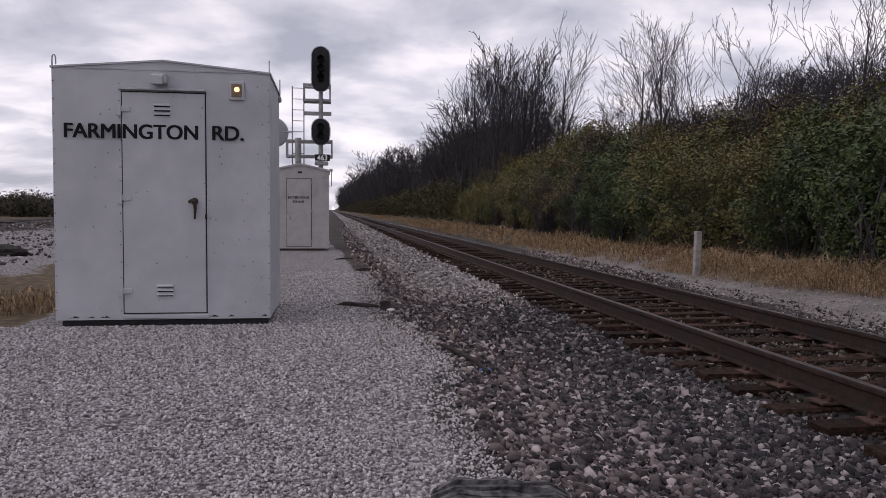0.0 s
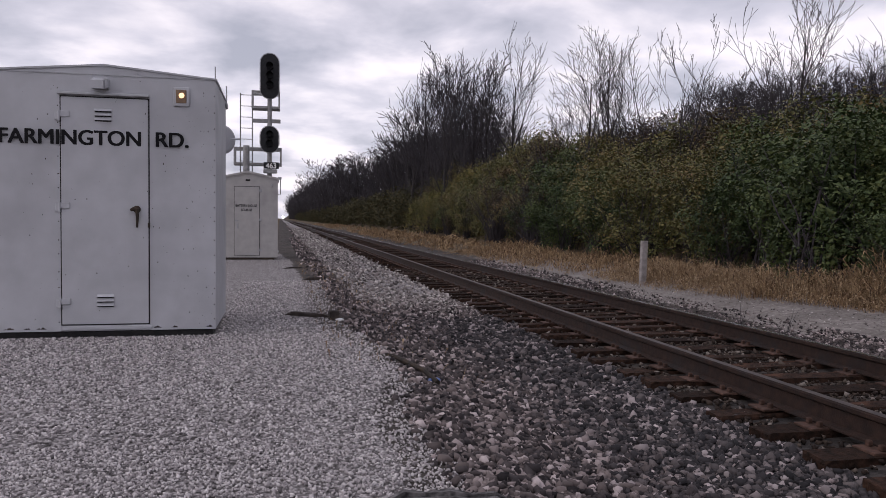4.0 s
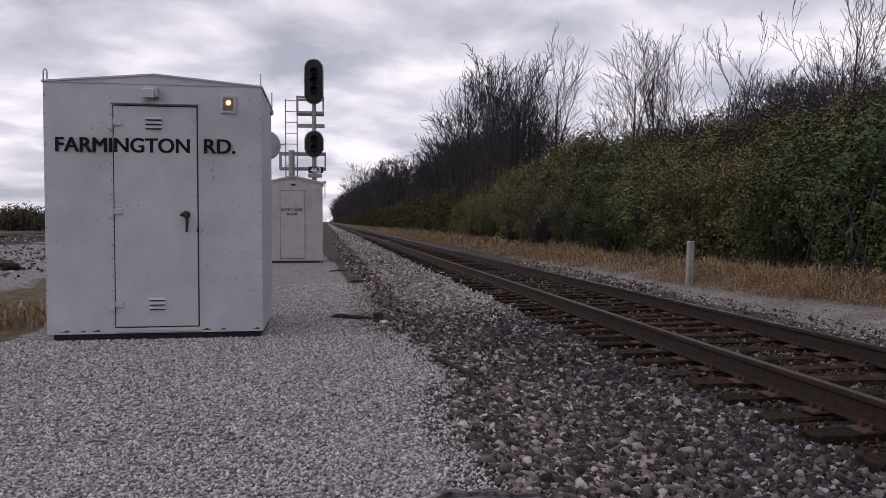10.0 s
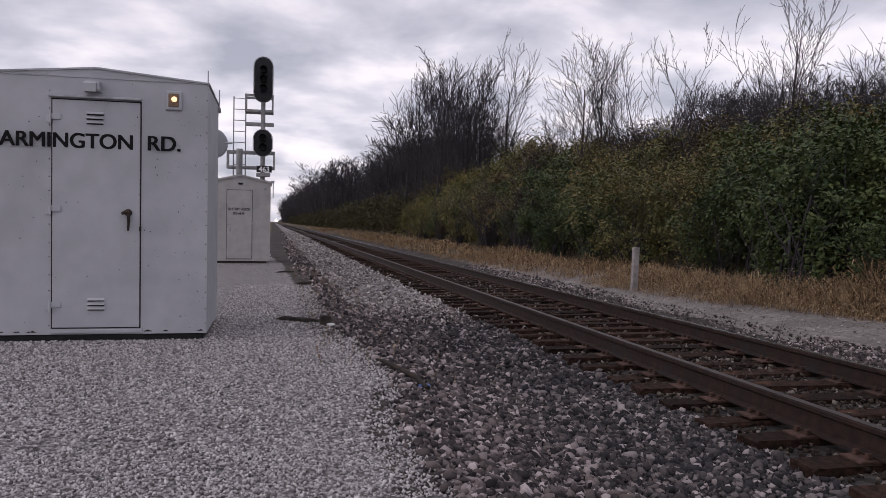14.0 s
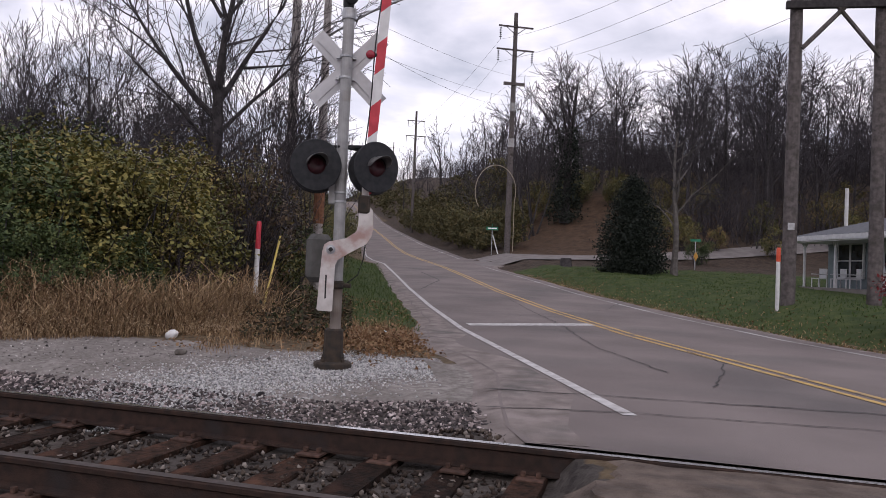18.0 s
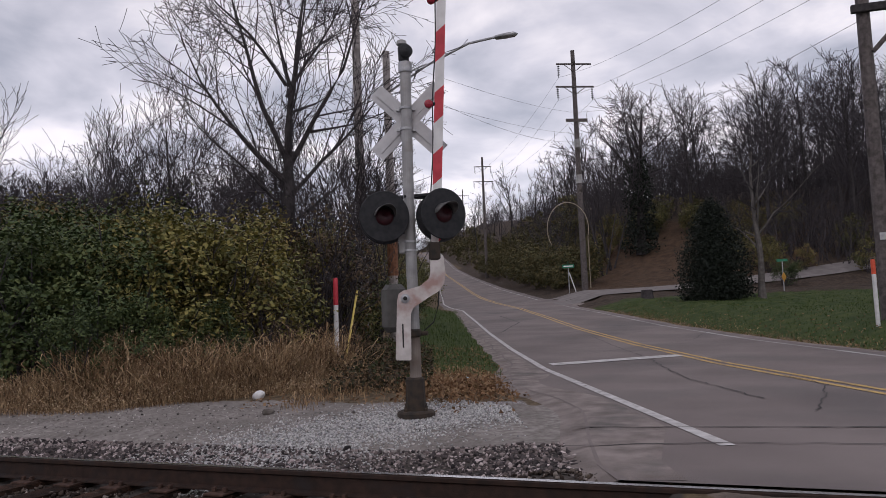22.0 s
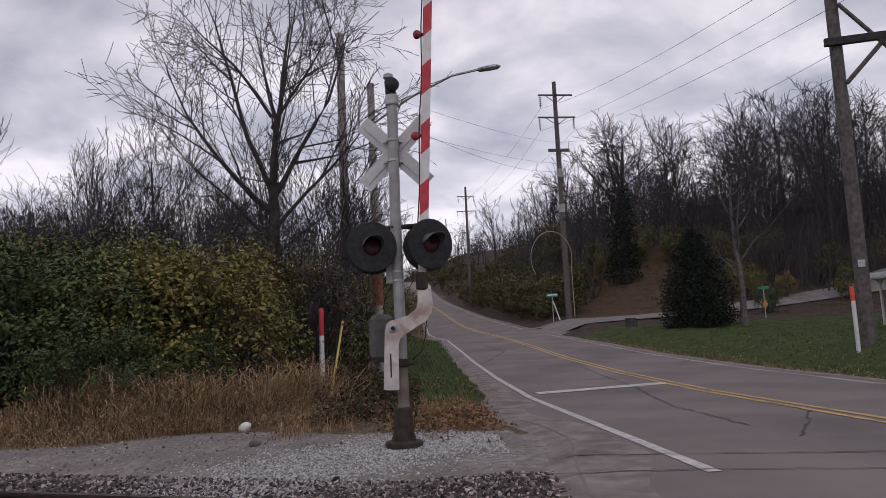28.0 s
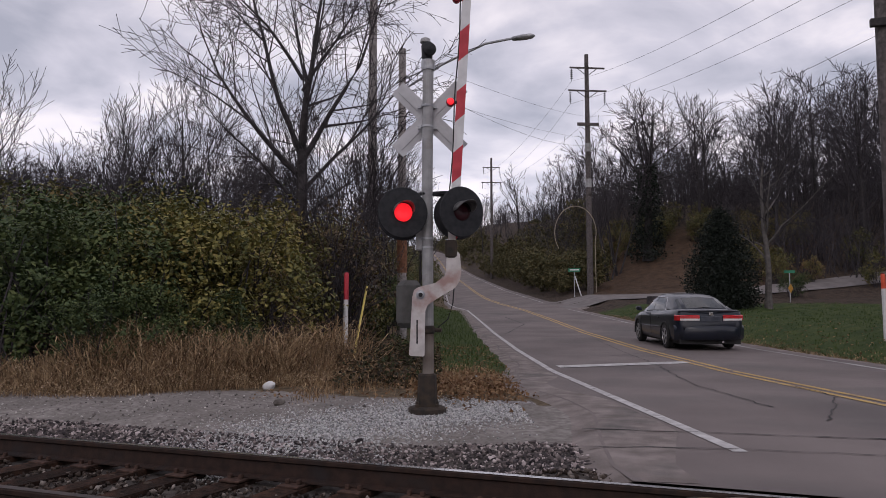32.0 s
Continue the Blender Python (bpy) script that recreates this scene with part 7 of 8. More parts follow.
    for k in range(125):
        a = g.uniform(73, 118) if k < 84 else g.uniform(90, 118)
        d = g.uniform(74, 150) if k % 3 else g.uniform(70, 92)
        x, y = polar(a, d)
        if x * N.x + y * N.y < 15:
            continue
        if 79 < a < 90.5 and d < 82:
            d = g.uniform(82, 100)
            x, y = polar(a, d)
        top = np.interp(a, [73, 75, 79, 81, 84, 89, 94, 98, 105, 118], [7.5, 8.5, 11.5, 12.8, 14.8, 16.2, 16.4, 16.0, 15.6, 15]) * g.uniform(0.7, 1.03)
        h = EYE + d * math.tan(radians(top)) - lz(x, y)
        s, turn = max(0.5, min(1.6, h / rise(wood[k % 5]))), g.uniform(0, 6.28)
        if d > 88:
            distant.append((wood[k % 5], x, y, s, turn))
        else:
            plant_tree(wood[k % 5], x, y, s, turn, woodland, "wood on the hill")
    joined("hill_wood", [(m[0], *r) for m, *r in distant], wood[0][0].materials[0], "trunks and limbs of leafless trees far up the hill", "trees")
    joined("hill_wood", [(m[1], *r) for m, *r in distant], wood[0][1].materials[0], "twigs of leafless trees far up the hill", "trees")
    items = []
    for k in range(135):
        a, d = 120 - 47 * g.random() ** 1.5, g.uniform(84, 130)
        x, y = polar(a, d)
        if x * N.x + y * N.y > 16:
            top = np.interp(a, [73, 75, 79, 81, 84, 89, 98, 120], [6.5, 7.5, 10, 11, 12.5, 13.5, 13.5, 13]) * g.uniform(0.6, 1.0)
            items.append((k % 4, x, y, max(0.4, (EYE + d * math.tan(radians(top)) - lz(x, y)) / 13.5), g.uniform(0, 6.28)))
    joined("hill_wood", [(far_limbs[i], *r) for i, *r in items], BARK, "trunks and limbs of the dense leafless wood on the hill", "trees")
    joined("hill_wood", [(far_twigs[i], *r) for i, *r in items], HAZED_TWIG, "twigs of the dense leafless wood on the hill", "trees")
    items = []
    for k in range(120):
        s0 = g.uniform(120, 420)
        n0 = -3 - abs(g.gauss(0, 14)) if k % 2 else 14 + abs(g.gauss(0, 14))
        if s0 > 265:
            n0 = g.uniform(-40, 40) if s0 > 300 else 9 + abs(g.gauss(0, 14))
        x, y, _ = on_road(s0, n0)
        items.append((k % 4, x, y, g.uniform(0.55, 0.85), g.uniform(0, 6.28)))
    joined("far_wood", [(far_limbs[i], *r) for i, *r in items], BARK, "trunks and limbs of the wood along the road", "trees")
    joined("far_wood", [(far_twigs[i], *r) for i, *r in items], HAZED_TWIG, "twigs of the wood along the road", "trees")
    # lawn tree, dark spruce, taller dark conifer, stump
    lt = Tree(7, 8.6, 0.17, 0.28, (46, 48, 48), (11, 8, 7), 4, 0.14, 0.12, 0.009).meshes(PALE_BARK)
    plant_tree(lt, *polar(91.0, 39), 1.0, 2.0, "spreading bare tree with a pale trunk on the lawn", "single bare trees")

    def conifer(seed, h, r, whorls):
        rng = np.random.default_rng(seed)
        c = []
        for k in range(whorls):
            t = k / whorls
            rr = r * (1 - t ** 2.2) ** 0.75 * (0.75 + 0.25 * min(1, t * 6)) * (0.9 + 0.2 * rng.random())
            for a in np.linspace(0, 6.28, int(7 + 20 * (1 - t))):
                for q in np.linspace(0.25, 1, 5):
                    c.append((rr * q * math.cos(a + k), rr * q * math.sin(a + k), h * (0.04 + 0.95 * t) - 0.22 * rr * q * q))
        c = np.array(c) + rng.normal(0, 0.05, (len(c), 3))
        v, f = leaf_cloud(rng, c, 13, np.full(len(c), 0.15), 0.062)
        return mesh_of("trunk", MB().tube([(0, 0, -0.1), (0, 0, h * 0.9)], [0.12, 0.02], 8), BARK), raw_mesh("crown", v, f, NEEDLE)
    x, y = polar(88.0, 39.5)
    plant_tree(conifer(5, 5.0, 1.72, 26), x, y, 1.0, 0.0, "dark bushy evergreen on the lawn", name="evergreen_tree")
    # a great bare tree at the wood's edge, its trunk thick with ivy, and two broken trunks beside it
    giant = Tree(31, 15.0, 0.42, 0.36, (50, 44, 42), (13, 8, 6), 4, 0.09, 0.12, 0.02, straight=True).meshes()
    t = tree_to(giant, 83.1, 76, 16.8, "great bare tree with ivy on its trunk")
    rng = np.random.default_rng(32)
    n = 520
    zz = rng.uniform(0.3, 8.2, n)
    aa = rng.uniform(0, 6.28, n)
    rr = 0.35 + rng.uniform(0.2, 1.0, n) * (1.25 - 0.09 * zz)
    c = np.stack([rr * np.cos(aa), rr * np.sin(aa), zz], 1)
    v, f = leaf_cloud(rng, c, 9, np.full(n, 0.22), 0.12)
    part("ivy", raw_mesh("ivy", v, f, NEEDLE), None, t, "dark ivy round the trunk")
    for a, d, top in ((80.3, 72, 12.6), (80.9, 74, 13.0)):
        tree_to(forked[int(top * 10) % 2], a, d, top, "broken forked trunk at the wood's edge")
    x, y = polar(83.3, 45.5)
    st = thing("tree_stump", pose(x, y, lz(x, y) - 0.05), "weathered tree stump on the lawn corner", "tree stump")
    part("stump", MB().lathe([(0.5, -0.1), (0.38, 0.1), (0.33, 0.35), (0.32, 0.55), (0.27, 0.57)], 11), BARK, st)
    x, y = polar(108.2, 16.4)
    rb = shrub_meshes(77, 1.5, 1.6, 420, 34, 0.036, RED_LEAF, 24)
    plant_shrub(rb, x, y, 0.98, 0.3, "rounded dark red bush on the lawn", "lawn shrubs")


build_plants()


# ---- grass, weeds, stones ----
def blades(rng, x, y, h, w, lean, head, ma, name, label, category, droop=0.0):
    """Thin grass stalks, bent over at the top; some carry a wider seed head."""
    n = len(x)
    z = land(x, y) - 0.02
    a = rng.uniform(0, 6.283, n)
    l = rng.normal(0, lean, n) * h
    dx, dy = np.cos(a) * l, np.sin(a) * l
    b = rng.uniform(0, 6.283, n)
    wx, wy = np.cos(b) * w, np.sin(b) * w
    base = np.stack([x, y, z], 1)
    off = np.stack([wx, wy, np.zeros(n)], 1)
    mid = base + np.stack([dx * 0.3, dy * 0.3, h * 0.6], 1)
    top = base + np.stack([dx * 0.75, dy * 0.75, h * 0.92], 1)
    dr = droop * h * rng.uniform(0.3, 1.5, n)
    tip = top + np.stack([np.cos(a) * dr + dx * 0.2, np.sin(a) * dr + dy * 0.2, h * 0.08 - dr * rng.uniform(-0.4, 1.0, n)], 1)
    hw = np.where(rng.random(n) < head, 2.6, 0.75)[:, None]
    v = np.stack([base - off, base + off, mid + off * 0.8, mid - off * 0.8, top + off * hw, top - off * hw, tip], 1).reshape(-1, 3)
    i = np.arange(n)[:, None] * 7
    tri = np.concatenate([i + np.array([t]) for t in ((0, 1, 2), (0, 2, 3), (3, 2, 4), (3, 4, 5), (5, 4, 6))], 0)
    tagged(new(name, raw_mesh(name, v, tri, ma)), label, category, kind="stuff")


def build_grass():
    rng = np.random.default_rng(5)

    def weed_front(y):
        return np.interp(y, [4.2, 5.5, 6.6, 7.5, 8.1, 9.5, 10.5, 12.3, 14.7, 22.5, 48, 120], [11.0, 10.4, 9.8, 8.6, 7.9, 7.5, 7.2, 6.95, 6.8, 6.5, 6.3, 6.5])
    parts = []
    for y0, y1, n, dep in ((4.6, 9, 24000, 2.6), (9, 16, 16000, 3.0), (16, 30, 9000, 3.2), (30, 70, 7000, 3.5), (70, 160, 4000, 4.0)):
        # tufts: stalks gather round a few hundred roots
        m = n // 14
        ry = rng.uniform(y0, y1, m)
        rx = weed_front(ry) + dep * rng.random(m) ** 1.2
        k = rng.integers(0, m, n)
        y = ry[k] + 0.13 * rng.normal(0, 1, n)
        x = rx[k] + 0.13 * rng.normal(0, 1, n)
        size = rng.uniform(0.55, 1.3, m)[k]
        az = np.degrees(np.arctan2(x, y))
        keep = (x * N.x + y * N.y < -1.2 + 0.5 * rng.normal(0, 1, n)) & (az < 61.2 + 0.8 * rng.normal(0, 1, n))
        parts.append((x[keep], y[keep], size[keep]))
    x, y, size = (np.concatenate([p[i] for p in parts]) for i in range(3))
    near_road = sstep(4.5, 6.5, y) * sstep(13, 8, y)
    patch = 0.8 + 0.3 * np.sin(x * 1.9 + 0.7 * y) * np.sin(y * 1.3) + 0.15 * np.sin(y * 4.1 + x)
    h = (0.28 + 0.44 * near_road) * patch * size * rng.uniform(0.35, 1.2, len(x)) * np.clip((x - weed_front(y)) / 0.8 + 0.35, 0.35, 1)
    w = np.where(y < 16, 0.0027, np.where(y < 30, 0.005, 0.012))
    blades(rng, x, y, h, w, 0.62, 0.75, STRAW, "dry_grass", "tall dry straw-coloured weeds along the lane", "grass", 0.3)
    seeds = (y < 16) & (rng.random(len(x)) < 0.55)
    c = np.stack([x[seeds], y[seeds], land(x[seeds], y[seeds]) + h[seeds] * rng.uniform(0.75, 1.0, seeds.sum())], 1)
    v, f = leaf_cloud(rng, c, 3, np.full(len(c), 0.035), 0.0125, None, 0.3, 0.8)
    tagged(new("seed_heads", raw_mesh("seed_heads", v, f, SEED)), "pale feathery seed heads of the dry weeds", "grass", kind="stuff")
    # dark vines and leaf litter between the weeds and the poles
    n = 5200
    a, d = rng.uniform(59.5, 67.5, n), rng.uniform(11.2, 19, n)
    x, y = d * np.sin(np.radians(a)), d * np.cos(np.radians(a))
    keep = x * N.x + y * N.y < 0.2
    x, y = x[keep], y[keep]
    c = np.stack([x, y, land(x, y) + 0.32 * rng.random(len(x)) ** 2.2 * (1 + 0.6 * np.sin(x * 3) * np.sin(y * 2.3))], 1)
    v, f = leaf_cloud(rng, c, 2, np.full(len(c), 0.03), 0.034, None, 0.8, 0.6)
    tagged(new("ground_vines", raw_mesh("ground_vines", v, f, VINE_LEAF)), "brown leaf litter and low vines under the shrubs", "undergrowth", kind="stuff")
    # verge right of the mast, thin weeds on gravel, left tuft
    n = 5200
    s0, n0 = rng.uniform(9.3, 14.5, n), rng.uniform(-2.0, 1.0, n)
    keep = np.sin(s0 * 2.3 + n0) + np.sin(n0 * 4.1 - s0) + 2.2 * (s0 - 10.4) + 0.8 * rng.normal(0, 1, n) > 0
    keep &= n0 < 0.75 + 0.25 * np.sin(s0 * 3.7) + 0.1 * rng.normal(0, 1, n)
    s0, n0 = s0[keep], n0[keep]
    n = len(s0)
    x, y = s0 * U.x + n0 * N.x, s0 * U.y + n0 * N.y
    blades(rng, x, y, rng.uniform(0.05, 0.24, n) * (0.5 + 0.5 * np.sin(s0 * 3.1 + n0 * 4) ** 2), 0.004, 0.6, 0.3, STRAW, "verge_grass", "matted dry grass on the road verge", "grass", 0.3)
    n = 5200
    s0, n0 = rng.uniform(13.5, 48, n), rng.uniform(-1.5, 1.15, n)
    x, y = s0 * U.x + n0 * N.x, s0 * U.y + n0 * N.y
    blades(rng, x, y, rng.uniform(0.05, 0.16, n), 0.007, 0.5, 0.0, GRASS, "verge_grass", "green grass on the road verge", "grass")
    n = 16000
    s0, n0 = rng.uniform(10, 44, n), 8.95 + 14 * rng.random(n) ** 1.4
    x, y = s0 * U.x + n0 * N.x, s0 * U.y + n0 * N.y
    blades(rng, x, y, rng.uniform(0.03, 0.085, n), 0.011, 0.6, 0.0, GRASS, "lawn_grass", "short green lawn grass", "grass")
    n = 3000
    s0, n0 = rng.uniform(8, 40, n), 8.75 + np.abs(rng.normal(0, 0.55, n))
    x, y = s0 * U.x + n0 * N.x, s0 * U.y + n0 * N.y
    blades(rng, x, y, rng.uniform(0.02, 0.09, n), 0.010, 0.8, 0.0, STRAW, "lawn_edge_grass", "worn straw-coloured edge of the lawn", "grass")
    n = 5200
    x, y = rng.uniform(-6.5, -2.7, n), rng.uniform(7.9, 11.5, n)
    keep = np.abs(y - 9.3 - 0.3 * np.sin(x * 2)) < 0.9
    blades(rng, x[keep], y[keep], rng.uniform(0.05, 0.2, keep.sum()), 0.005, 0.6, 0.1, STRAW, "dry_grass", "strip of short dry grass beside the shed", "grass")
    n = 900
    x, y = rng.uniform(0.4, 1.7, n), rng.uniform(6, 20, n)
    blades(rng, x, y, rng.uniform(0.02, 0.10, n), 0.003, 0.7, 0.3, STRAW, "sparse_weeds", "sparse dry weeds at the pad's edge", "grass")
    # brown leaves heaped at the verge's corner
    n = 2600
    s0, n0 = 11.2 + 0.9 * rng.normal(0, 1, n), 0.35 + 0.42 * rng.normal(0, 1, n)
    keep = n0 < 1.0
    x, y = (s0 * U.x + n0 * N.x)[keep], (s0 * U.y + n0 * N.y)[keep]
    c = np.stack([x, y, land(x, y) + 0.02 + 0.16 * rng.random(len(x)) ** 2], 1)
    v, f = leaf_cloud(rng, c, 1, np.full(len(c), 0.02), 0.03, None, 0.8, 0.6)
    tagged(new("fallen_leaves", raw_mesh("fallen_leaves", v, f, LITTER)), "heap of red-brown fallen leaves on the verge", "leaves", kind="stuff")
    # fallen leaves on the verge, slope and lawn
    for n, s_r, n_r, size in ((3600, (9.8, 22), (-2.6, 1.2), 0.03), (1600, (9, 42), (8.7, 15), 0.035), (1500, (14, 40), (-6, -1.5), 0.05)):
        s0, n0 = rng.uniform(*s_r, n), rng.uniform(*n_r, n)
        if n_r[0] > 5:
            n0 = 8.8 + np.abs(rng.normal(0, 1.6, n))
        c = np.stack([s0 * U.x + n0 * N.x, s0 * U.y + n0 * N.y, np.zeros(n)], 1)
        c[:, 2] = land(c[:, 0], c[:, 1]) + 0.02
        v, f = leaf_cloud(rng, c, 1, np.full(n, 0.01), size, None, 1.0, 0.3)
        tagged(new("fallen_leaves", raw_mesh("fallen_leaves", v, f, LITTER)), "brown fallen leaves in the grass", "leaves", kind="stuff")


build_grass()

ICO_T = (1 + 5 ** 0.5) / 2
ICO_V = np.array([(-1, ICO_T, 0), (1, ICO_T, 0), (-1, -ICO_T, 0), (1, -ICO_T, 0), (0, -1, ICO_T), (0, 1, ICO_T), (0, -1, -ICO_T), (0, 1, -ICO_T), (ICO_T, 0, -1), (ICO_T, 0, 1), (-ICO_T, 0, -1), (-ICO_T, 0, 1)]) / 1.9
ICO_F = np.array([(0, 11, 5), (0, 5, 1), (0, 1, 7), (0, 7, 10), (0, 10, 11), (1, 5, 9), (5, 11, 4), (11, 10, 2), (10, 7, 6), (7, 1, 8), (3, 9, 4), (3, 4, 2), (3, 2, 6), (3, 6, 8), (3, 8, 9), (4, 9, 5), (2, 4, 11), (6, 2, 10), (8, 6, 7), (9, 8, 1)])
OCT_V = np.array([(1, 0, 0), (-1, 0, 0), (0, 1, 0), (0, -1, 0), (0, 0, 1), (0, 0, -1)], float)
OCT_F = np.array([(0, 2, 4), (2, 1, 4), (1, 3, 4), (3, 0, 4), (2, 0, 5), (1, 2, 5), (3, 1, 5), (0, 3, 5)])


def stones(rng, x, y, r, base_v, base_f, ma, name, label, lift=0.0, jitter=0.28):
    n = len(x)
    k = len(base_v)
    v = base_v[None] * (1 + rng.normal(0, jitter, (n, k, 1))) * np.stack([rng.uniform(0.8, 1.35, n), rng.uniform(0.65, 1.1, n), rng.uniform(0.5, 0.95, n)], 1)[:, None]
    q = rng.normal(0, 1, (n, 4))
    q[:, 1:3] *= 0.45
    q /= np.linalg.norm(q, axis=1)[:, None]
    w, a, b, c = q.T
    rot = np.stack([1 - 2 * (b * b + c * c), 2 * (a * b - w * c), 2 * (a * c + w * b), 2 * (a * b + w * c), 1 - 2 * (a * a + c * c), 2 * (b * c - w * a),
                    2 * (a * c - w * b), 2 * (b * c + w * a), 1 - 2 * (a * a + b * b)], 1).reshape(n, 3, 3)
    v = np.einsum("nij,nkj->nki", rot, v) * r[:, None, None]
    v[:, :, 0] += x[:, None]
    v[:, :, 1] += y[:, None]
    v[:, :, 2] += (land(x, y) + lift + r * rng.uniform(-0.35, 0.55, n))[:, None]
    f = (np.arange(n)[:, None, None] * k + base_f[None]).reshape(-1, 3)
    tagged(new(name, raw_mesh(name, v.reshape(-1, 3), f, ma)), label, "gravel", kind="stuff")


def build_stones():
    rng = np.random.default_rng(8)

    def scatter(x0, x1, y0, y1, n):
        return rng.uniform(x0, x1, n), rng.uniform(y0, y1, n)
    parts = [scatter(0.7, 3.05, 1.5, 6, 24000), scatter(0.7, 3.05, 6, 14, 17000), scatter(0.5, 3.05, 14, 45, 8000), scatter(0.9, 3.05, 45, 110, 5000),
             scatter(3.0, 5.5, 0.6, 8, 7000), scatter(3.0, 5.5, 8, 20, 4500), scatter(5.35, 6.5, 1.0, 8, 9000), scatter(5.45, 6.5, 8, 24, 4200)]
    x, y = np.concatenate([p[0] for p in parts]), np.concatenate([p[1] for p in parts])
    r = rng.uniform(0.011, 0.029, len(x)) * np.where(y > 45, 2.6, np.where(y > 14, 1.5, np.where(y > 6, 1.15, 1.0))) * np.where(rng.random(len(x)) < 0.12, 1.35, 1.0)
    r = np.where(x > 5.3, r * 0.74, r)
    edge = np.interp(y, [0, 3.3, 4.4, 5.2, 6.0, 7.1, 8.6, 14, 20, 45], [0.75, 0.78, 0.78, 0.95, 1.0, 0.9, 0.65, 0.7, 0.6, 0.3])
    n0 = x * N.x + y * N.y
    keep = (x > edge + 0.06 * rng.normal(0, 1, len(x))) & (n0 < 1.05)
    keep &= ~((x > 3.38) & (x < 3.62)) & ~((x > 4.88) & (x < 5.12))
    inner = keep & (x > 3.1) & (x < 5.4) & (y < 20)
    stones(rng, x[inner], y[inner], r[inner] * 0.95, OCT_V, OCT_F, RUST_STONE, "rail_bed_stones", "rust-stained ballast between the ties", 0.012)
    keep = keep & ~inner
    oiled = keep & (y < 10.5) & (x < 3.1) & (x > 1.9 + 0.3 * rng.normal(0, 1, len(x)))
    stones(rng, x[oiled], y[oiled], r[oiled], ICO_V, ICO_F, OILED_STONE, "ballast_stones", "oil-darkened ballast beside the rail")
    keep = keep & ~oiled
    near = keep & (y < 7.5)
    stones(rng, x[near], y[near], r[near], ICO_V, ICO_F, STONE, "ballast_stones", "loose grey limestone ballast stones")
    newer = keep & (y >= 7.5) & (x < 3.05) & (x > 1.15) & (y > 10.5 + 2.5 * rng.random(len(x)))
    stones(rng, x[newer], y[newer], r[newer] * 1.1, OCT_V, OCT_F, NEW_BALLAST, "ballast_stones", "newer pale ballast beside the track")
    rest = keep & (y >= 7.5) & ~newer
    stones(rng, x[rest], y[rest], r[rest] * 1.1, OCT_V, OCT_F, STONE, "ballast_stones", "loose grey limestone ballast further along the line")
    # pale chippings of the pad
    parts = [scatter(-3.0, 1.0, 1.7, 4.0, 34000), scatter(-3.2, 1.05, 4.0, 7.6, 28000), scatter(-0.6, 0.8, 7.6, 14, 8000)]
    x, y = np.concatenate([p[0] for p in parts]), np.concatenate([p[1] for p in parts])
    edge = np.interp(y, [0, 3.3, 4.4, 5.2, 6.0, 7.1, 8.6, 14], [0.75, 0.78, 0.78, 0.95, 1.0, 0.9, 0.65, 0.7])
    keep = x < edge + 0.07 * rng.normal(0, 1, len(x))
    r = rng.uniform(0.006, 0.0125, len(x)) * np.where(y > 4, 1.15, 1.0)
    stones(rng, x[keep], y[keep], r[keep], OCT_V, OCT_F, CHIP, "pad_chippings", "fine pale limestone chippings of the pad", 0.002, 0.26)
    # chippings round the crossing mast and along the lane
    q, d = rng.uniform(-0.1, 1.12, 22000), 0.5 * rng.normal(0, 1, 22000)
    x, y = 5.7 + 2.9 * q + 0.54 * d, 4.75 - 1.85 * q + 0.84 * d
    keep = (x * N.x + y * N.y < 0.85) & (np.hypot(x - 7.87, y - 3.46) > 0.2)
    stones(rng, x[keep], y[keep], rng.uniform(0.007, 0.016, keep.sum()), OCT_V, OCT_F, WHITE_CHIP, "mast_chippings", "pale chippings heaped round the crossing mast", 0.0, 0.25)
    x, y = scatter(6.1, 8.6, 2.5, 16, 5200)
    keep = x * N.x + y * N.y < 0.8
    stones(rng, x[keep], y[keep], 0.006 + 0.016 * rng.random(keep.sum()) ** 3, OCT_V, OCT_F, NEW_BALLAST, "lane_stones", "scattered small stones beside the lane", 0.0, 0.25)
    x, y = scatter(-17, -6, 12, 60, 5000)
    stones(rng, x, y, rng.uniform(0.03, 0.07, len(x)), OCT_V, OCT_F, STONE, "far_stones", "scattered stones of the gravel yard", 0.0, 0.25)


build_stones()


def build_single_stones():
    """The nearest ballast stones, each a piece of its own on the shoulder."""
    rng = np.random.default_rng(21)
    bed = thing("ballast_shoulder", pose(0, 0, 0), "loose grey ballast stones on the shoulder of the line", "ballast", kind="structure")
    shapes = []
    for k in range(12):
        v = ICO_V * (1 + rng.normal(0, 0.3, (12, 1))) * np.array([rng.uniform(0.9, 1.4), rng.uniform(0.7, 1.1), rng.uniform(0.5, 0.8)])
        shapes.append(raw_mesh("stone", v, ICO_F, STONE_PIECE))
    for k in range(290):
        y = 1.9 + 4.2 * rng.random() ** 1.3
        x = rng.uniform(0.95, 2.9)
        r = rng.uniform(0.014, 0.026)
        part("stone", shapes[k % 12], None, bed, at=Matrix.LocRotScale((x, y, lz(x, y) + r * 0.75), Euler((rng.normal(0, .35), rng.normal(0, .35), rng.uniform(0, 6.28))), (r, r, r)))


build_single_stones()


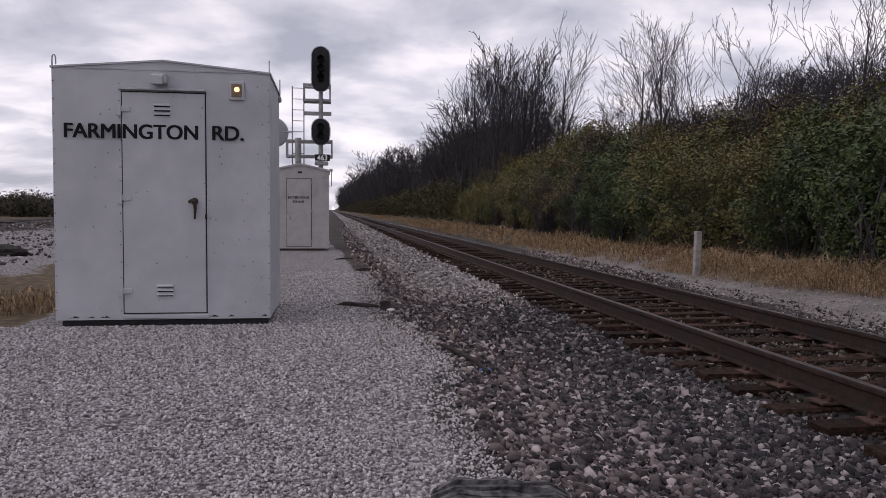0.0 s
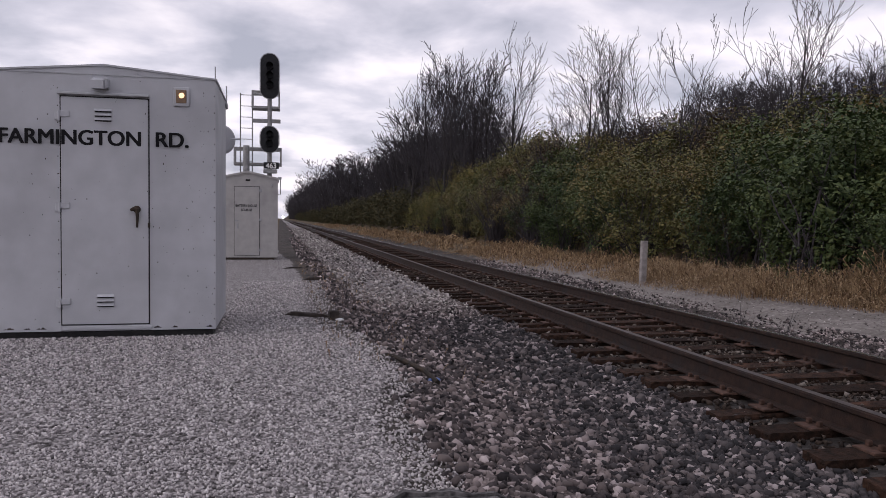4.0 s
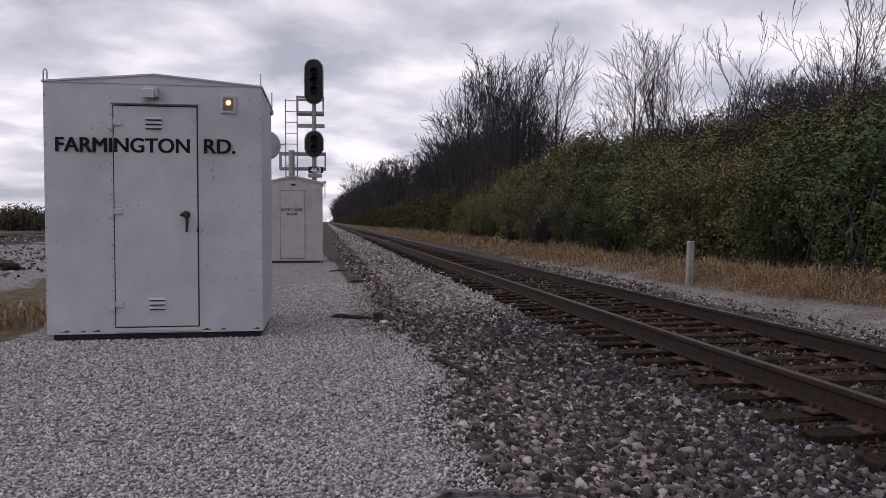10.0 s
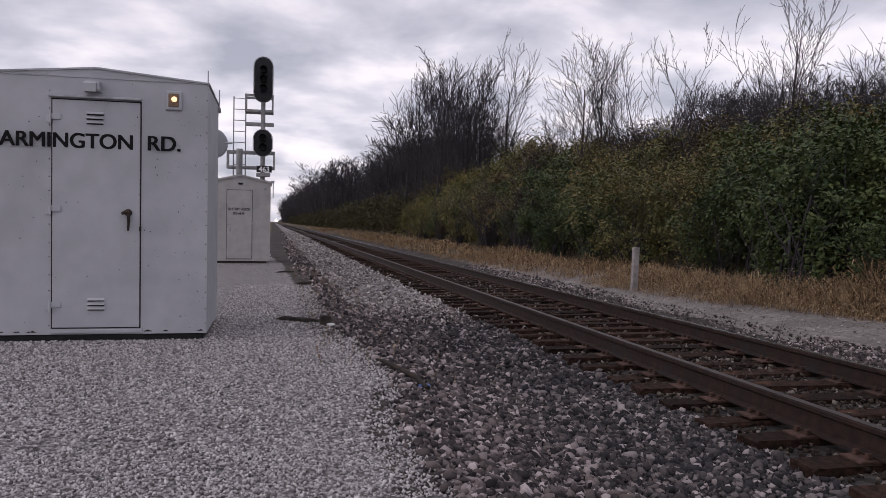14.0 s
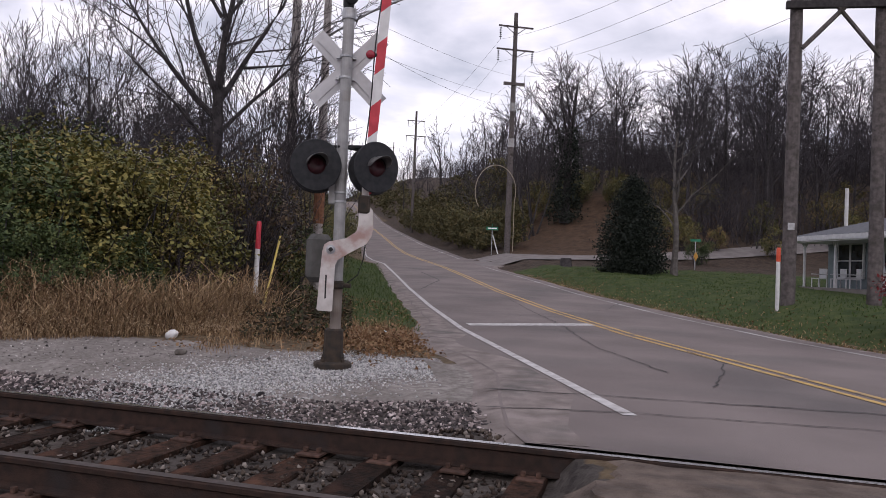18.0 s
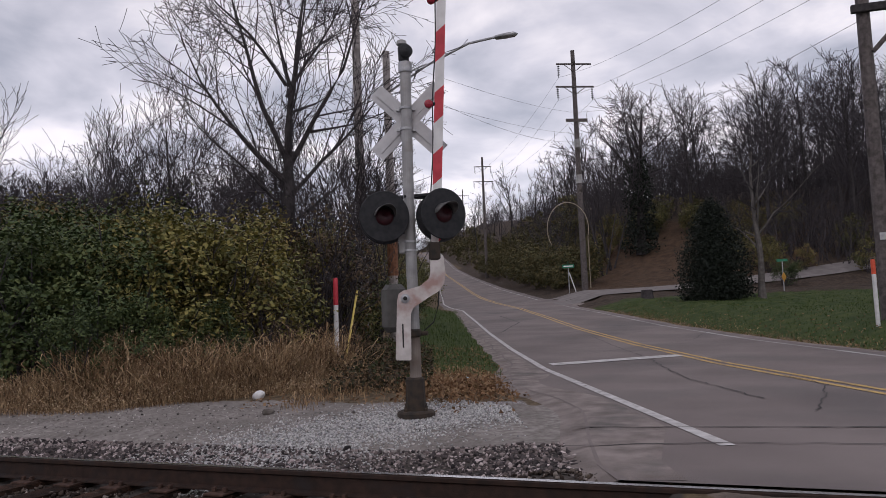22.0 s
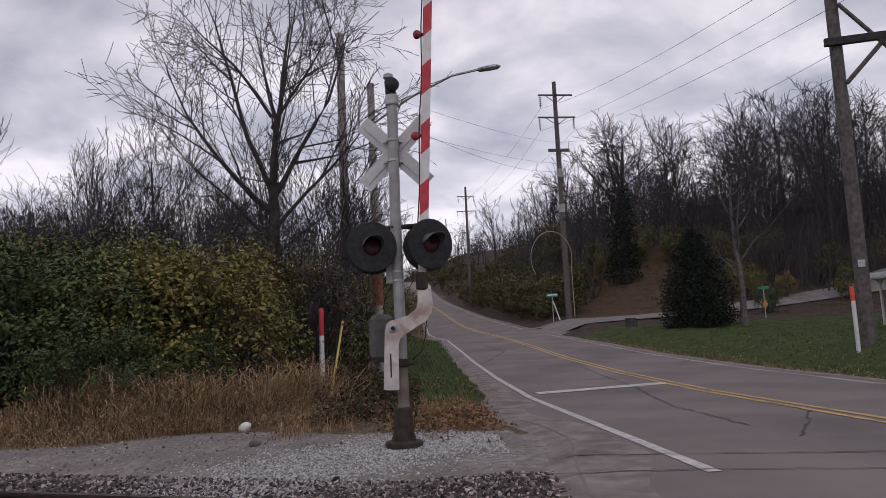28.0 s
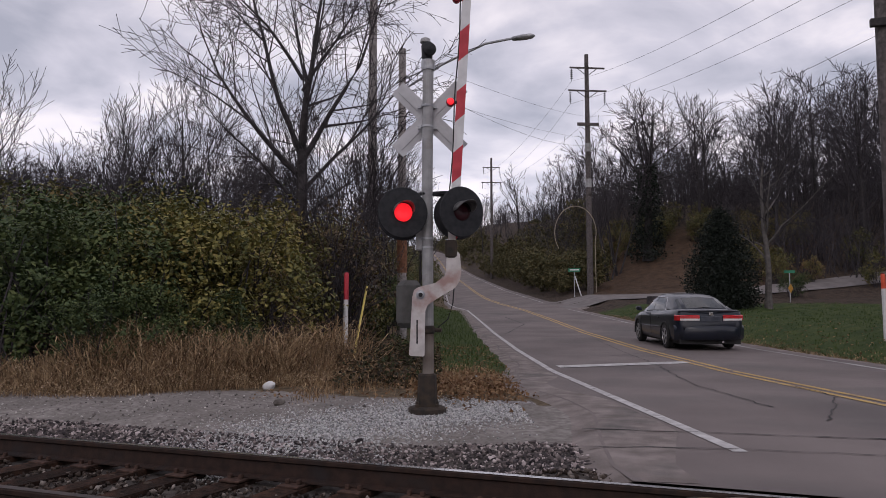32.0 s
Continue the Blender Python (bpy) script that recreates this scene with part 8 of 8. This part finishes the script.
# ---- loose things ----
def lump(seed, sx, sy, sz, n=2):
    """A rough rounded lump."""
    g = random.Random(seed)
    mb = MB()
    bm = bmesh.new()
    bmesh.ops.create_icosphere(bm, subdivisions=n, radius=1)
    for v in bm.verts:
        q = 1 + 0.35 * noise.noise(v.co * 1.4 + Vector((seed, 0, 0))) + 0.12 * g.uniform(-1, 1)
        v.co = Vector((v.co.x * sx * q, v.co.y * sy * q, v.co.z * sz * q))
    bm.verts.index_update()
    mb.add([v.co for v in bm.verts], [[v.index for v in f.verts] for f in bm.faces])
    bm.free()
    return mb


def split_timber(name, x, y, z, length, w, h, rz, ry, label, seed, ma):
    """A weathered piece of timber, split along its grain."""
    g = random.Random(seed)
    t = thing(name, pose(x, y, z, 0, ry, rz), label, "timber")
    k = 5
    for j in range(k):
        y0 = -w / 2 + w * j / k
        a, b = -length / 2 + g.uniform(0, .12) * length, length / 2 - g.uniform(0, .16) * length
        hh = h * g.uniform(0.6, 1.0)
        mb = MB()
        m = 7
        vs = []
        for i in range(m):
            px = a + (b - a) * i / (m - 1)
            e = 0.3 if i in (0, m - 1) else 1.0
            vs += [(px, y0 + g.uniform(0, .004), 0), (px, y0 + w / k - g.uniform(0.001, .006), 0), (px, y0 + w / k - g.uniform(0.001, .008), hh * e * g.uniform(.8, 1.05)), (px, y0 + g.uniform(0, .006), hh * e * g.uniform(.8, 1.05))]
        fs = [(0, 1, 2, 3), tuple(range(4 * m - 1, 4 * m - 5, -1))]
        for i in range(m - 1):
            q = 4 * i
            fs += [(q + c, q + 4 + c, q + 4 + (c + 1) % 4, q + (c + 1) % 4) for c in range(4)]
        part("splinter", mb.add(vs, fs), ma, t)
    return t


OLD_WOOD = material("weathered_timber", (0.015, 0.0145, 0.0155), (0.14, 0.133, 0.135), 22, 0.9, bump=0.6, bump_scale=50, object_random=0.4)
DARK_WOOD = material("rotten_dark_timber", (0.025, 0.02, 0.018), (0.07, 0.055, 0.047), 14, 0.9, bump=0.5, bump_scale=40, object_random=0.3)
BLUE_PLASTIC = material("blue_plastic_wrapper", (0.02, 0.06, 0.22), (0.05, 0.12, 0.34), 14, 0.35)
WHITE_PLASTIC = material("white_plastic", (0.62, 0.62, 0.62), (0.75, 0.75, 0.75), 9, 0.5)
PALE_BLUE = material("pale_blue_paper", (0.35, 0.52, 0.62), (0.5, 0.66, 0.74), 9, 0.6)
ROCK = material("brown_rock", (0.07, 0.06, 0.052), (0.15, 0.13, 0.115), 8, 0.9, bump=0.5)
EARTH = material("dark_earth", (0.015, 0.013, 0.012), (0.04, 0.034, 0.03), 9, 0.95, bump=0.6)


def build_loose():
    split_timber("old_tie_piece", 0.66, 2.84, lz(0.66, 2.84) - 0.01, 0.62, 0.19, 0.08, -5, 2, "split end of a weathered grey tie on gravel", 3, OLD_WOOD)
    split_timber("timber_offcut", 0.35, 8.85, lz(0.35, 8.85) + 0.01, 0.58, 0.10, 0.04, -14, 3, "dark rotten timber lying on the pad", 5, DARK_WOOD)
    t = thing("timber_stub", pose(0.6, 8.62, lz(0.6, 8.62), 0, 0, 10), "dark square timber stub at the pad's edge", "timber")
    part("stub", MB().box(-0.05, 0.06, -0.05, 0.05, -0.04, 0.10, bevel=0.012), DARK_WOOD, t)
    split_timber("timber_offcut", 0.62, 14.1, lz(0.62, 14.1) + 0.01, 0.34, 0.12, 0.05, 0, 0, "small dark timber scrap on gravel", 7, DARK_WOOD)
    split_timber("timber_offcut", 0.30, 17.4, lz(0.3, 17.4) + 0.01, 0.5, 0.08, 0.03, 30, 0, "small dark timber scrap on gravel", 8, DARK_WOOD)
    p = thing("buried_pipe", pose(0.98, 6.0, lz(0.98, 6.0) + 0.015, 0, 0, 0), "thin rusty pipe half buried at the pad's edge", "pipe")
    part("pipe", MB().tube([(-0.20, 0.75, -0.01), (-0.02, 0.35, 0.015), (0.12, -0.25, 0.01), (0.17, -0.5, -0.03)], 0.02, 8), RUST_BASE, p)
    for x, y, ma, s, lab in ((1.14, 5.60, BLUE_PLASTIC, 0.045, "crumpled blue plastic wrapper on ballast"), (0.66, 8.45, WHITE_PLASTIC, 0.035, "scrap of white plastic on gravel")):
        w = thing("litter_scrap", pose(x, y, lz(x, y) + s * 0.5, 0, 0, 30), lab, "litter")
        part("wrapper", lump(int(x * 90), s * 1.5, s * 0.8, s * 0.5), ma, w)
    x, y = polar(54.9, 11.25)
    w = thing("white_jug", pose(x, y, lz(x, y) + 0.06, 72, 0, -20), "white plastic jug lying by dry weeds", "litter")
    part("jug", MB().lathe([(0.0, -0.09), (0.06, -0.085), (0.068, 0.0), (0.06, 0.05), (0.028, 0.085), (0.026, 0.11), (0.0, 0.112)], 14), WHITE_PLASTIC, w, smooth=True)
    x, y = polar(55.5, 9.6)
    w = thing("rock", pose(x, y, lz(x, y) + 0.02), "small brown rock on the lane", "rock")
    part("stone", lump(4, 0.10, 0.06, 0.045), ROCK, w)
    x, y = polar(70.0, 12.6)
    w = thing("litter_scrap", pose(x, y, lz(x, y) + 0.05), "pale blue paper scrap in verge grass", "litter")
    part("paper", lump(6, 0.07, 0.04, 0.045), PALE_BLUE, w)
    x, y = polar(39.5, 8.4)
    w = thing("timber_chunk", pose(x, y, lz(x, y) + 0.02, 0, 0, 60), "black broken tie chunk beside the rail", "timber")
    part("chunk", lump(9, 0.24, 0.07, 0.05), DARK_WOOD, w)
    x, y = polar(33.4, 9.6)
    # small standing weeds on the ballast
    rng = random.Random(12)
    for wx, wy in ((5.35, 8.1), (5.6, 7.6), (0.95, 11.0)):
        mb = MB()
        for k in range(9):
            a, h = rng.uniform(0, 6.28), rng.uniform(0.15, 0.42)
            mb.tube([(0, 0, 0), (0.05 * math.cos(a), 0.05 * math.sin(a), h * .6), (0.14 * math.cos(a), 0.14 * math.sin(a), h)], [0.004, 0.003, 0.0015], 3, caps=False)
        w = thing("dead_weed", pose(wx, wy, lz(wx, wy)), "thin brown dead weed on gravel", "weed", "dead weeds")
        part("stalks", mb, TWIG, w)
    # earth heap on the yard beyond the shed
    x, y = -8.1, 19.6
    w = thing("earth_heap", pose(x, y, lz(x, y)), "low dark heap of earth and rubble on the yard", "heap")
    part("mound", lump(14, 1.0, 0.5, 0.26, 3), EARTH, w)
    # nest box on a stake
    x, y = polar(57.8, 16.0)
    w = thing("tin_sign", pose(x, y, lz(x, y), 0, 0, -58), "small rusty tin plate on a thin stake", "sign")
    part("stake", MB().tube([(0, 0.02, 0), (0, 0.02, 1.7)], 0.02, 6), DARK_WOOD, w)
    part("plate", MB().box(-0.07, 0.07, -0.01, 0.0, 1.40, 1.75, bevel=0.004), PLATE, w)


build_loose()


# ---- the car ----
CAR_PAINT = material("dark_blue_car_paint", (0.006, 0.009, 0.017), (0.009, 0.0125, 0.023), 3, 0.4, 0.0, spec=0.3, coat=0.6)
CAR_GLASS = material("car_glass", (0.02, 0.025, 0.03), (0.035, 0.042, 0.048), 3, 0.06, spec=0.3, coat=0.0)
TYRE = material("tyre_rubber", (0.012, 0.012, 0.012), (0.022, 0.022, 0.022), 20, 0.85)
ALLOY = material("alloy_wheel", (0.38, 0.38, 0.40), (0.48, 0.48, 0.50), 9, 0.35, 0.7)
TAIL_RED = material("tail_lamp_red", (0.42, 0.015, 0.02), (0.55, 0.03, 0.035), 9, 0.2, spec=0.6)
TAIL_CLEAR = material("tail_lamp_clear", (0.6, 0.58, 0.58), (0.7, 0.68, 0.68), 9, 0.2, spec=0.6)
CHROME = material("chrome_trim", (0.55, 0.55, 0.57), (0.65, 0.65, 0.67), 9, 0.2, 0.9)
PLATE_DARK = material("dark_number_plate", (0.03, 0.035, 0.05), (0.06, 0.065, 0.08), 9, 0.5)


def loft(sections):
    """Rings of equal length joined into a skin with closed ends."""
    n = len(sections[0])
    vs = [p for s in sections for p in s]
    fs = []
    for i in range(len(sections) - 1):
        fs += [(i * n + k, (i + 1) * n + k, (i + 1) * n + (k + 1) % n, i * n + (k + 1) % n) for k in range(n)]
    fs += [tuple(range(n)), tuple(range(len(sections) * n - 1, (len(sections) - 1) * n - 1, -1))]
    return MB().add(vs, fs)


BODY = [(-2.40, 0.46, 0.60, 0.62), (-2.385, 0.36, 0.80, 0.74), (-2.33, 0.28, 0.97, 0.82), (-2.2, 0.23, 1.03, 0.865), (-1.9, 0.22, 1.05, 0.89), (-1.4, 0.21, 1.03, 0.905), (-0.7, 0.2, 1.0, 0.91), (0.0, 0.2, 0.97, 0.912),
        (0.7, 0.2, 0.95, 0.91), (1.2, 0.2, 0.93, 0.905), (1.6, 0.2, 0.88, 0.89), (2.0, 0.21, 0.80, 0.86), (2.25, 0.23, 0.73, 0.79), (2.38, 0.3, 0.64, 0.68), (2.42, 0.38, 0.56, 0.55)]
CABIN = [(-1.98, 1.05, 0.70, 0.76, 1.0), (-1.6, 1.22, 0.64, 0.80, 1.0), (-1.25, 1.365, 0.61, 0.815, 0.98), (-0.85, 1.435, 0.60, 0.82, 0.97), (-0.3, 1.465, 0.60, 0.825, 0.95), (0.15, 1.46, 0.60, 0.825, 0.94), (0.5, 1.40, 0.605, 0.82, 0.93), (0.9, 1.22, 0.64, 0.81, 0.92), (1.35, 0.96, 0.70, 0.78, 0.90)]


def cabin_point(y, u, out=0.0):
    """A point of the cabin's skin: u runs from -1 at the left belt line over the roof to 1."""
    zt, wt, wb, zb = (float(np.interp(y, [c[0] for c in CABIN], [c[k] for c in CABIN])) for k in (1, 2, 3, 4))
    k = [0, 0.25, 0.5, 0.7, 1.0]
    x = np.interp(1 - abs(u), k, [wb, (wb + wt) / 2 * 1.02, wt, wt * 0.82, 0])
    z = np.interp(1 - abs(u), k, [zb, (zb + zt) / 2 - 0.01, zt - 0.075, zt - 0.018, zt + 0.012])
    v = Vector((x * (1 if u > 0 else -1), 0, z - 0.9)).normalized() * out
    return (x * (1 if u > 0 else -1) + v.x, y, z + v.z)


def skin_patch(rows):
    """A pane from rows of points."""
    m = len(rows[0])
    return MB().add([p for r in rows for p in r], [((i - 1) * m + k, (i - 1) * m + k + 1, i * m + k + 1, i * m + k) for i in range(1, len(rows)) for k in range(m - 1)])


def build_car():
    car = thing("sedan", pose(0, 0, 0), "dark blue four-door sedan driving up the road", "car")
    # y runs forward; the tail is at y = -2.4
    secs = []
    for y, z0, z1, w in BODY:
        half = [(0.85 * w, z0), (0.95 * w, z0 + 0.04), (0.99 * w, z0 + 0.15), (w, z0 + 0.45 * (z1 - z0)), (0.985 * w, z1 - min(0.16, 0.3 * (z1 - z0))), (0.95 * w, z1 - 0.05), (0.88 * w, z1 - 0.006), (0.6 * w, z1 + 0.012)]
        secs.append([(x, y, z) for x, z in half] + [(-x, y, z) for x, z in half[::-1]])
    part("body", loft(secs), CAR_PAINT, car, "glossy dark blue body", smooth=True)
    us = (-1, -0.88, -0.75, -0.62, -0.5, -0.4, -0.3, -0.15, 0.15, 0.3, 0.4, 0.5, 0.62, 0.75, 0.88, 1)
    part("roof", loft([[cabin_point(c[0], u) for u in us] for c in CABIN]), CAR_PAINT, car, "dark blue roof and pillars", smooth=True)
    part("rear_window", skin_patch([[cabin_point(y, u, 0.006) for u in np.linspace(-0.46, 0.46, 9)] for y in (-1.9, -1.75, -1.6, -1.45, -1.3)]), CAR_GLASS, car, "sloping rear window", smooth=True)
    part("windscreen", skin_patch([[cabin_point(y, u, 0.006) for u in np.linspace(-0.46, 0.46, 9)] for y in (0.56, 0.75, 0.9, 1.1, 1.26)]), CAR_GLASS, car, "sloping windscreen", smooth=True)
    for sx in (-1, 1):
        for y0, y1 in ((0.0, 0.98), (-1.1, -0.06)):
            rows = []
            for y in np.linspace(y0, y1, 8):
                hi = 0.56 if y > -0.75 else 0.56 + 0.34 * (-0.75 - y) / 0.35
                rows.append([cabin_point(y, sx * u, 0.005) for u in np.linspace(0.95, hi, 4)])
            part("side_window", skin_patch(rows), CAR_GLASS, car, "side window", smooth=True)
        trim = [cabin_point(y, sx * 0.54, 0.008) for y in np.linspace(0.9, -0.8, 12)] + [cabin_point(-0.95, sx * 0.64, 0.008), cabin_point(-1.12, sx * 0.86, 0.008), cabin_point(-1.16, sx * 0.97, 0.008)]
        part("chrome_strip", MB().tube(trim, 0.009, 5), CHROME, car, "chrome strip round the windows")
        part("chrome_strip", MB().tube([cabin_point(y, sx * 0.975, 0.01) for y in np.linspace(-1.16, 1.1, 8)], 0.010, 5), CHROME, car, "chrome strip under the windows")
        part("mirror", lump(21, 0.10, 0.06, 0.07), CAR_PAINT, car, "door mirror").location = (sx * 0.98, 0.95, 1.01)
        part("side_moulding", MB().tube([(sx * 0.915, -1.0, 0.56), (sx * 0.92, 0.0, 0.55), (sx * 0.915, 1.0, 0.55)], 0.016, 5), CAR_PAINT, car, "rubbing strip along the doors")
        for y in (-0.03, 1.0):
            part("door_gap", MB().tube([(sx * 0.905, y, 0.93), (sx * 0.914, y - 0.02, 0.6), (sx * 0.905, y - 0.03, 0.3)], 0.005, 4), TYRE, car)
        for hy in (-0.78, 0.14):
            part("door_handle", MB().box(sx * 0.912 - 0.014, sx * 0.912 + 0.014, hy - 0.09, hy + 0.07, 0.80, 0.83, bevel=0.008), CAR_PAINT, car)
        plan = [(0.30, -2.402), (0.55, -2.404), (0.70, -2.398), (0.79, -2.37), (0.85, -2.30), (0.885, -2.16)]
        rows = [[(sx * x * 0.99, y + 0.03, 0.765) for x, y in plan], [(sx * x, y - 0.012, 0.785) for x, y in plan], [(sx * x, y - 0.008, 0.89) for x, y in plan], [(sx * x * 0.985, y + 0.04, 0.915) for x, y in plan]]
        tl = part("tail_lamp", skin_patch(rows), TAIL_RED, car, "wide red tail lamp")
        part("clear_strip", skin_patch([[(sx * x * 1.004, y - 0.018, z) for x, y in plan[:4]] for z in (0.775, 0.825)]), TAIL_CLEAR, tl, "clear lower strip")
        part("headlamp", MB().box(min(sx * 0.45, sx * 0.74), max(sx * 0.45, sx * 0.74), 2.2, 2.36, 0.58, 0.70, bevel=0.03), TAIL_CLEAR, car, "headlamp")
    part("boot_edge", MB().tube([(-0.80, -2.24, 1.0), (-0.5, -2.33, 1.015), (0, -2.36, 1.02), (0.5, -2.33, 1.015), (0.80, -2.24, 1.0)], 0.022, 8), CAR_PAINT, car, "raised edge of the boot lid", smooth=True)
    part("number_plate", MB().box(-0.27, 0.27, -2.41, -2.38, 0.74, 0.88, bevel=0.01), PLATE_DARK, car, "dark recessed number plate")
    part("badge", MB().prism([(-0.06, 0.0), (0.06, 0.0), (0.05, 0.08), (-0.05, 0.08)], 0.01, pose(0, -2.395, 0.905)), CHROME, car, "small chrome badge")
    rows = []
    for z, back in ((0.27, 0.08), (0.33, 0.015), (0.45, 0.0), (0.57, 0.0), (0.62, 0.02), (0.645, 0.07)):
        rows.append([(x, -2.475 + back + 0.26 * (abs(x) / 0.90) ** 4, z) for x in np.linspace(-0.90, 0.90, 17)])
    part("bumper", skin_patch(rows), CAR_PAINT, car, "dark blue rounded rear bumper", smooth=True)
    part("exhaust", MB().tube([(0.28, -2.2, 0.24), (0.28, -2.44, 0.23)], 0.03, 8), CHROME, car, "short exhaust pipe")
    part("underbody", MB().box(-0.78, 0.78, -2.3, 2.1, 0.17, 0.3), TYRE, car, "dark underbody")
    wheels = []
    for sx in (-1, 1):
        for y in (-1.37, 1.37):
            wh = part("wheel", MB().lathe([(0.20, -0.10), (0.29, -0.10), (0.32, -0.075), (0.325, 0), (0.32, 0.075), (0.29, 0.10), (0.20, 0.10)], 28, pose(0, 0, 0, 0, 90)), TYRE, car, "black tyre", at=pose(sx * 0.80, y, 0.325))
            part("arch", MB().tube([(sx * 0.893, y + 0.37 * math.cos(a), 0.325 + 0.37 * math.sin(a)) for a in np.linspace(-0.2, 3.34, 14)], 0.035, 6), TYRE, car, "dark wheel arch")
            part("rim", MB().lathe([(0.215, -0.02), (0.215, 0.03), (0.20, 0.035), (0.19, 0.0)], 24, pose(sx * 0.075, 0, 0, 0, 90 * sx)), ALLOY, wh, "alloy rim")
            for k in range(5):
                a = 2 * math.pi * k / 5
                part("spoke", MB().box(-0.025, 0.025, 0.03, 0.205, -0.012, 0.012, pose(sx * 0.098, 0, 0) @ Matrix.Rotation(a, 4, "X") @ pose(0, 0, 0, 0, 90)), ALLOY, wh, "alloy spoke")
            part("hub", MB().lathe([(0.05, -0.02), (0.05, 0.03), (0.03, 0.04)], 12, pose(sx * 0.08, 0, 0, 0, 90 * sx)), ALLOY, wh)
            wheels.append((wh, sx * 0.80, y))
    return car, wheels


sedan, sedan_wheels = build_car()


# ---- the train far down the line ----
LOCO_PAINT = material("dark_locomotive_paint", (0.02, 0.025, 0.045), (0.05, 0.055, 0.075), 2, 0.5)


def build_train():
    tr = thing("locomotive", pose(4.253, 1150, 0), "dark diesel locomotive with bright headlight, far off", "locomotive")
    part("cab", MB().box(-1.55, 1.55, 2.2, 5.0, 1.4, 4.6, bevel=0.25), LOCO_PAINT, tr, "dark cab")
    part("nose", MB().box(-1.2, 1.2, 0.0, 2.3, 1.4, 3.2, bevel=0.2), LOCO_PAINT, tr, "short nose")
    part("hood", MB().box(-1.1, 1.1, 5.0, 20.0, 1.4, 4.3, bevel=0.15), LOCO_PAINT, tr, "long hood")
    part("frame", MB().box(-1.5, 1.5, -0.6, 20.5, 0.9, 1.45, bevel=0.05), LOCO_PAINT, tr)
    part("pilot", MB().box(-1.4, 1.4, -0.7, -0.4, 0.2, 1.0, bevel=0.05), LOCO_PAINT, tr)
    for y in (2.5, 5.0, 14.5, 17.0):
        for x in (-0.75, 0.75):
            part("wheel", MB().lathe([(0.5, -0.07), (0.5, 0.07)], 20, pose(x, y, 0.5, 0, 90)), RAIL, tr)
    # disc wider than a real headlight, its glare built into the shape
    part("headlight", MB().lathe([(1.0, 0), (0.95, 0.05), (0.0, 0.08)], 20, pose(0, -0.62, 3.0, 90)), HEADLIGHT, tr, "bright glowing headlight")
    for x in (-1.0, 1.0):
        part("ditch_light", MB().lathe([(0.35, 0), (0.3, 0.05), (0.0, 0.08)], 16, pose(x, -0.72, 1.2, 90)), HEADLIGHT, tr, "glowing ditch light")
    return tr


train = build_train()


# ---- what moves ----
CAR_S = [(0.0, -180.0), (10.0, -120.0), (20.0, -60.0), (28.0, -7.4), (30.0, 5.8), (30.5, 9.0), (31.0, 12.5), (31.5, 16.9), (32.0, 22.0)]
CAR_N = [(-200, 6.1), (9.0, 6.15), (12.5, 6.3), (16.9, 6.6), (22.0, 6.8)]
HEADING = math.degrees(math.atan2(U.y, U.x)) - 90


def motions():
    rows = []
    for t, s in CAR_S:
        n = float(np.interp(s, [q[0] for q in CAR_N], [q[1] for q in CAR_N]))
        a, c = on_road(s - 1.4, n, 0.014), on_road(s + 1.4, n, 0.014)
        rows.append((t, pose(*on_road(s, n, 0.014), math.degrees(math.atan2(c[2] - a[2], 2.8)), 0, HEADING)))
    walk(sedan, rows)
    for wheel, x, y in sedan_wheels:
        turned = []
        for k in range(0, 64):
            t = 29.9 + k / 30.0
            s = float(np.interp(t, [r[0] for r in CAR_S], [r[1] for r in CAR_S]))
            turned.append((t, pose(x, y, 0.325, -math.degrees((s - 5.0) / 0.325), 0, 0)))
        walk(wheel, [(0.0, turned[0][1])] + turned)
    walk(train, [(0.0, pose(4.253, 1180, 0)), (15.5, pose(4.253, 1010, 0)), (32.0, pose(4.253, 830, 0))])
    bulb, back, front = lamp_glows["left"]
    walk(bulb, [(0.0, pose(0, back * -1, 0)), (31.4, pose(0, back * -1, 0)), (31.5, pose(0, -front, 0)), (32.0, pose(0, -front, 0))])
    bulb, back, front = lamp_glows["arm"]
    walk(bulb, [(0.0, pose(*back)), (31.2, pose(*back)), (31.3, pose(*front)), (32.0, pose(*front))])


motions()
